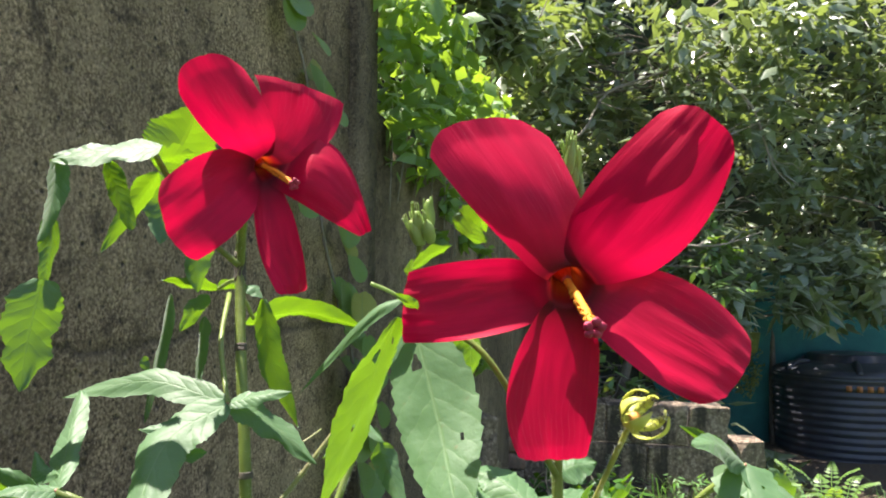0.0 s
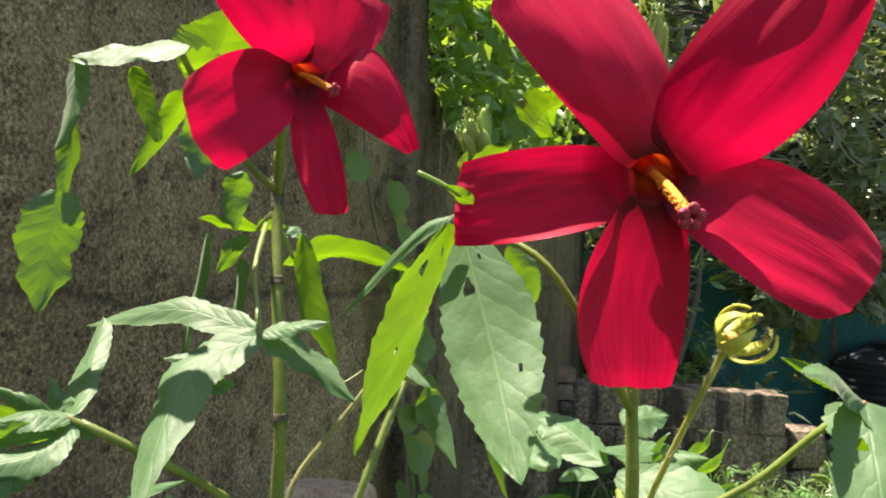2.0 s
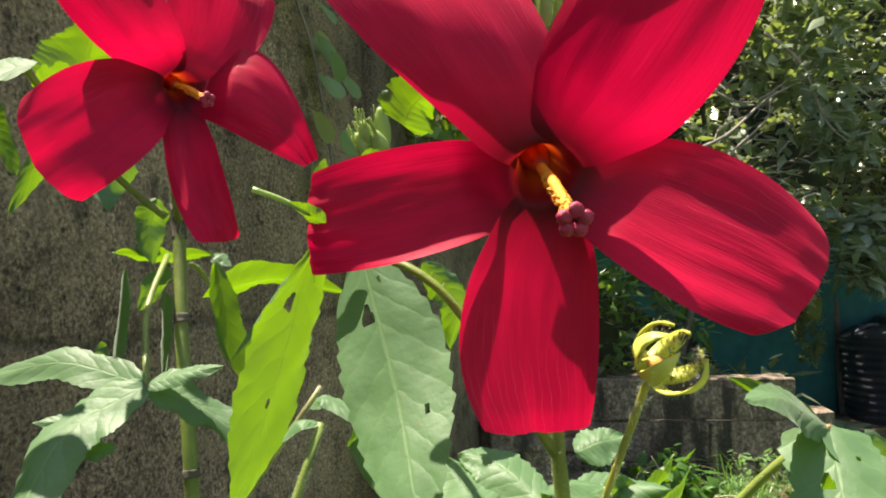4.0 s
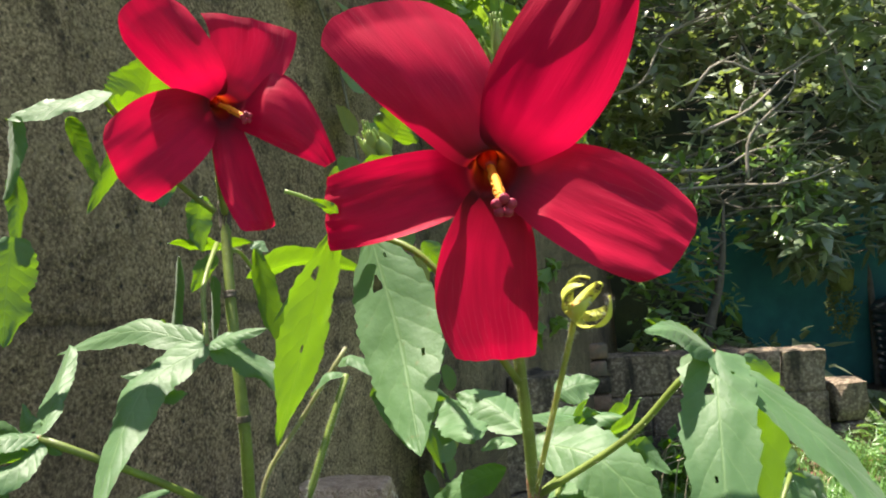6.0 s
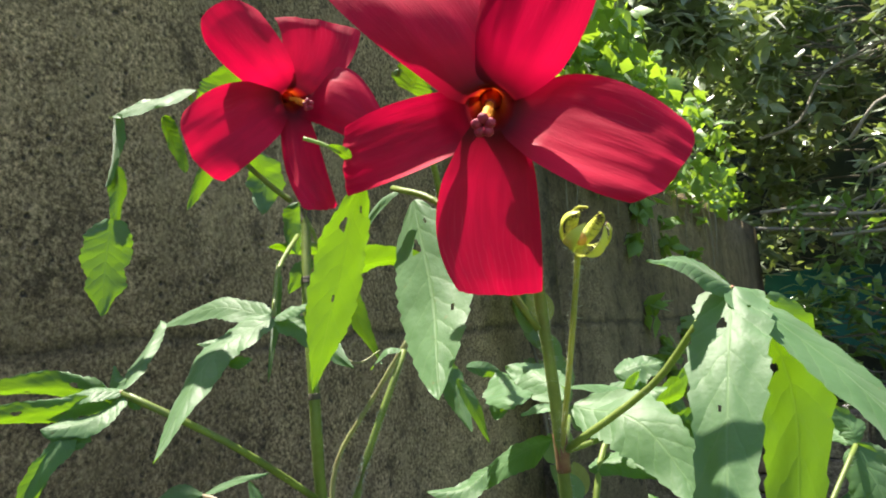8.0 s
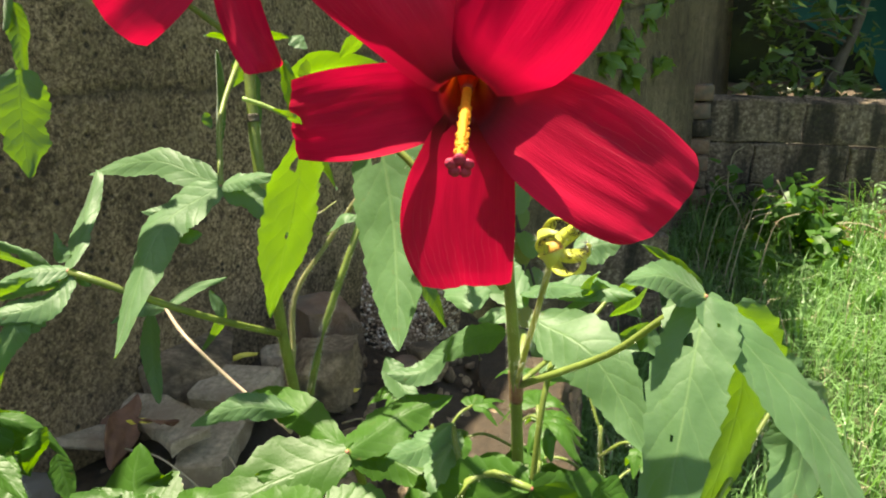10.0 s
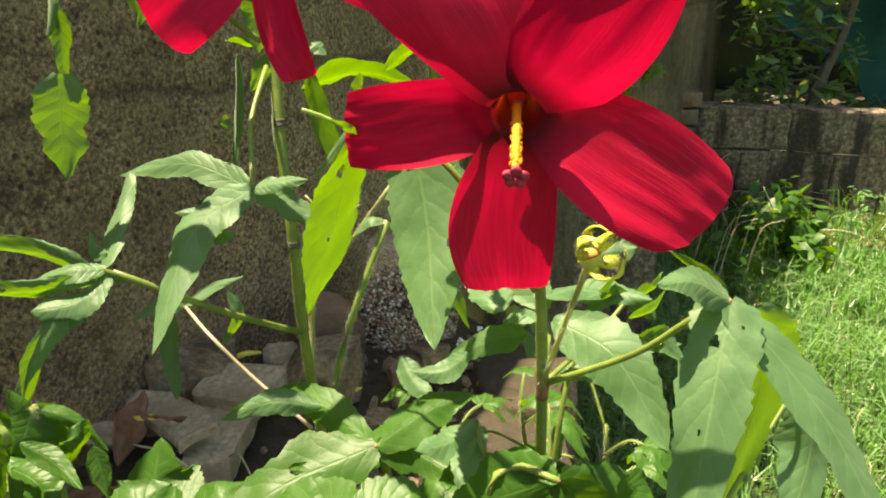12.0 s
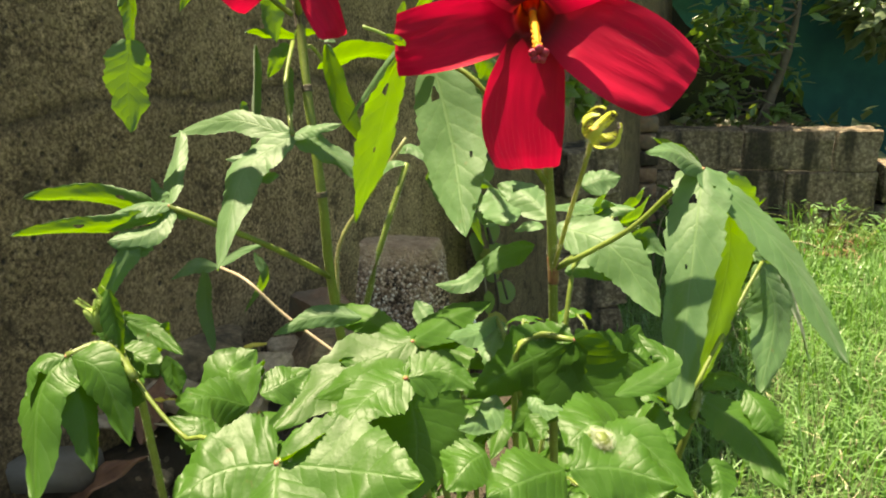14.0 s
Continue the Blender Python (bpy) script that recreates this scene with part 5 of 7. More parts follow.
with_leaf(plant_a, [(-0.1066, 0.3925, 1.0307), (-0.1174, 0.3858, 1.0417), (-0.1254, 0.3647, 1.0577), (-0.1312, 0.3362, 1.0811)], 0.0014, STEM, 'chewed palmate leaf with a long curled lobe', [
    ((-0.1278, 0.3360, 1.0827), (-0.1512, 0.3330, 1.0805), (-0.1753, 0.3290, 1.0755), 0.0170, (-0.1, -0.70, 0.7), {"fold": 0.10, "rag": .15, "even": .5, "root": .3}),
    ((-0.1408, 0.3360, 1.0792), (-0.1614, 0.3380, 1.0830), (-0.1775, 0.3350, 1.0787), 0.0110, (-0.1, -0.60, 0.8), {"rag": .25, "even": .3}),
    ((-0.1728, 0.3300, 1.0767), (-0.1746, 0.3300, 1.0561), (-0.1798, 0.3295, 1.0387), 0.0120, (-0.4, -0.85, 0.2), {"fold": 0.30, "even": .9, "root": .7, "rag": .1}),
    ((-0.1755, 0.3340, 1.0501), (-0.1764, 0.3340, 1.0333), (-0.1784, 0.3340, 1.0174), 0.0100, (0.75, -0.6, 0.1), {"fold": 0.80, "even": .9, "root": .5, "rag": .1}),
    ((-0.1780, 0.3310, 1.0217), (-0.1827, 0.3310, 0.9989), (-0.1862, 0.3310, 0.9716), 0.0215, (0.45, -0.7, -0.55), {"fold": 0.12, "wide": .42, "rag": .45, "root": .25, "even": .25}),
    ((-0.1434, 0.3774, 1.0782), (-0.1318, 0.3764, 1.0943), (-0.1220, 0.3693, 1.1117), 0.0380, (0.1, -0.6, -0.8), {"hole": .30}),
    ((-0.1353, 0.3454, 1.0783), (-0.1295, 0.3512, 1.0813), (-0.1192, 0.3570, 1.0841), 0.0140, (0.1, -0.6, -0.8), {"rag": .2}),
    ((-0.1594, 0.3506, 1.0790), (-0.1545, 0.3520, 1.0640), (-0.1470, 0.3525, 1.0460), 0.0125, (-0.33, -0.94, 0.0), {"fold": 0.30, "even": .9}),
    ((-0.1509, 0.3928, 1.0808), (-0.1675, 0.4046, 1.0654), (-0.1858, 0.4042, 1.0381), 0.0135, (0.4, -0.8, -0.4), {}),
    ((-0.1889, 0.4956, 1.0960), (-0.1894, 0.5039, 1.0739), (-0.1898, 0.4986, 1.0494), 0.0272, (0.4, -0.8, -0.4), {"rag": .2}),
])
with_leaf(plant_a, [(-0.1190, 0.4200, 1.0157), (-0.1128, 0.3850, 0.9926), (-0.1052, 0.3660, 0.9740), (-0.1000, 0.3550, 0.9635)], 0.0012, STEM, 'pale palmate leaf drooping on a long stalk', [
    ((-0.1000, 0.3550, 0.9635), (-0.1415, 0.3650, 0.9728), (-0.1860, 0.3690, 0.9640), 0.0150, (0, -0.74, 0.66), {"fold": 0.12, "even": .2, "rag": .08, "root": .1}),
    ((-0.1000, 0.3550, 0.9635), (-0.1225, 0.3340, 0.9465), (-0.1235, 0.2900, 0.9030), 0.0235, (-0.1, -0.72, 0.65), {"fold": 0.15, "even": .3, "wide": .40, "root": .1}),
    ((-0.1130, 0.3450, 0.9540), (-0.1240, 0.3440, 0.9535), (-0.1370, 0.3421, 0.9532), 0.0090, (-0.1, -0.72, 0.65), {"root": .2}),
    ((-0.1170, 0.3391, 0.9434), (-0.1110, 0.3402, 0.9430), (-0.1050, 0.3412, 0.9435), 0.0080, (-0.1, -0.72, 0.65), {"root": .2}),
    ((-0.1000, 0.3550, 0.9635), (-0.0860, 0.3545, 0.9670), (-0.0694, 0.3541, 0.9692), 0.0095, (0, -0.65, 0.75), {"root": .4}),
    ((-0.1000, 0.3550, 0.9635), (-0.0800, 0.3590, 0.9530), (-0.0570, 0.3545, 0.9350), 0.0140, (0.1, -0.75, 0.65), {"rag": .2, "root": .2}),
])
with_leaf(plant_a, [(-0.1130, 0.4200, 1.0217), (-0.1290, 0.4600, 1.0240), (-0.1555, 0.5188, 1.0192)], 0.0012, STEM, 'ragged bright leaf with withered hanging strips', [
    ((-0.1555, 0.5188, 1.0192), (-0.1707, 0.5092, 1.0217), (-0.1892, 0.5023, 1.0250), 0.0166, (0.1, -0.6, -0.8), {"rag": .2}),
    ((-0.1610, 0.5136, 1.0152), (-0.1700, 0.5144, 1.0041), (-0.1790, 0.5112, 0.9894), 0.0146, (0.4, -0.8, -0.4), {"rag": .2}),
    ((-0.1844, 0.5070, 1.0158), (-0.1935, 0.5134, 0.9769), (-0.2047, 0.5192, 0.9257), 0.0140, (-0.5, -0.8, 0.2), {"fold": 0.40, "rag": .35, "even": .5}),
    ((-0.1624, 0.5119, 1.0003), (-0.1663, 0.5162, 0.9767), (-0.1687, 0.5178, 0.9493), 0.0133, (-0.5, -0.8, 0.2), {"fold": 0.40, "rag": .35, "even": .5}),
    ((-0.2035, 0.5123, 0.9730), (-0.2022, 0.5127, 0.9672), (-0.2009, 0.5130, 0.9614), 0.0080, 'under', {}),
    ((-0.1555, 0.5188, 1.0192), (-0.1479, 0.5186, 1.0219), (-0.1342, 0.5160, 1.0208), 0.0106, (0.1, -0.6, -0.8), {}),
    ((-0.1345, 0.5200, 1.0219), (-0.1301, 0.5188, 1.0192), (-0.1241, 0.5192, 1.0129), 0.0133, (0, -0.5, 0.85), {}),
    ((-0.1572, 0.4954, 1.0538), (-0.1628, 0.4964, 1.0387), (-0.1628, 0.4977, 1.0159), 0.0195, (0.4, -0.8, -0.4), {}),
])
with_leaf(plant_a, [(-0.1120, 0.4150, 1.0082), (-0.1180, 0.4480, 1.0120), (-0.1200, 0.4780, 1.0000)], 0.0011, STEM, 'broad bright leaf above a dark hanging lobe', [
    ((-0.1279, 0.4829, 0.9957), (-0.0934, 0.4945, 1.0047), (-0.0488, 0.5014, 0.9925), 0.0242, (0.1, -0.6, -0.8), {}),
    ((-0.1065, 0.4469, 1.0125), (-0.1024, 0.4536, 0.9746), (-0.0865, 0.4584, 0.9336), 0.0191, (-0.33, -0.94, 0.0), {"fold": 0.20}),
])
with_leaf(plant_a, [(-0.1040, 0.4020, 0.8620), (-0.1178, 0.3413, 0.9021), (-0.1590, 0.3130, 0.9330)], 0.0017, STEM, 'ragged pale leaf chewed at the edges', [
    ((-0.1585, 0.3125, 0.9330), (-0.1668, 0.3380, 0.9500), (-0.1746, 0.3625, 0.9685), 0.0150, (-0.2, -0.75, 0.6), {"fold": 0.30, "even": .8, "rag": .1, "wide": .5}),
    ((-0.1625, 0.3200, 0.9380), (-0.1715, 0.3230, 0.9385), (-0.1771, 0.3285, 0.9462), 0.0085, (-0.2, -0.75, 0.6), {}),
    ((-0.1578, 0.3135, 0.9333), (-0.1714, 0.3046, 0.9349), (-0.1902, 0.2984, 0.9292), 0.0140, (0, -0.6, 0.8), {"rag": .2}),
    ((-0.1574, 0.3132, 0.9305), (-0.1644, 0.2995, 0.9223), (-0.1827, 0.2886, 0.9192), 0.0185, (0.0, -0.7, 0.7), {"rag": .3, "wide": .6, "even": .5}),
    ((-0.1658, 0.2985, 0.9184), (-0.1682, 0.2962, 0.9139), (-0.1705, 0.2938, 0.9093), 0.0100, (0.1, -0.7, 0.7), {}),
    ((-0.1720, 0.2950, 0.9205), (-0.1769, 0.2880, 0.9069), (-0.1961, 0.2800, 0.8771), 0.0105, (0.3, -0.9, 0.2), {"fold": 0.35, "root": .6}),
    ((-0.1773, 0.2900, 0.9110), (-0.1847, 0.2860, 0.8949), (-0.1928, 0.2820, 0.8704), 0.0110, 'under', {"fold": 0.35}),
    ((-0.1589, 0.3116, 0.9279), (-0.1986, 0.3170, 0.9376), (-0.2527, 0.3167, 0.9381), 0.0195, (0, -0.85, -0.5), {"rag": .25, "hole": .4, "even": .5}),
    ((-0.1619, 0.3107, 0.9272), (-0.1919, 0.2940, 0.9272), (-0.2440, 0.2926, 0.9224), 0.0150, (0, -0.85, -0.5), {"rag": .3, "hole": .6, "even": .5}),
    ((-0.1573, 0.3163, 0.9303), (-0.1546, 0.3166, 0.9273), (-0.1519, 0.3170, 0.9243), 0.0070, 'under', {}),
])
with_leaf(plant_a, [(-0.0906, 0.3734, 0.8160), (-0.1316, 0.3814, 0.8432), (-0.1558, 0.3831, 0.8664), (-0.1960, 0.4230, 0.8630)], 0.0010, PINK_STALK, 'small leaf on a pinkish hairy stalk', [
    ((-0.1960, 0.4230, 0.8630), (-0.1926, 0.4452, 0.8672), (-0.1786, 0.4702, 0.8672), 0.0120, (0, -0.55, 0.8), {"rag": .2}),
    ((-0.1960, 0.4230, 0.8630), (-0.2089, 0.4144, 0.8675), (-0.2237, 0.4038, 0.8596), 0.0130, (0.2, -0.6, 0.7), {"rag": .15}),
    ((-0.2050, 0.4199, 0.8618), (-0.2070, 0.4152, 0.8325), (-0.1986, 0.4031, 0.8052), 0.0140, (0.9, -0.4, 0.1), {"fold": 0.20, "even": .6}),
    ((-0.1796, 0.4487, 0.8661), (-0.1730, 0.4478, 0.8464), (-0.1897, 0.4394, 0.8210), 0.0090, 'under', {"fold": 0.30}),
])
with_leaf(plant_a, None, 0, STEM, [
    ((-0.0578, 0.3203, 0.8659), (-0.0824, 0.3159, 0.8680), (-0.1062, 0.3086, 0.8596), 0.0130, (0, -0.8, 0.5), {}),
])
stalk(plant_a, 'tendril', [(-0.0926, 0.3980, 0.9484), (-0.0838, 0.3960, 0.9415), (-0.0738, 0.3980, 0.9366), (-0.0633, 0.4040, 0.9427)], 0.0007, 0.0004, STALK_PALE, 'thin pale curling tendril', hairy=False)
# thin stems behind
plant_b = thing("flowering_mallow_plant", (-0.085, 0.440, 0.600), "thin leaning mallow shoots behind the flowers", "plant", "mallow plants")
stalk(plant_b, 'stem', [(-0.0860, 0.4000, 0.6200), (-0.0760, 0.3680, 0.8100), (-0.0620, 0.3600, 0.8750), (-0.0400, 0.3800, 0.9416)], 0.0022, 0.0016, STEM)
stalk(plant_b, 'stem', [(-0.1030, 0.4080, 0.8400), (-0.1012, 0.4170, 0.8800), (-0.0780, 0.4180, 0.9130), (-0.0486, 0.4172, 0.9514)], 0.0015, 0.0012, STALK_PALE)
with_leaf(plant_b, None, 0, STEM, [
    ((-0.0400, 0.3800, 0.9416), (-0.0490, 0.3780, 0.9430), (-0.0580, 0.3770, 0.9330), 0.0100, 'up', {}),
    ((-0.0564, 0.4257, 0.9411), (-0.0482, 0.4262, 0.9453), (-0.0303, 0.4182, 0.9331), 0.0130, 'up', {}),
    ((-0.0330, 0.4180, 0.9331), (-0.0277, 0.4189, 0.9198), (-0.0166, 0.4109, 0.8946), 0.0150, (0.3, -0.9, 0.1), {}),
])
# stem with the larger flower
plant_c = thing("flowering_mallow_plant", (0.050, 0.330, 0.600), "hairy green mallow plant bearing one large scarlet flower", "plant", "mallow plants")
stalk(plant_c, 'stem', [(0.0450, 0.3450, 0.6000), (0.0460, 0.3250, 0.7600), (0.0490, 0.3030, 0.8990), (0.0480, 0.2970, 0.9500), (0.0470, 0.2900, 0.9920), (0.0450, 0.2790, 1.0180), (0.0439, 0.2668, 1.0268)], 0.0024, 0.0020, STEM)
flower_b = flower(plant_c, (0.0460, 0.2500, 1.0180), (0.0490, 0.2280, 1.0060), 1.0)
petal(flower_b, (0.0458, 0.2530, 1.0215), (0.0147, 0.2377, 1.0404), (-0.0015, 0.2335, 1.0598), (0.0514, 0.2545, 1.0452), (0.0402, 0.2579, 1.0712), 0.0105, -0.0040)
petal(flower_b, (0.0524, 0.2530, 1.0219), (0.0495, 0.2382, 1.0498), (0.0708, 0.2278, 1.0725), (0.0781, 0.2366, 1.0281), (0.0908, 0.2240, 1.0526), 0.0095, -0.0040)
petal(flower_b, (0.0548, 0.2534, 1.0157), (0.0825, 0.2500, 1.0215), (0.1066, 0.2525, 1.0030), (0.0660, 0.2435, 0.9915), (0.0872, 0.2445, 0.9795), 0.0065, 0.0030)
petal(flower_b, (0.0517, 0.2537, 1.0103), (0.0250, 0.2500, 0.9865), (0.0285, 0.2555, 0.9600), (0.0574, 0.2600, 0.9860), (0.0540, 0.2680, 0.9577), 0.0015, -0.0030)
petal(flower_b, (0.0452, 0.2534, 1.0147), (0.0155, 0.2546, 1.0276), (-0.0097, 0.2578, 1.0231), (0.0173, 0.2522, 1.0010), (-0.0113, 0.2604, 0.9983), 0.0010, -0.0040)
stalk(plant_c, 'stem_node', [(0.0490, 0.3030, 0.9060), (0.0491, 0.3034, 0.8990), (0.0489, 0.3043, 0.8920)], 0.0027, 0.0028, RED_NODE, 'dark red joint of the stem', hairy=False)
stalk(plant_c, 'calyx_stalk', [(0.0490, 0.3030, 0.8990), (0.0578, 0.2864, 0.9312), (0.0668, 0.2655, 0.9640), (0.0683, 0.2602, 0.9712)], 0.0010, 0.0010, YELLOW_STALK)
open_calyx(plant_c, (0.0682, 0.2600, 0.9715))
with_leaf(plant_c, [(0.0470, 0.2920, 0.9450), (0.0278, 0.2847, 0.9790), (0.0137, 0.2836, 0.9969), (-0.0060, 0.2920, 1.0060)], 0.0012, STEM, 'palmate leaf with one pale and one sunlit hanging lobe', [
    ((-0.0120, 0.3331, 1.0082), (0.0012, 0.3099, 0.9608), (0.0101, 0.2799, 0.9229), 0.0360, (-0.25, -0.8, 0.4), {"fold": 0.10, "teeth": 0.7, "hole": .22}),
    ((-0.0146, 0.2796, 1.0068), (-0.0300, 0.2850, 0.9680), (-0.0460, 0.2900, 0.9280), 0.0225, 'under', {"fold": 0.15, "hole": .20}),
    ((0.0064, 0.3639, 1.0032), (0.0163, 0.3699, 0.9888), (0.0142, 0.3759, 0.9683), 0.0150, (0.4, -0.8, -0.4), {}),
    ((-0.0148, 0.3275, 1.0138), (-0.0298, 0.3280, 1.0057), (-0.0636, 0.3403, 0.9697), 0.0070, (0.5, -0.4, 0.7), {}),
    ((0.0115, 0.2720, 1.0366), (0.0159, 0.2720, 1.0428), (0.0229, 0.2720, 1.0458), 0.0176, (0.1, -0.7, -0.7), {"root": .5, "rag": .2}),
    ((-0.0104, 0.3000, 1.0254), (-0.0019, 0.3000, 1.0319), (0.0062, 0.3000, 1.0354), 0.0073, (0.1, -0.6, -0.8), {"rag": .2}),
])
with_leaf(plant_c, None, 0, STEM, [
    ((-0.0060, 0.2545, 1.0105), (-0.0100, 0.2535, 1.0130), (-0.0145, 0.2520, 1.0155), 0.0055, (0.1, -0.6, -0.8), {}),
    ((-0.0098, 0.2690, 1.0214), (-0.0092, 0.2688, 1.0249), (-0.0086, 0.2685, 1.0284), 0.0050, 'under', {}),
])
stalk(plant_c, 'leaf_stub', [(-0.0100, 0.2540, 1.0130), (-0.0160, 0.2520, 1.0165), (-0.0220, 0.2500, 1.0190)], 0.0006, 0.0007, BUD, hairy=False)
bud_cluster(plant_c, (-0.0088, 0.3477, 1.0439), (0.0000, -0.2000, 1.0000))
bud_cluster(plant_c, (0.0560, 0.2844, 1.0600), (-0.1000, -0.1000, 1.0000), 0.6)
stalk(plant_c, 'bud_stalk', [(-0.0106, 0.3730, 1.0088), (-0.0092, 0.3608, 1.0269), (-0.0088, 0.3479, 1.0412)], 0.0016, 0.0014, STEM)
stalk(plant_c, 'bud_stalk', [(0.0440, 0.2680, 1.0275), (0.0562, 0.2828, 1.0420), (0.0556, 0.2845, 1.0621)], 0.0016, 0.0014, STEM)
with_leaf(plant_c, [(0.0490, 0.3030, 0.8990), (0.0843, 0.2914, 0.9221), (0.1021, 0.2805, 0.9423), (0.1140, 0.2750, 0.9530)], 0.0012, STEM, 'large palmate leaf with broad drooping lobes', [
    ((0.1140, 0.2750, 0.9530), (0.1080, 0.2520, 0.9250), (0.0993, 0.2196, 0.8695), 0.0182, (-0.2, -0.78, 0.6), {"fold": 0.08, "hole": .22, "even": .95, "wide": .5, "root": .6}),
    ((0.1140, 0.2750, 0.9530), (0.1010, 0.2680, 0.9620), (0.0890, 0.2590, 0.9630), 0.0115, (0, -0.6, 0.8), {"root": .5}),
    ((0.1215, 0.2790, 0.9490), (0.1300, 0.2970, 0.9081), (0.1216, 0.3120, 0.8355), 0.0235, (0.22, -0.90, -0.42), {"fold": 0.05, "hole": .30, "even": .6, "root": .3}),
    ((0.1140, 0.2750, 0.9530), (0.1454, 0.2603, 0.9184), (0.1661, 0.2425, 0.8795), 0.0150, (0.35, -0.6, 0.7), {"fold": 0.12, "even": .6, "root": .4}),
    ((0.1130, 0.2800, 0.9550), (0.1035, 0.2840, 0.9600), (0.0940, 0.2880, 0.9650), 0.0060, (0, -0.8, -0.5), {}),
])
with_leaf(plant_c, [(0.1157, 0.2913, 0.8420), (0.1344, 0.3135, 0.8685), (0.1530, 0.3350, 0.8930)], 0.0009, STEM, 'pale ruffled leaf on a hairy stalk', [
    ((0.1530, 0.3350, 0.8930), (0.1595, 0.3285, 0.8658), (0.1493, 0.3064, 0.8339), 0.0230, (0.2, -0.8, 0.5), {"even": .6, "rag": .1}),
    ((0.1530, 0.3350, 0.8930), (0.1521, 0.3368, 0.8995), (0.1445, 0.3380, 0.9088), 0.0100, 'face', {"rag": .3}),
    ((0.1530, 0.3350, 0.8930), (0.1471, 0.3457, 0.8969), (0.1413, 0.3459, 0.9015), 0.0070, 'face', {"rag": .3}),
    ((0.1530, 0.3350, 0.8930), (0.1702, 0.3441, 0.8756), (0.1792, 0.3350, 0.8382), 0.0150, 'under', {"rag": .1}),
])
with_leaf(plant_c, [(0.0490, 0.3030, 0.8990), (0.0489, 0.3268, 0.9095)], 0.0014, STEM, 'wide pale leaf below the flower', [
    ((0.0497, 0.3379, 0.9127), (0.0781, 0.3188, 0.9059), (0.1000, 0.3000, 0.8760), 0.0265, (-0.1, -0.75, 0.65), {"fold": 0.15, "even": .2, "root": .05}),
    ((0.0471, 0.3428, 0.9153), (0.0291, 0.3604, 0.9275), (0.0151, 0.3672, 0.9291), 0.0220, (0, -0.6, 0.8), {}),
    ((0.0448, 0.3429, 0.9206), (0.0562, 0.3565, 0.9196), (0.0725, 0.3658, 0.9156), 0.0120, 'up', {}),
    ((0.0427, 0.3359, 0.9120), (0.0346, 0.3391, 0.9138), (0.0274, 0.3364, 0.9098), 0.0120, 'up', {}),
])
with_leaf(plant_c, [(0.0480, 0.3200, 0.8000), (0.0567, 0.3345, 0.8818), (0.0659, 0.3645, 0.9053)], 0.0012, STEM, 'small sunlit leaves lower on the stem', [
    ((0.0626, 0.4002, 0.9207), (0.0727, 0.4033, 0.9240), (0.0862, 0.4063, 0.9252), 0.0200, (0, -0.7, 0.7), {}),
    ((0.0534, 0.3647, 0.9146), (0.0722, 0.3688, 0.9156), (0.0935, 0.3622, 0.9145), 0.0150, (0, -0.6, 0.8), {}),
    ((0.0823, 0.3483, 0.9109), (0.0928, 0.3515, 0.9146), (0.0988, 0.3556, 0.9245), 0.0100, 'under', {}),
    ((0.0867, 0.3469, 0.9033), (0.0987, 0.3487, 0.9011), (0.1075, 0.3478, 0.8918), 0.0120, 'under', {}),
    ((0.0782, 0.3605, 0.8831), (0.0940, 0.3661, 0.8913), (0.1081, 0.3688, 0.8904), 0.0120, 'up', {}),
    ((0.0256, 0.3377, 0.9144), (0.0158, 0.3597, 0.9237), (0.0115, 0.3707, 0.9280), 0.0240, (0, -0.6, 0.8), {}),
    ((0.0538, 0.3357, 0.8879), (0.0687, 0.3393, 0.8898), (0.0860, 0.3303, 0.8833), 0.0140, (0, -0.6, 0.8), {}),
])
with_leaf(plant_c, [(0.0480, 0.3350, 0.7000), (0.0261, 0.3075, 0.8472), (0.0178, 0.3217, 0.8653)], 0.0012, STEM, 'shaded lower leaves of the plant', [
    ((0.0178, 0.3222, 0.8667), (0.0073, 0.3082, 0.8626), (-0.0054, 0.2956, 0.8646), 0.0160, (0, -0.6, 0.8), {}),
    ((0.0207, 0.3219, 0.8636), (0.0172, 0.2981, 0.8576), (0.0267, 0.2874, 0.8504), 0.0150, (0, -0.6, 0.8), {}),
    ((0.0093, 0.3477, 0.8873), (-0.0033, 0.3427, 0.8789), (-0.0190, 0.3393, 0.8784), 0.0130, (0, -0.6, 0.8), {}),
    ((0.0385, 0.2779, 0.8463), (0.0444, 0.2675, 0.8430), (0.0552, 0.2596, 0.8447), 0.0120, (0, -0.6, 0.8), {}),
    ((0.0223, 0.2741, 0.8447), (0.0183, 0.2612, 0.8395), (0.0069, 0.2485, 0.8403), 0.0150, (0, -0.6, 0.8), {}),
    ((-0.0559, 0.4395, 0.8325), (-0.0451, 0.4279, 0.8228), (-0.0276, 0.4181, 0.8134), 0.0160, (0, -0.6, 0.8), {}),
])
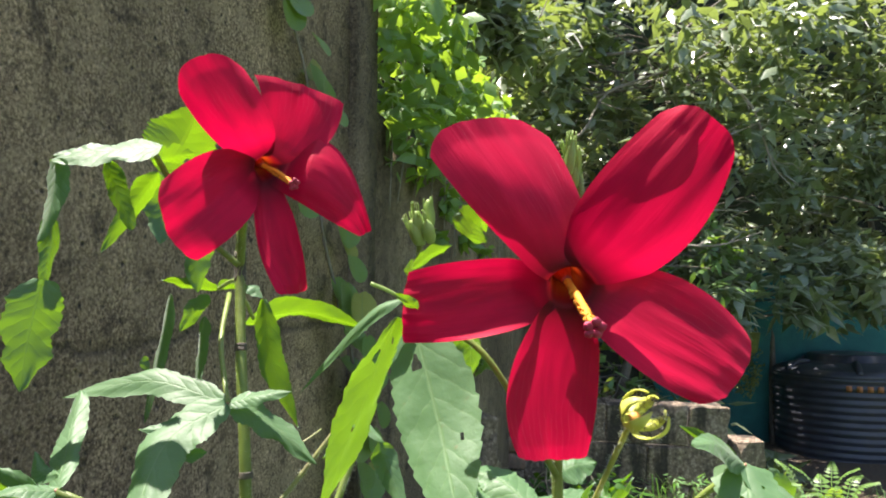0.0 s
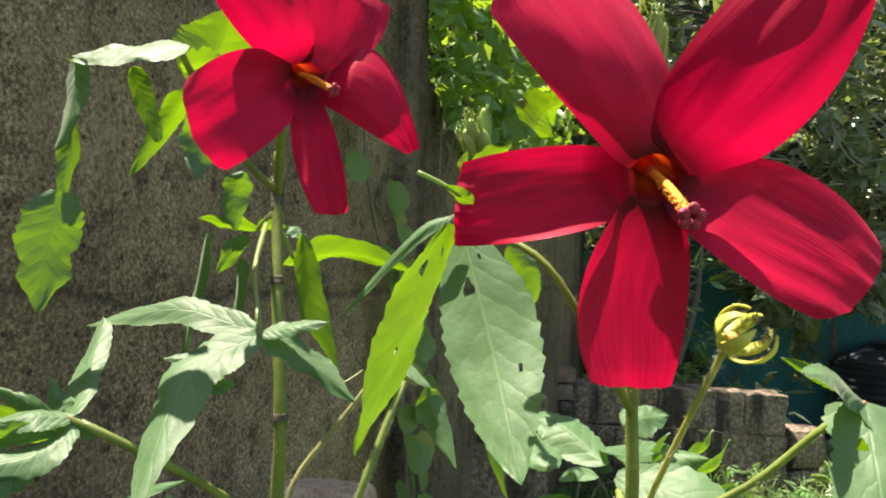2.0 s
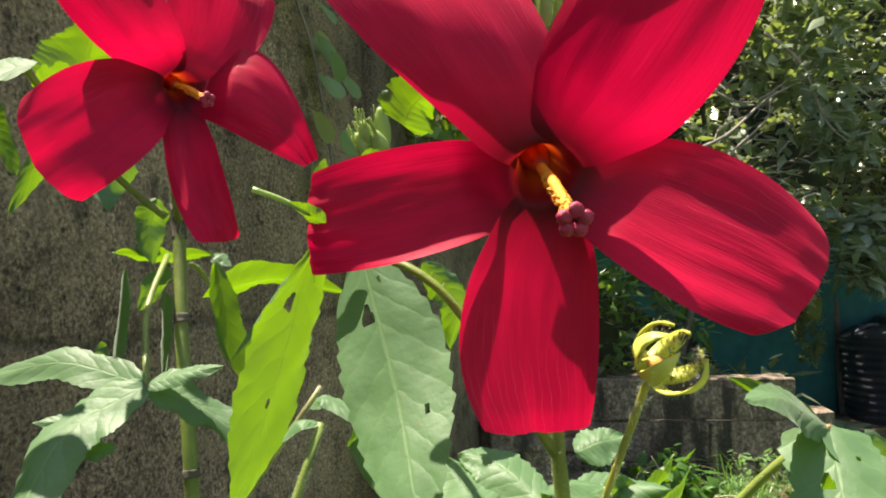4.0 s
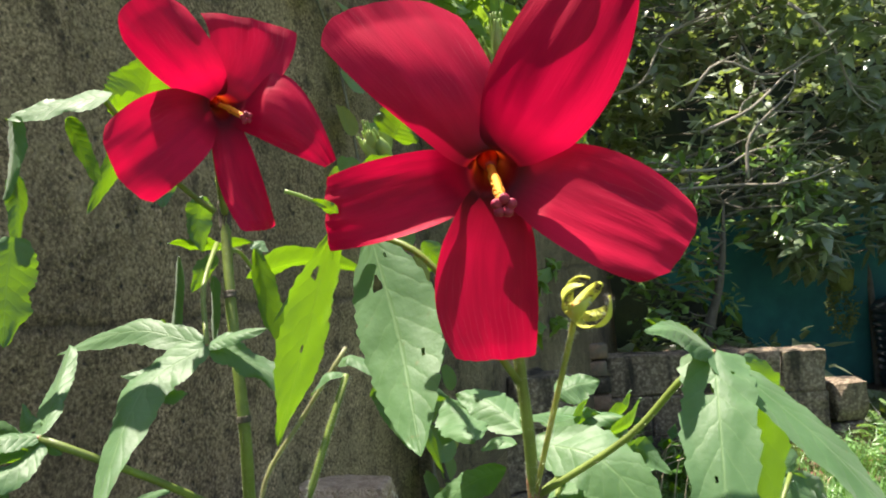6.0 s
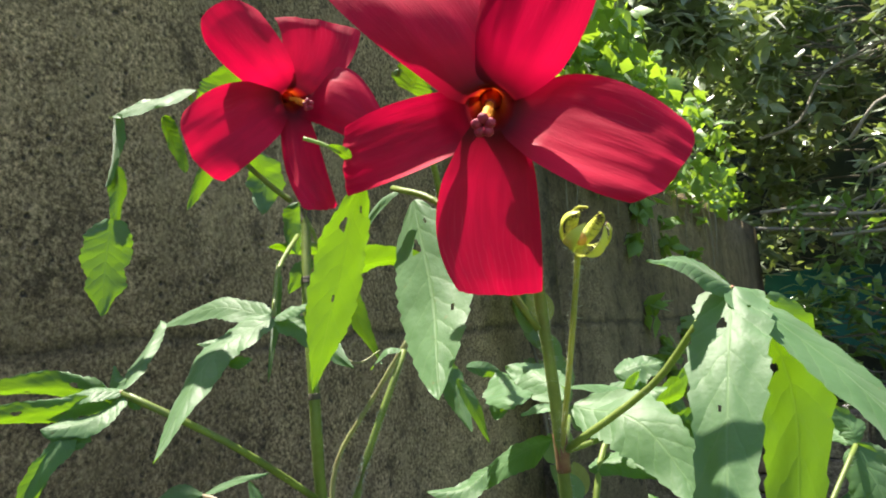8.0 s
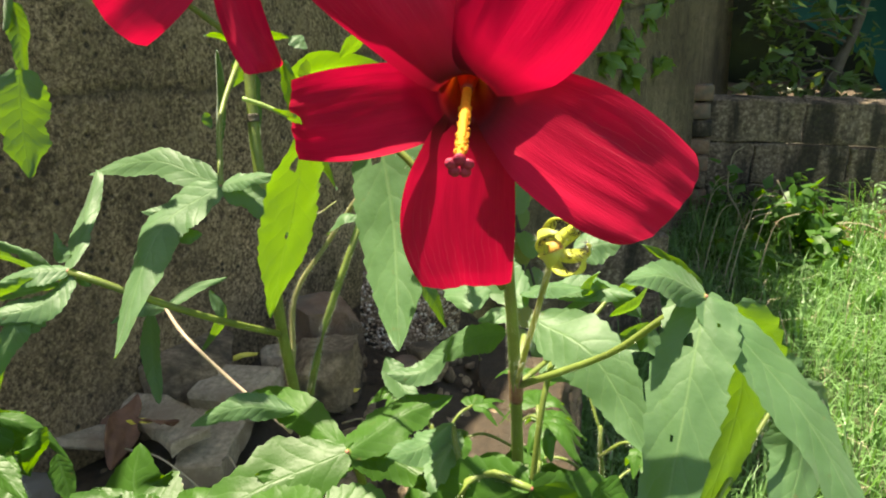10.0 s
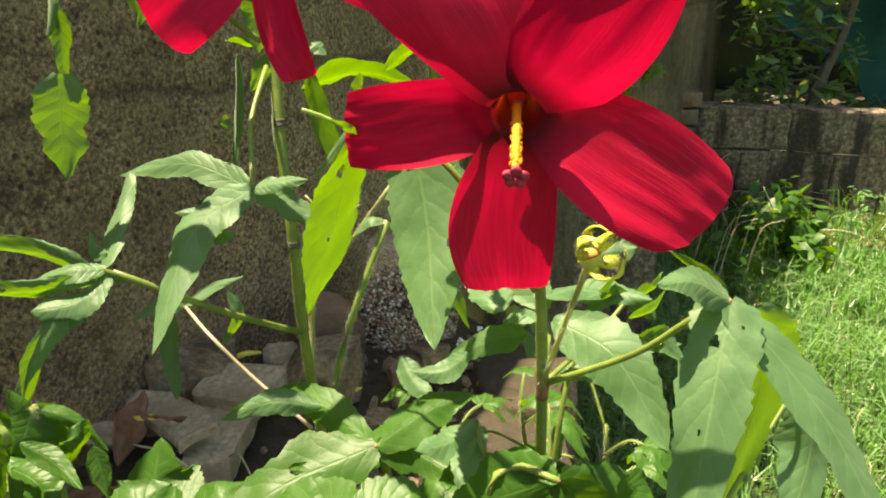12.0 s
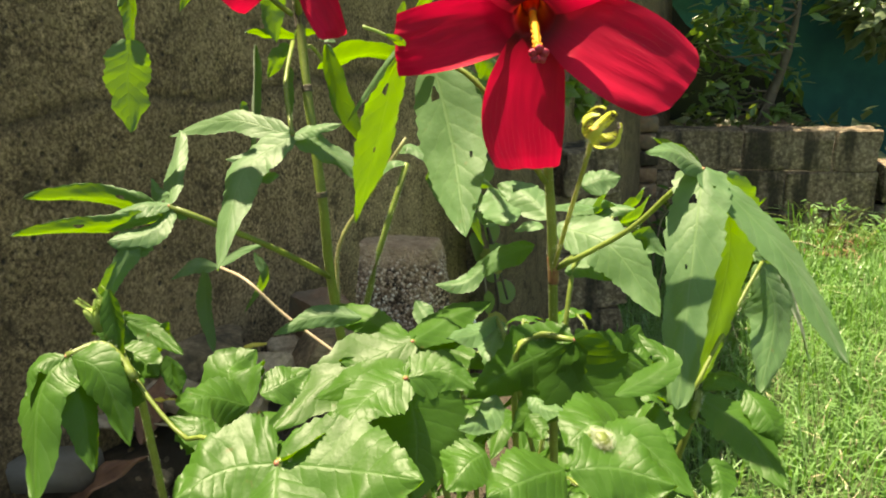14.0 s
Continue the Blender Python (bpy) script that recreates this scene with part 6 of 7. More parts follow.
with_leaf(plant_c, [(0.0490, 0.3030, 0.8990), (0.0680, 0.3453, 0.9014), (0.0830, 0.3690, 0.9130)], 0.0010, STEM, 'small bright young leaf', [
    ((0.0830, 0.3690, 0.9130), (0.0732, 0.3661, 0.9159), (0.0767, 0.3660, 0.9245), 0.0100, 'under', {}),
    ((0.0830, 0.3690, 0.9130), (0.0940, 0.3724, 0.9166), (0.0967, 0.3721, 0.9252), 0.0100, 'under', {}),
    ((0.0830, 0.3690, 0.9130), (0.0893, 0.3721, 0.9082), (0.0959, 0.3755, 0.8987), 0.0120, 'under', {}),
    ((0.0830, 0.3690, 0.9130), (0.0670, 0.3656, 0.9051), (0.0569, 0.3629, 0.9017), 0.0100, 'under', {}),
])
with_leaf(plant_c, None, 0, STEM, [
    ((-0.0039, 0.3674, 0.9310), (0.0026, 0.3802, 0.9290), (0.0102, 0.3886, 0.9238), 0.0080, 'face', {}),
    ((0.0363, 0.3529, 0.8970), (0.0176, 0.3587, 0.8894), (-0.0097, 0.3632, 0.8715), 0.0160, (0, -0.7, 0.6), {}),
    ((0.0060, 0.3741, 0.9047), (0.0089, 0.3740, 0.9120), (0.0117, 0.3739, 0.9192), 0.0090, 'face', {}),
    ((-0.0026, 0.3472, 0.9268), (0.0032, 0.3508, 0.9139), (0.0078, 0.3546, 0.8967), 0.0075, 'under', {}),
])
# leafy shoots low in front
plant_d = thing("mallow_shoot", (0.000, 0.330, 0.600), "leafy mallow shoot with broad lobed leaves below the flowers", "plant", "mallow shoots")
with_leaf(plant_d, [(-0.0100, 0.3300, 0.6800), (-0.0240, 0.3150, 0.8300), (-0.0253, 0.3033, 0.8594)], 0.0018, STEM, 'broad chewed leaf with a red centre', [
    ((-0.0253, 0.3033, 0.8594), (-0.0617, 0.2780, 0.8501), (-0.0883, 0.2480, 0.8330), 0.0280, (-0.1, -0.65, 0.75), {"rag": .2, "root": .35, "fold": .15}),
    ((-0.0253, 0.3033, 0.8594), (-0.0724, 0.3300, 0.8655), (-0.1155, 0.3350, 0.8494), 0.0165, (0.0, -0.5, 0.85), {"root": .2}),
    ((-0.0253, 0.3033, 0.8594), (-0.0085, 0.3300, 0.8634), (0.0120, 0.3450, 0.8667), 0.0210, (0, -0.6, 0.8), {"rag": .15, "root": .3}),
    ((-0.0253, 0.3033, 0.8594), (-0.0061, 0.3120, 0.8504), (0.0177, 0.3000, 0.8454), 0.0170, (0, -0.6, 0.8), {"root": .3}),
    ((-0.0253, 0.3033, 0.8594), (-0.0438, 0.2900, 0.8537), (-0.0604, 0.2850, 0.8556), 0.0180, (0, -0.6, 0.8), {"root": .5, "rag": .2}),
])
with_leaf(plant_d, [(-0.0200, 0.3300, 0.6800), (-0.0260, 0.2900, 0.8200), (-0.0174, 0.2549, 0.8620)], 0.0018, STEM, 'large glossy leaf catching the sun', [
    ((-0.0174, 0.2549, 0.8620), (-0.0118, 0.2460, 0.8380), (-0.0133, 0.2360, 0.8088), 0.0440, (0.05, -0.95, 0.3), {"fold": .35, "root": .3, "wide": .42}),
    ((-0.0174, 0.2549, 0.8620), (-0.0326, 0.2420, 0.8581), (-0.0413, 0.2220, 0.8495), 0.0270, (-0.15, -0.55, 0.8), {"root": .4, "fold": .15}),
    ((-0.0174, 0.2549, 0.8620), (-0.0016, 0.2620, 0.8634), (0.0147, 0.2580, 0.8557), 0.0220, (0.1, -0.6, 0.8), {"root": .4}),
    ((-0.0174, 0.2549, 0.8620), (-0.0411, 0.2620, 0.8585), (-0.0649, 0.2580, 0.8483), 0.0230, (0, -0.6, 0.8), {"root": .4}),
])
with_leaf(plant_d, [(-0.0300, 0.3000, 0.6600), (-0.0188, 0.1500, 0.8726), (-0.0244, 0.1300, 0.8956)], 0.0018, STEM, 'broad pale leaf near the ground with a red centre', [
    ((-0.0244, 0.1300, 0.8956), (-0.0003, 0.1280, 0.8960), (0.0212, 0.1240, 0.8963), 0.0290, (0, -0.6, 0.8), {"root": .5, "fold": .15}),
    ((-0.0244, 0.1300, 0.8956), (-0.0397, 0.1260, 0.8951), (-0.0510, 0.1160, 0.8909), 0.0280, (0, -0.6, 0.8), {"root": .5, "fold": .15}),
    ((-0.0244, 0.1300, 0.8956), (-0.0198, 0.1140, 0.8901), (-0.0164, 0.1000, 0.8851), 0.0320, (0, -0.6, 0.8), {"root": .4}),
    ((-0.0244, 0.1300, 0.8956), (-0.0165, 0.1420, 0.8953), (-0.0078, 0.1480, 0.8887), 0.0160, (0.1, -0.5, -0.85), {"root": .4}),
    ((-0.0244, 0.1300, 0.8956), (-0.0413, 0.1400, 0.8924), (-0.0620, 0.1500, 0.8870), 0.0150, (0, -0.5, 0.85), {"root": .4}),
])
with_leaf(plant_d, [(-0.0600, 0.3000, 0.6600), (-0.0679, 0.2067, 0.8686)], 0.0014, STEM, [
    ((-0.0695, 0.2028, 0.8739), (-0.0822, 0.2137, 0.8834), (-0.0758, 0.2273, 0.8874), 0.0300, (0, -0.8, 0.5), {}),
    ((-0.0653, 0.2051, 0.8779), (-0.0571, 0.2131, 0.8799), (-0.0489, 0.2211, 0.8818), 0.0180, (0, -0.7, 0.7), {}),
    ((-0.0695, 0.2028, 0.8739), (-0.0804, 0.1923, 0.8828), (-0.0880, 0.1805, 0.8855), 0.0220, (0, -0.6, 0.8), {}),
    ((-0.1021, 0.2071, 0.8779), (-0.1033, 0.2090, 0.8845), (-0.1050, 0.2104, 0.8900), 0.0060, 'face', {}),
])
with_leaf(plant_d, [(0.0300, 0.3100, 0.6600), (0.0300, 0.2800, 0.8450), (0.0400, 0.2820, 0.8720), (0.0591, 0.2741, 0.8744)], 0.0014, STEM, 'dark shaded leaf with wide hanging lobes', [
    ((0.0591, 0.2741, 0.8744), (0.0680, 0.2720, 0.8503), (0.0970, 0.2640, 0.8267), 0.0370, (0.15, -0.96, 0.22), {"root": .4, "fold": .2, "rag": .1}),
    ((0.0591, 0.2741, 0.8744), (0.0336, 0.2760, 0.8606), (0.0077, 0.2720, 0.8438), 0.0270, (-0.15, -0.92, 0.35), {"root": .4, "rag": .1}),
    ((0.0591, 0.2741, 0.8744), (0.0456, 0.2720, 0.8452), (0.0292, 0.2680, 0.8286), 0.0250, (-0.1, -0.96, 0.25), {"root": .4}),
    ((0.0591, 0.2741, 0.8744), (0.0855, 0.2880, 0.8577), (0.1184, 0.2900, 0.8332), 0.0200, (0.1, -0.75, 0.65), {"root": .4}),
    ((0.0591, 0.2741, 0.8744), (0.0385, 0.2880, 0.8722), (0.0224, 0.2880, 0.8562), 0.0105, (0, -0.5, 0.85), {"root": .3}),
])
with_leaf(plant_d, None, 0, STEM, 'bright sunlit leaf low in the bed', [
    ((0.0790, 0.2000, 0.8708), (0.0679, 0.1900, 0.8790), (0.0581, 0.1800, 0.8757), 0.0300, (-0.2, -0.5, 0.85), {"root": .4, "fold": .15}),
    ((0.0790, 0.2000, 0.8708), (0.0871, 0.1950, 0.8747), (0.0957, 0.1900, 0.8720), 0.0200, (-0.2, -0.5, 0.85), {"root": .4}),
    ((0.0823, 0.2750, 0.8779), (0.0886, 0.2750, 0.8725), (0.0923, 0.2700, 0.8668), 0.0125, (0.4, -0.85, 0.3), {"root": .3, "teeth": .4}),
    ((0.0401, 0.2400, 0.8536), (0.0438, 0.2350, 0.8502), (0.0468, 0.2300, 0.8478), 0.0105, (-0.1, -0.8, 0.6), {"root": .3}),
])
stalk(plant_d, 'stem', [(0.0400, 0.3000, 0.6400), (0.0691, 0.1729, 0.8651), (0.0673, 0.1658, 0.8893)], 0.0030, 0.0020, STEM)
with_leaf(plant_d, None, 0, STEM, [
    ((0.0587, 0.1502, 0.8855), (0.0478, 0.1383, 0.8888), (0.0372, 0.1305, 0.8877), 0.0260, (0, -0.6, 0.8), {}),
    ((0.0604, 0.1505, 0.8854), (0.0755, 0.1533, 0.8845), (0.0917, 0.1504, 0.8815), 0.0260, (0, -0.6, 0.8), {}),
    ((0.0319, 0.1692, 0.8783), (0.0270, 0.1627, 0.8778), (0.0206, 0.1545, 0.8723), 0.0220, (0, -0.6, 0.8), {}),
    ((0.0752, 0.1918, 0.8891), (0.0938, 0.2079, 0.8950), (0.0845, 0.2185, 0.9015), 0.0120, 'up', {}),
    ((0.0708, 0.1679, 0.8832), (0.0816, 0.1704, 0.8843), (0.0980, 0.1595, 0.8718), 0.0200, (0, -0.6, 0.8), {}),
])
with_leaf(plant_d, [(0.0700, 0.3000, 0.6600), (0.1034, 0.2287, 0.8508), (0.1098, 0.2354, 0.8690)], 0.0014, STEM, [
    ((0.1091, 0.2349, 0.8679), (0.1260, 0.2251, 0.8590), (0.1381, 0.2073, 0.8440), 0.0200, (0.2, -0.6, 0.75), {}),
    ((0.1114, 0.2360, 0.8700), (0.1233, 0.2491, 0.8702), (0.1325, 0.2492, 0.8640), 0.0120, 'up', {}),
    ((0.1080, 0.2347, 0.8680), (0.1011, 0.2218, 0.8647), (0.0967, 0.2088, 0.8599), 0.0100, (0.2, -0.6, 0.75), {}),
    ((0.1282, 0.2391, 0.8690), (0.1357, 0.2279, 0.8615), (0.1378, 0.2255, 0.8519), 0.0150, (0.2, -0.6, 0.75), {}),
    ((0.1117, 0.2104, 0.8548), (0.1135, 0.2039, 0.8495), (0.1136, 0.1971, 0.8445), 0.0140, (0.2, -0.6, 0.75), {}),
])
# shoot nearest the wall
plant_e = thing("mallow_shoot", (-0.180, 0.300, 0.600), "leafy mallow shoot with drooping leaves by the rubble", "plant", "mallow shoots")
stalk(plant_e, 'stem', [(-0.1000, 0.2900, 0.6200), (-0.0599, 0.1717, 0.8602), (-0.0877, 0.1803, 0.8727), (-0.1106, 0.1915, 0.8904), (-0.1307, 0.2120, 0.9020)], 0.0010, 0.0008, STEM, hairy=False)
with_leaf(plant_e, [(-0.1076, 0.1874, 0.8925), (-0.1226, 0.1930, 0.9040), (-0.1340, 0.1850, 0.9025)], 0.0015, STEM, 'drooping soft leaf in front of the rubble', [
    ((-0.1340, 0.1850, 0.9025), (-0.1372, 0.1708, 0.8927), (-0.1295, 0.1468, 0.8598), 0.0260, (-0.1, -0.75, 0.6), {}),
    ((-0.1340, 0.1850, 0.9025), (-0.1249, 0.1765, 0.8854), (-0.1175, 0.1664, 0.8639), 0.0160, 'under', {}),
    ((-0.1340, 0.1850, 0.9025), (-0.1429, 0.1774, 0.9011), (-0.1424, 0.1695, 0.8920), 0.0100, (-0.3, -0.7, 0.5), {}),
    ((-0.1340, 0.1850, 0.9025), (-0.1174, 0.1815, 0.8974), (-0.1069, 0.1755, 0.8697), 0.0180, (0.3, -0.7, 0.6), {}),
])
with_leaf(plant_e, None, 0, STEM, [
    ((-0.1314, 0.2173, 0.9024), (-0.1253, 0.2066, 0.8980), (-0.1189, 0.1979, 0.8819), 0.0150, 'under', {}),
    ((-0.1290, 0.2181, 0.9035), (-0.1183, 0.2187, 0.8981), (-0.1025, 0.2144, 0.8904), 0.0085, (0, -0.6, 0.8), {}),
    ((-0.1314, 0.2173, 0.9024), (-0.1397, 0.2182, 0.9111), (-0.1368, 0.2058, 0.9032), 0.0120, (-0.3, -0.8, 0.3), {}),
    ((-0.1258, 0.1978, 0.9043), (-0.1247, 0.1954, 0.8955), (-0.1130, 0.1857, 0.8907), 0.0100, 'face', {}),
])
with_leaf(plant_e, None, 0, STEM, [
    ((-0.1241, 0.2037, 0.9235), (-0.1213, 0.1992, 0.9063), (-0.1202, 0.1963, 0.8882), 0.0100, (0.9, -0.4, -0.1), {}),
    ((-0.1374, 0.1871, 0.8942), (-0.1312, 0.1841, 0.8761), (-0.1291, 0.1823, 0.8538), 0.0135, (0.9, -0.4, -0.1), {}),
    ((-0.1412, 0.2537, 0.8858), (-0.1380, 0.2539, 0.8809), (-0.1423, 0.2510, 0.8696), 0.0130, (0.9, -0.4, -0.2), {}),
])
bud_cluster(plant_e, (-0.1306, 0.2137, 0.9078), (-0.1000, -0.3000, 1.0000))
with_leaf(plant_e, None, 0, STEM, [
    ((-0.1395, 0.2437, 0.8839), (-0.1405, 0.2324, 0.8836), (-0.1450, 0.2204, 0.8838), 0.0220, 'up', {}),
    ((-0.1411, 0.2228, 0.8877), (-0.1288, 0.2200, 0.8865), (-0.1166, 0.2152, 0.8796), 0.0200, (0, -0.6, 0.8), {}),
])
with_leaf(plant_e, [(-0.1500, 0.3300, 0.6400), (-0.1550, 0.3350, 0.7000), (-0.1582, 0.3400, 0.7734)], 0.0013, STEM, 'pale chewed leaf low before the slabs', [
    ((-0.1582, 0.3400, 0.7734), (-0.1827, 0.3500, 0.7819), (-0.1863, 0.3650, 0.8029), 0.0400, (-0.15, -0.42, 0.9), {"root": .5, "fold": .15, "rag": .15, "wide": .5}),
    ((-0.1582, 0.3400, 0.7734), (-0.1415, 0.3450, 0.7840), (-0.1279, 0.3600, 0.7847), 0.0200, (-0.1, -0.42, 0.9), {"root": .4, "fold": .2}),
    ((-0.1582, 0.3400, 0.7734), (-0.1759, 0.3350, 0.7804), (-0.2022, 0.3400, 0.7883), 0.0220, (-0.1, -0.42, 0.9), {"root": .4, "fold": .2}),
])
stalk(plant_e, 'stem', [(-0.1750, 0.2900, 0.6200), (-0.1610, 0.2620, 0.8390), (-0.1608, 0.2600, 0.8702), (-0.1617, 0.2580, 0.8911)], 0.0022, 0.0014, STEM)
with_leaf(plant_e, [(-0.1616, 0.2600, 0.8787), (-0.1617, 0.2580, 0.8911)], 0.0010, STEM, 'young backlit leaf on the shoot by the wall', [
    ((-0.1617, 0.2580, 0.8911), (-0.1588, 0.2620, 0.8735), (-0.1584, 0.2660, 0.8553), 0.0150, (0.75, -0.55, -0.2), {"fold": .2, "root": .3}),
    ((-0.1617, 0.2580, 0.8911), (-0.1477, 0.2620, 0.8842), (-0.1341, 0.2646, 0.8684), 0.0085, (-0.1, -0.6, 0.8), {"fold": .7}),
    ((-0.1617, 0.2580, 0.8911), (-0.1632, 0.2500, 0.8794), (-0.1688, 0.2450, 0.8764), 0.0180, (0.6, -0.7, 0.1), {"fold": .2, "root": .3}),
    ((-0.1617, 0.2580, 0.8911), (-0.1658, 0.2700, 0.8849), (-0.1677, 0.2800, 0.8779), 0.0120, 'up', {"root": .3}),
])
with_leaf(plant_e, None, 0, STEM, [
    ((-0.1586, 0.2580, 0.8603), (-0.1586, 0.2450, 0.8723), (-0.1632, 0.2350, 0.8677), 0.0240, (0.1, -0.6, 0.8), {"root": .4, "fold": .15}),
    ((-0.1569, 0.2580, 0.8487), (-0.1603, 0.2450, 0.8602), (-0.1694, 0.2400, 0.8517), 0.0190, (0.1, -0.6, 0.8), {"root": .4, "fold": .15}),
    ((-0.1627, 0.2620, 0.8657), (-0.1707, 0.2600, 0.8833), (-0.1766, 0.2620, 0.8954), 0.0120, (0.2, -0.8, 0.4), {"root": .3}),
    ((-0.1514, 0.2750, 0.8615), (-0.1472, 0.2720, 0.8520), (-0.1419, 0.2680, 0.8389), 0.0110, (0.8, -0.5, -0.1), {}),
])
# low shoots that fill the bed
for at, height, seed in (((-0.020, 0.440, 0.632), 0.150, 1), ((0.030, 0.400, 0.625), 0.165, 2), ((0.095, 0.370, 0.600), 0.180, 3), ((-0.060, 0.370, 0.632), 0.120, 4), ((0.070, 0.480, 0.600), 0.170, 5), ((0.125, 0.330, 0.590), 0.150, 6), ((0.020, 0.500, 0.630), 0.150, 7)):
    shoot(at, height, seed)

# ---- grass and small growth ----
def blades(name, n, area, height, mat, label, seed, width=0.0028, keep=None):
    """Single bent blades, each of two quads and a tip."""
    r = np.random.RandomState(seed)
    x = r.uniform(area[0], area[1], n)
    y = r.uniform(area[2], area[3], n)
    if keep:
        ok = keep(x, y)
        x, y = x[ok], y[ok]
        n = len(x)
    tuft = np.array([max(0.25, 0.72 + 0.8 * noise.noise(Vector((a * 4.0, b * 4.0, seed))) + 0.8 * noise.noise(Vector((a * 15.0, b * 15.0, seed + 3)))) for a, b in zip(x, y)])
    h = height * r.uniform(0.35, 1.35, n) * tuft
    ang = r.uniform(0, 2 * np.pi, n)
    lean = r.uniform(0.2, 1.25, n)
    dx, dy = np.cos(ang), np.sin(ang)
    sx, sy = -dy * width * r.uniform(0.6, 1.3, n), dx * width * r.uniform(0.6, 1.3, n)
    base = np.zeros(n) - 0.01
    v = np.empty((n, 5, 3))
    for k, (f, out, ww) in enumerate(((0, 0, 1), (0, 0, -1), (0.62, 0.30, 0.8), (0.62, 0.30, -0.8), (0.86, 1.0, 0))):
        v[:, k, 0] = x + dx * lean * h * out * 0.8 + sx * ww
        v[:, k, 1] = y + dy * lean * h * out * 0.8 + sy * ww
        v[:, k, 2] = base + h * f * (1 - 0.28 * lean * out)
    i = np.arange(n) * 5
    faces = [(int(a), int(a + 1), int(a + 3), int(a + 2)) for a in i] + [(int(a + 2), int(a + 3), int(a + 4)) for a in i]
    me = bpy.data.meshes.new(name)
    me.from_pydata(v.reshape(-1, 3).tolist(), [], faces)
    me.uv_layers.new(name="blade")
    me.materials.append(mat)
    return tagged(new(name, me), label, "grass", kind="stuff")


def off_bed(x, y):
    return (x > 0.30 - 0.30 * np.maximum(0, y - 0.3)) | ((y > 1.08) & (x > -0.41 + 0.247 * (y - 0.53) + 0.03))


def thinning(x, y):
    """Dense near the bed, thinner towards the lawn's far parts."""
    r = np.random.RandomState(2)
    far = np.maximum(0.0, np.maximum(x - 1.9, 1.1 - y) / 1.2)
    return off_bed(x, y) & (r.uniform(0, 1, len(x)) > far)


blades("grass", 56000, (-0.35, 3.1, -0.1, 3.46), 0.115, GRASS, "lush bright green lawn grass in full sun", 3, 0.0031, thinning)
blades("long_grass", 11000, (-0.2, 2.6, 0.4, 3.40), 0.19, GRASS, "longer arching blades straying through the lawn", 6, 0.0022, off_bed)
blades("tall_grass", 900, (0.3, 1.6, 3.05, 3.48), 0.22, GRASS, "taller grass along the foot of the block wall", 8, 0.0030)
blades("dry_grass", 1200, (0.0, 2.4, 0.6, 3.48), 0.15, STRAW, "dry straw-coloured stalks standing in the grass", 9, 0.0016, off_bed)
blades("shaded_grass", 2600, (-0.20, 0.35, 1.0, 2.3), 0.16, GRASS, "long fine grass in the shade beside the bed", 12, 0.0016, off_bed)

# weeds along the walls
rng = random.Random(77)
weeds = thing("weeds", (0.35, 3.2, 0.0), "leafy green weeds at the corner of the walls", "weeds")
bm = bmesh.new()
leaf_cloud(bm, [(rng.uniform(0.40, 0.80), rng.uniform(2.6, 3.35), rng.uniform(0.04, 0.24), 0.09) for _ in range(20)], 440, 0.070, rng, 1.7)
tagged(part("foliage", bm, LEAF_YOUNG, weeds), kind="stuff")
bm = bmesh.new()
for k in range(8):
    x, y = rng.uniform(0.1, 0.5), rng.uniform(2.5, 3.3)
    tube(bm, [(x, y, -0.01), (x + 0.02, y, 0.12), (x + 0.05, y - 0.02, 0.26), (x + 0.11, y - 0.05, 0.30)], 0.003, 0.0012, 5)
part("stalks", bm, STRAW, weeds)
fern = thing("fern", (1.62, 3.5, 0.0), "pale green fern growing beside the low wall", "fern")
bm = bmesh.new()
for k in range(16):
    a = rng.uniform(0, 6.28)
    o = Vector((1.62 + rng.uniform(-0.1, 0.25), 3.5 + rng.uniform(-0.1, 0.1), 0.0))
    tip = o + Vector((math.cos(a) * 0.17, math.sin(a) * 0.14, rng.uniform(0.10, 0.24)))
    line = tube(bm, [o, o.lerp(tip, 0.5) + Vector((0, 0, 0.06)), tip], 0.003, 0.001, 5, 14)
    for i in range(2, 14):
        d = (line[i + 1] - line[i]).normalized() if i < 14 else Vector((0, 0, 1))
        s = d.cross(Vector((0, 0, 1))).normalized()
        for sg in (-1, 1):
            L = 0.06 * (1 - i / 16)
            p = line[i]
            bm.faces.new([bm.verts.new(c) for c in (p, p + s * sg * L * 0.5 + d * 0.012, p + s * sg * L + d * 0.016 - Vector((0, 0, 0.01)), p + s * sg * L * 0.5 - d * 0.004)])
part("fronds", bm, LEAF_VINE, fern)

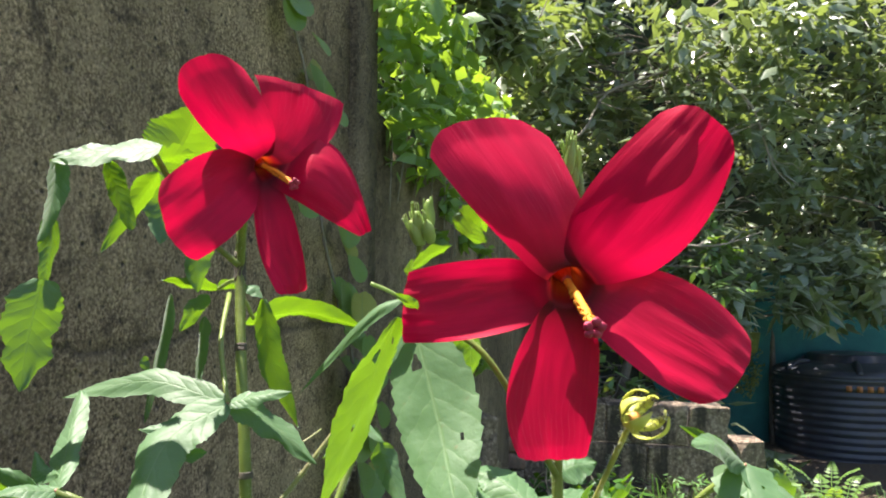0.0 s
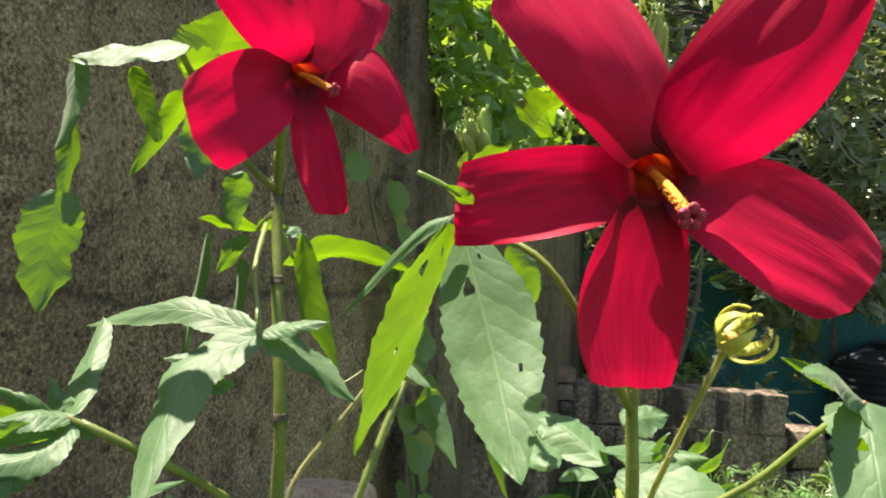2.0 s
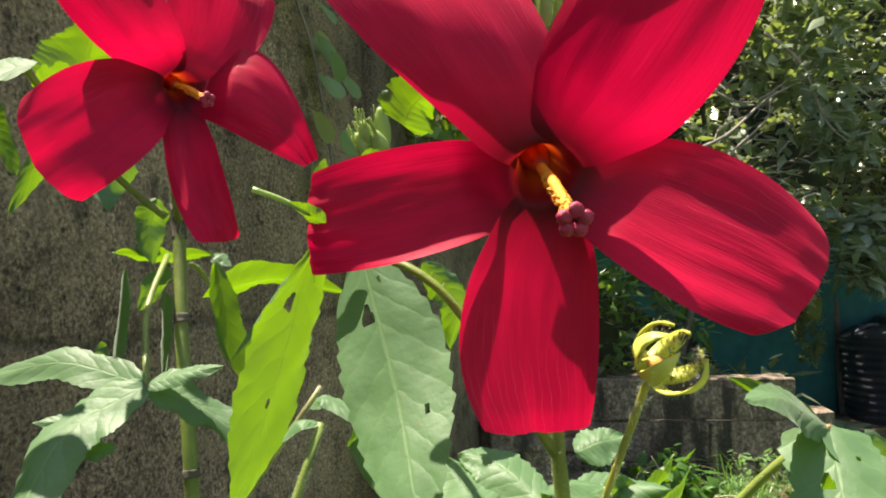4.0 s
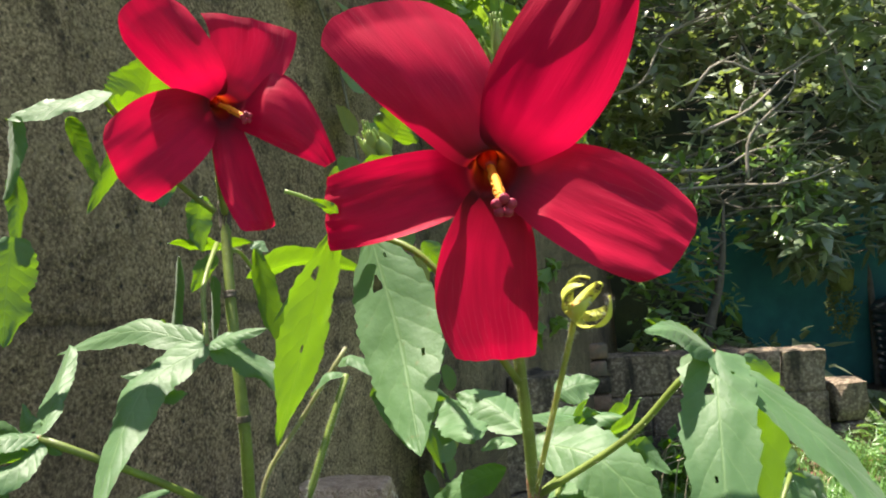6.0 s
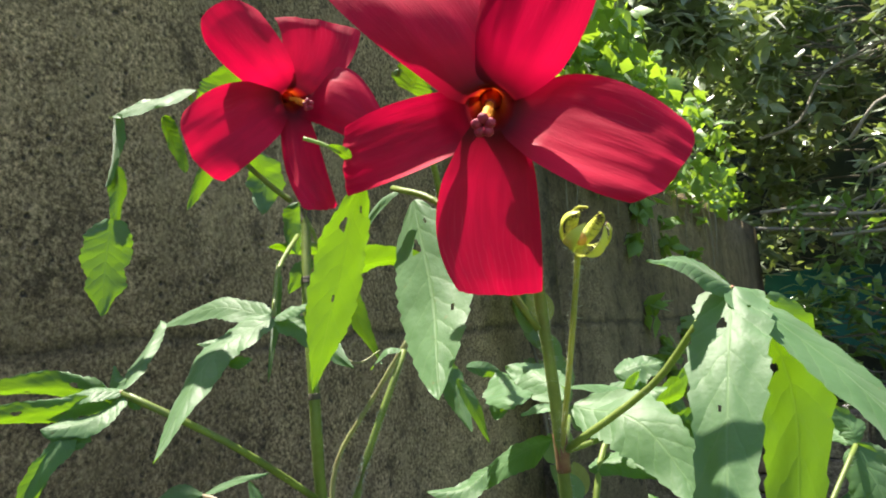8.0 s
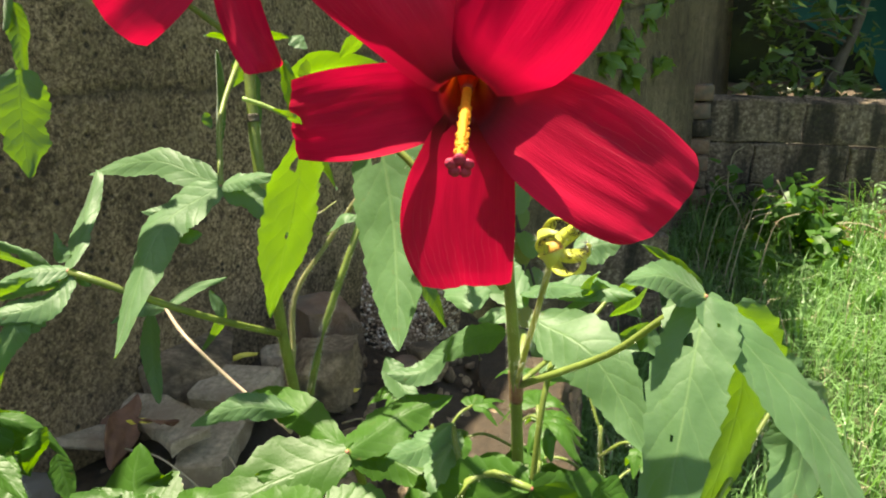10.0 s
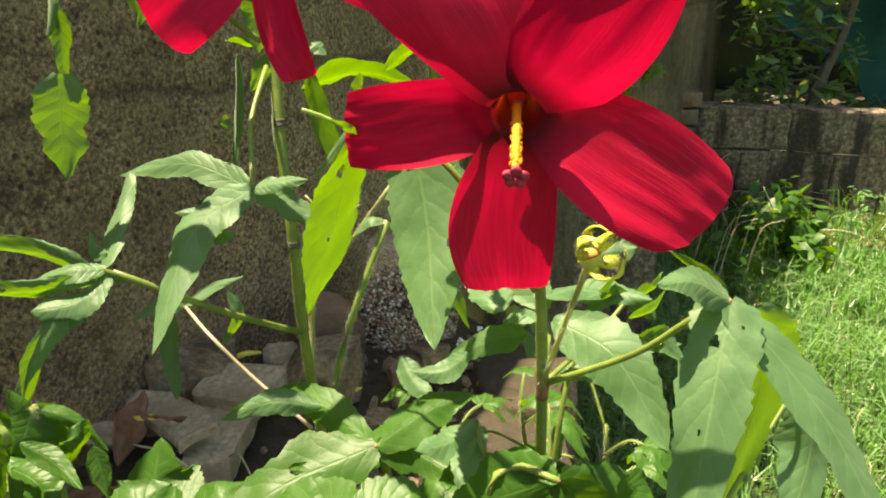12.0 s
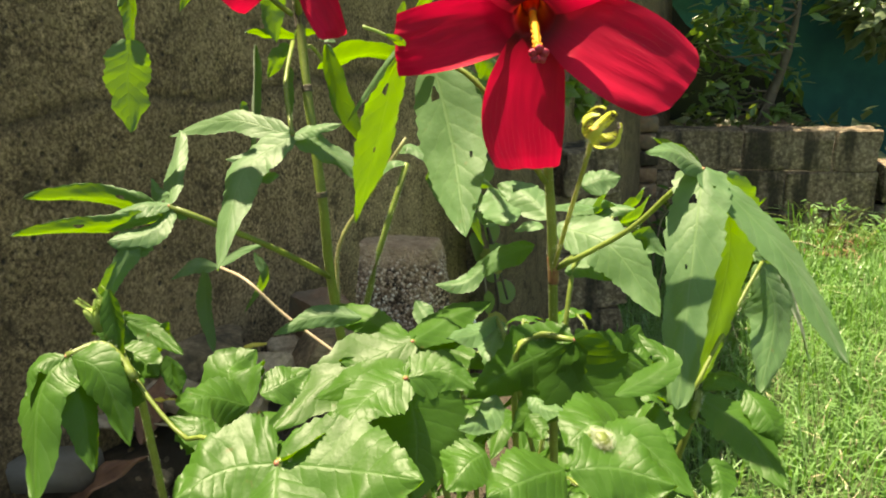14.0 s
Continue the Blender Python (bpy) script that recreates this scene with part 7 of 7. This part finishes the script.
# dead leaves and rank tufts along the foot of the block wall
rng = random.Random(83)
bm = bmesh.new()
leaf_cloud(bm, [(rng.uniform(0.55, 1.55), rng.uniform(3.16, 3.48), 0.035, 0.035) for _ in range(60)], 700, 0.050, rng, 1.8, 0.1, 0.9)
solid("leaf_litter", bm, DRY, "brown dead leaves heaped along the wall's foot", "leaf litter", kind="stuff")
for at, n, spread, tall in (((1.05, 3.30), 26, 0.10, 0.24), ((1.30, 3.18), 22, 0.09, 0.17), ((0.62, 3.28), 16, 0.07, 0.16), ((1.48, 3.32), 18, 0.09, 0.20)):
    tuft = thing("grass_tuft", (*at, 0.0), "rank tuft of fine grass by the block wall", "grass tuft", "tufts along the block wall")
    bm = bmesh.new()
    for k in range(n):
        a, r = rng.uniform(0, 6.28), rng.random() * spread
        o = Vector((at[0] + r * 0.5 * math.cos(a), at[1] + r * 0.4 * math.sin(a), -0.01))
        tip = o + Vector((math.cos(a) * tall * rng.uniform(0.3, 1.0), math.sin(a) * tall * 0.5, tall * rng.uniform(0.5, 1.1)))
        tube(bm, [o, o.lerp(tip, 0.55) + Vector((0, 0, tall * 0.22)), tip], 0.0018, 0.0006, 4, 7)
    tagged(part("undergrass", bm, STEM, tuft), kind="stuff")
    bm = bmesh.new()
    leaf_cloud(bm, [(at[0] + rng.uniform(-1, 1) * spread, at[1] + rng.uniform(-1, 1) * spread * 0.6, tall * rng.uniform(0.3, 0.9), 0.04) for _ in range(8)], 110, 0.045, rng, 4.5, 0.1, 0.5)
    tagged(part("foliage", bm, GRASS, tuft), kind="stuff")

# litter on the soil
def dry_leaf(at, size, turn, seed):
    r = random.Random(seed)
    bm = bmesh.new()
    lobe(bm, (0, -0.5 * size, 0), (0, 0, 0.22 * size), (0.06 * size, 0.5 * size, 0.02), size * 0.62, (0, 0, 1), fold=0.9, teeth=0.3, nu=24, nv=10)
    for v in bm.verts:
        v.co += noise.noise_vector(v.co * (2.4 / size) + Vector((seed, 0, 0))) * size * 0.10
        v.co.z += 5.0 / size * (v.co.x ** 2) * r.uniform(0.98, 1.02)
    bmesh.ops.transform(bm, matrix=pose(*at, *turn), verts=bm.verts)
    solid("dry_leaf", bm, DRY, "curled brown dry leaf on the rubble", "dry leaf", "dry leaves on the bed")


dry_leaf((-0.365, 0.537, 0.672), 0.070, (20, 35, 40), 1)
dry_leaf((-0.316, 0.533, 0.690), 0.044, (-10, 30, 110), 2)
dry_leaf((-0.420, 0.555, 0.668), 0.062, (10, -25, 120), 3)
dry_leaf((-0.225, 0.720, 0.650), 0.05, (0, 10, 220), 4)
dry_leaf((-0.345, 0.455, 0.650), 0.075, (8, 10, 300), 5)


def fallen_flower(at, size, turn):
    """A shed yellow flower, rolled up and limp."""
    bm = bmesh.new()
    lobe(bm, (0, -0.5 * size, 0), (0, 0, 0.10 * size), (0.05 * size, 0.5 * size, 0.02 * size), size * 0.42, (0, 0, 1), fold=1.0, rag=0.2, nu=14, nv=6)
    bmesh.ops.transform(bm, matrix=pose(*at, *turn), verts=bm.verts)
    solid("fallen_petal", bm, YELLOW, "limp yellow fallen flower on the rubble", "fallen petal", "fallen yellow petals")


fallen_flower((-0.205, 0.685, 0.650), 0.046, (10, 10, -70))
fallen_flower((-0.316, 0.690, 0.682), 0.034, (0, 15, -60))
fallen_flower((-0.335, 0.540, 0.692), 0.028, (0, 10, -80))
for k, (a, b) in enumerate([((-0.34, 0.52, 0.675), (-0.25, 0.50, 0.655)), ((-0.25, 0.53, 0.668), (-0.20, 0.48, 0.690)), ((-0.18, 0.63, 0.65), (-0.12, 0.60, 0.66))]):
    bm = bmesh.new()
    tube(bm, [a, (Vector(a) + Vector(b)) / 2 + Vector((0, 0, 0.012)), b], 0.0012, 0.0008, 5)
    solid("dry_twig", bm, STRAW, "thin pale dry twig on the soil", "twig", "twigs on the bed")

# a small weed with white flowers
flower_weed = thing("flowering_weed", (-0.088, 0.862, 0.560), "slight weed with tiny white flower heads", "weed")
bm = bmesh.new()
tube(bm, [(-0.088, 0.862, 0.56), (-0.091, 0.858, 0.60), (-0.095, 0.854, 0.638)], 0.0010, 0.0006, 5)
part("stem", bm, STEM, flower_weed)
rng = random.Random(15)
for k in range(6):
    o = Vector((-0.097 + rng.uniform(-0.016, 0.016), 0.853 + rng.uniform(-0.010, 0.010), 0.646 + rng.uniform(-0.014, 0.012)))
    bm = bmesh.new()
    tube(bm, [(-0.094, 0.856, 0.625), o], 0.0005, 0.0004, 4, 4)
    for j in range(5):
        bmesh.ops.create_icosphere(bm, subdivisions=1, radius=0.0022, matrix=Matrix.Translation(o + Vector((rng.uniform(-1, 1), rng.uniform(-1, 1), rng.uniform(-0.5, 1))) * 0.0028))
    part("flower_head", bm, WHITE, flower_weed, "tiny white flower head")

# straw bent over at the block wall's foot
for k, (x, y, pts) in enumerate([(0.47, 3.20, ((0.02, 0, 0.12), (-0.03, 0, 0.22), (-0.02, 0, 0.36), (0.02, 0, 0.40))), (0.50, 3.15, ((0.01, 0, 0.10), (0.05, 0, 0.20), (0.12, 0, 0.21))), (0.52, 3.22, ((-0.02, 0, 0.10), (-0.08, 0, 0.20))), (0.70, 3.05, ((0.0, 0, 0.10), (-0.06, 0, 0.22), (-0.10, 0, 0.30))), (0.72, 3.1, ((0.06, 0, 0.10), (0.20, 0, 0.12), (0.30, 0, 0.08))), (0.66, 2.95, ((-0.01, 0, 0.09), (-0.04, 0, 0.17)))]):
    bm = bmesh.new()
    o = Vector((x, y, -0.01))
    tube(bm, [o] + [o + Vector(p) for p in pts], 0.0040, 0.0022, 6)
    solid("dry_stalk", bm, STRAW, "bent pale dry stalk standing in the grass", "stalk", "dry stalks by the wall")
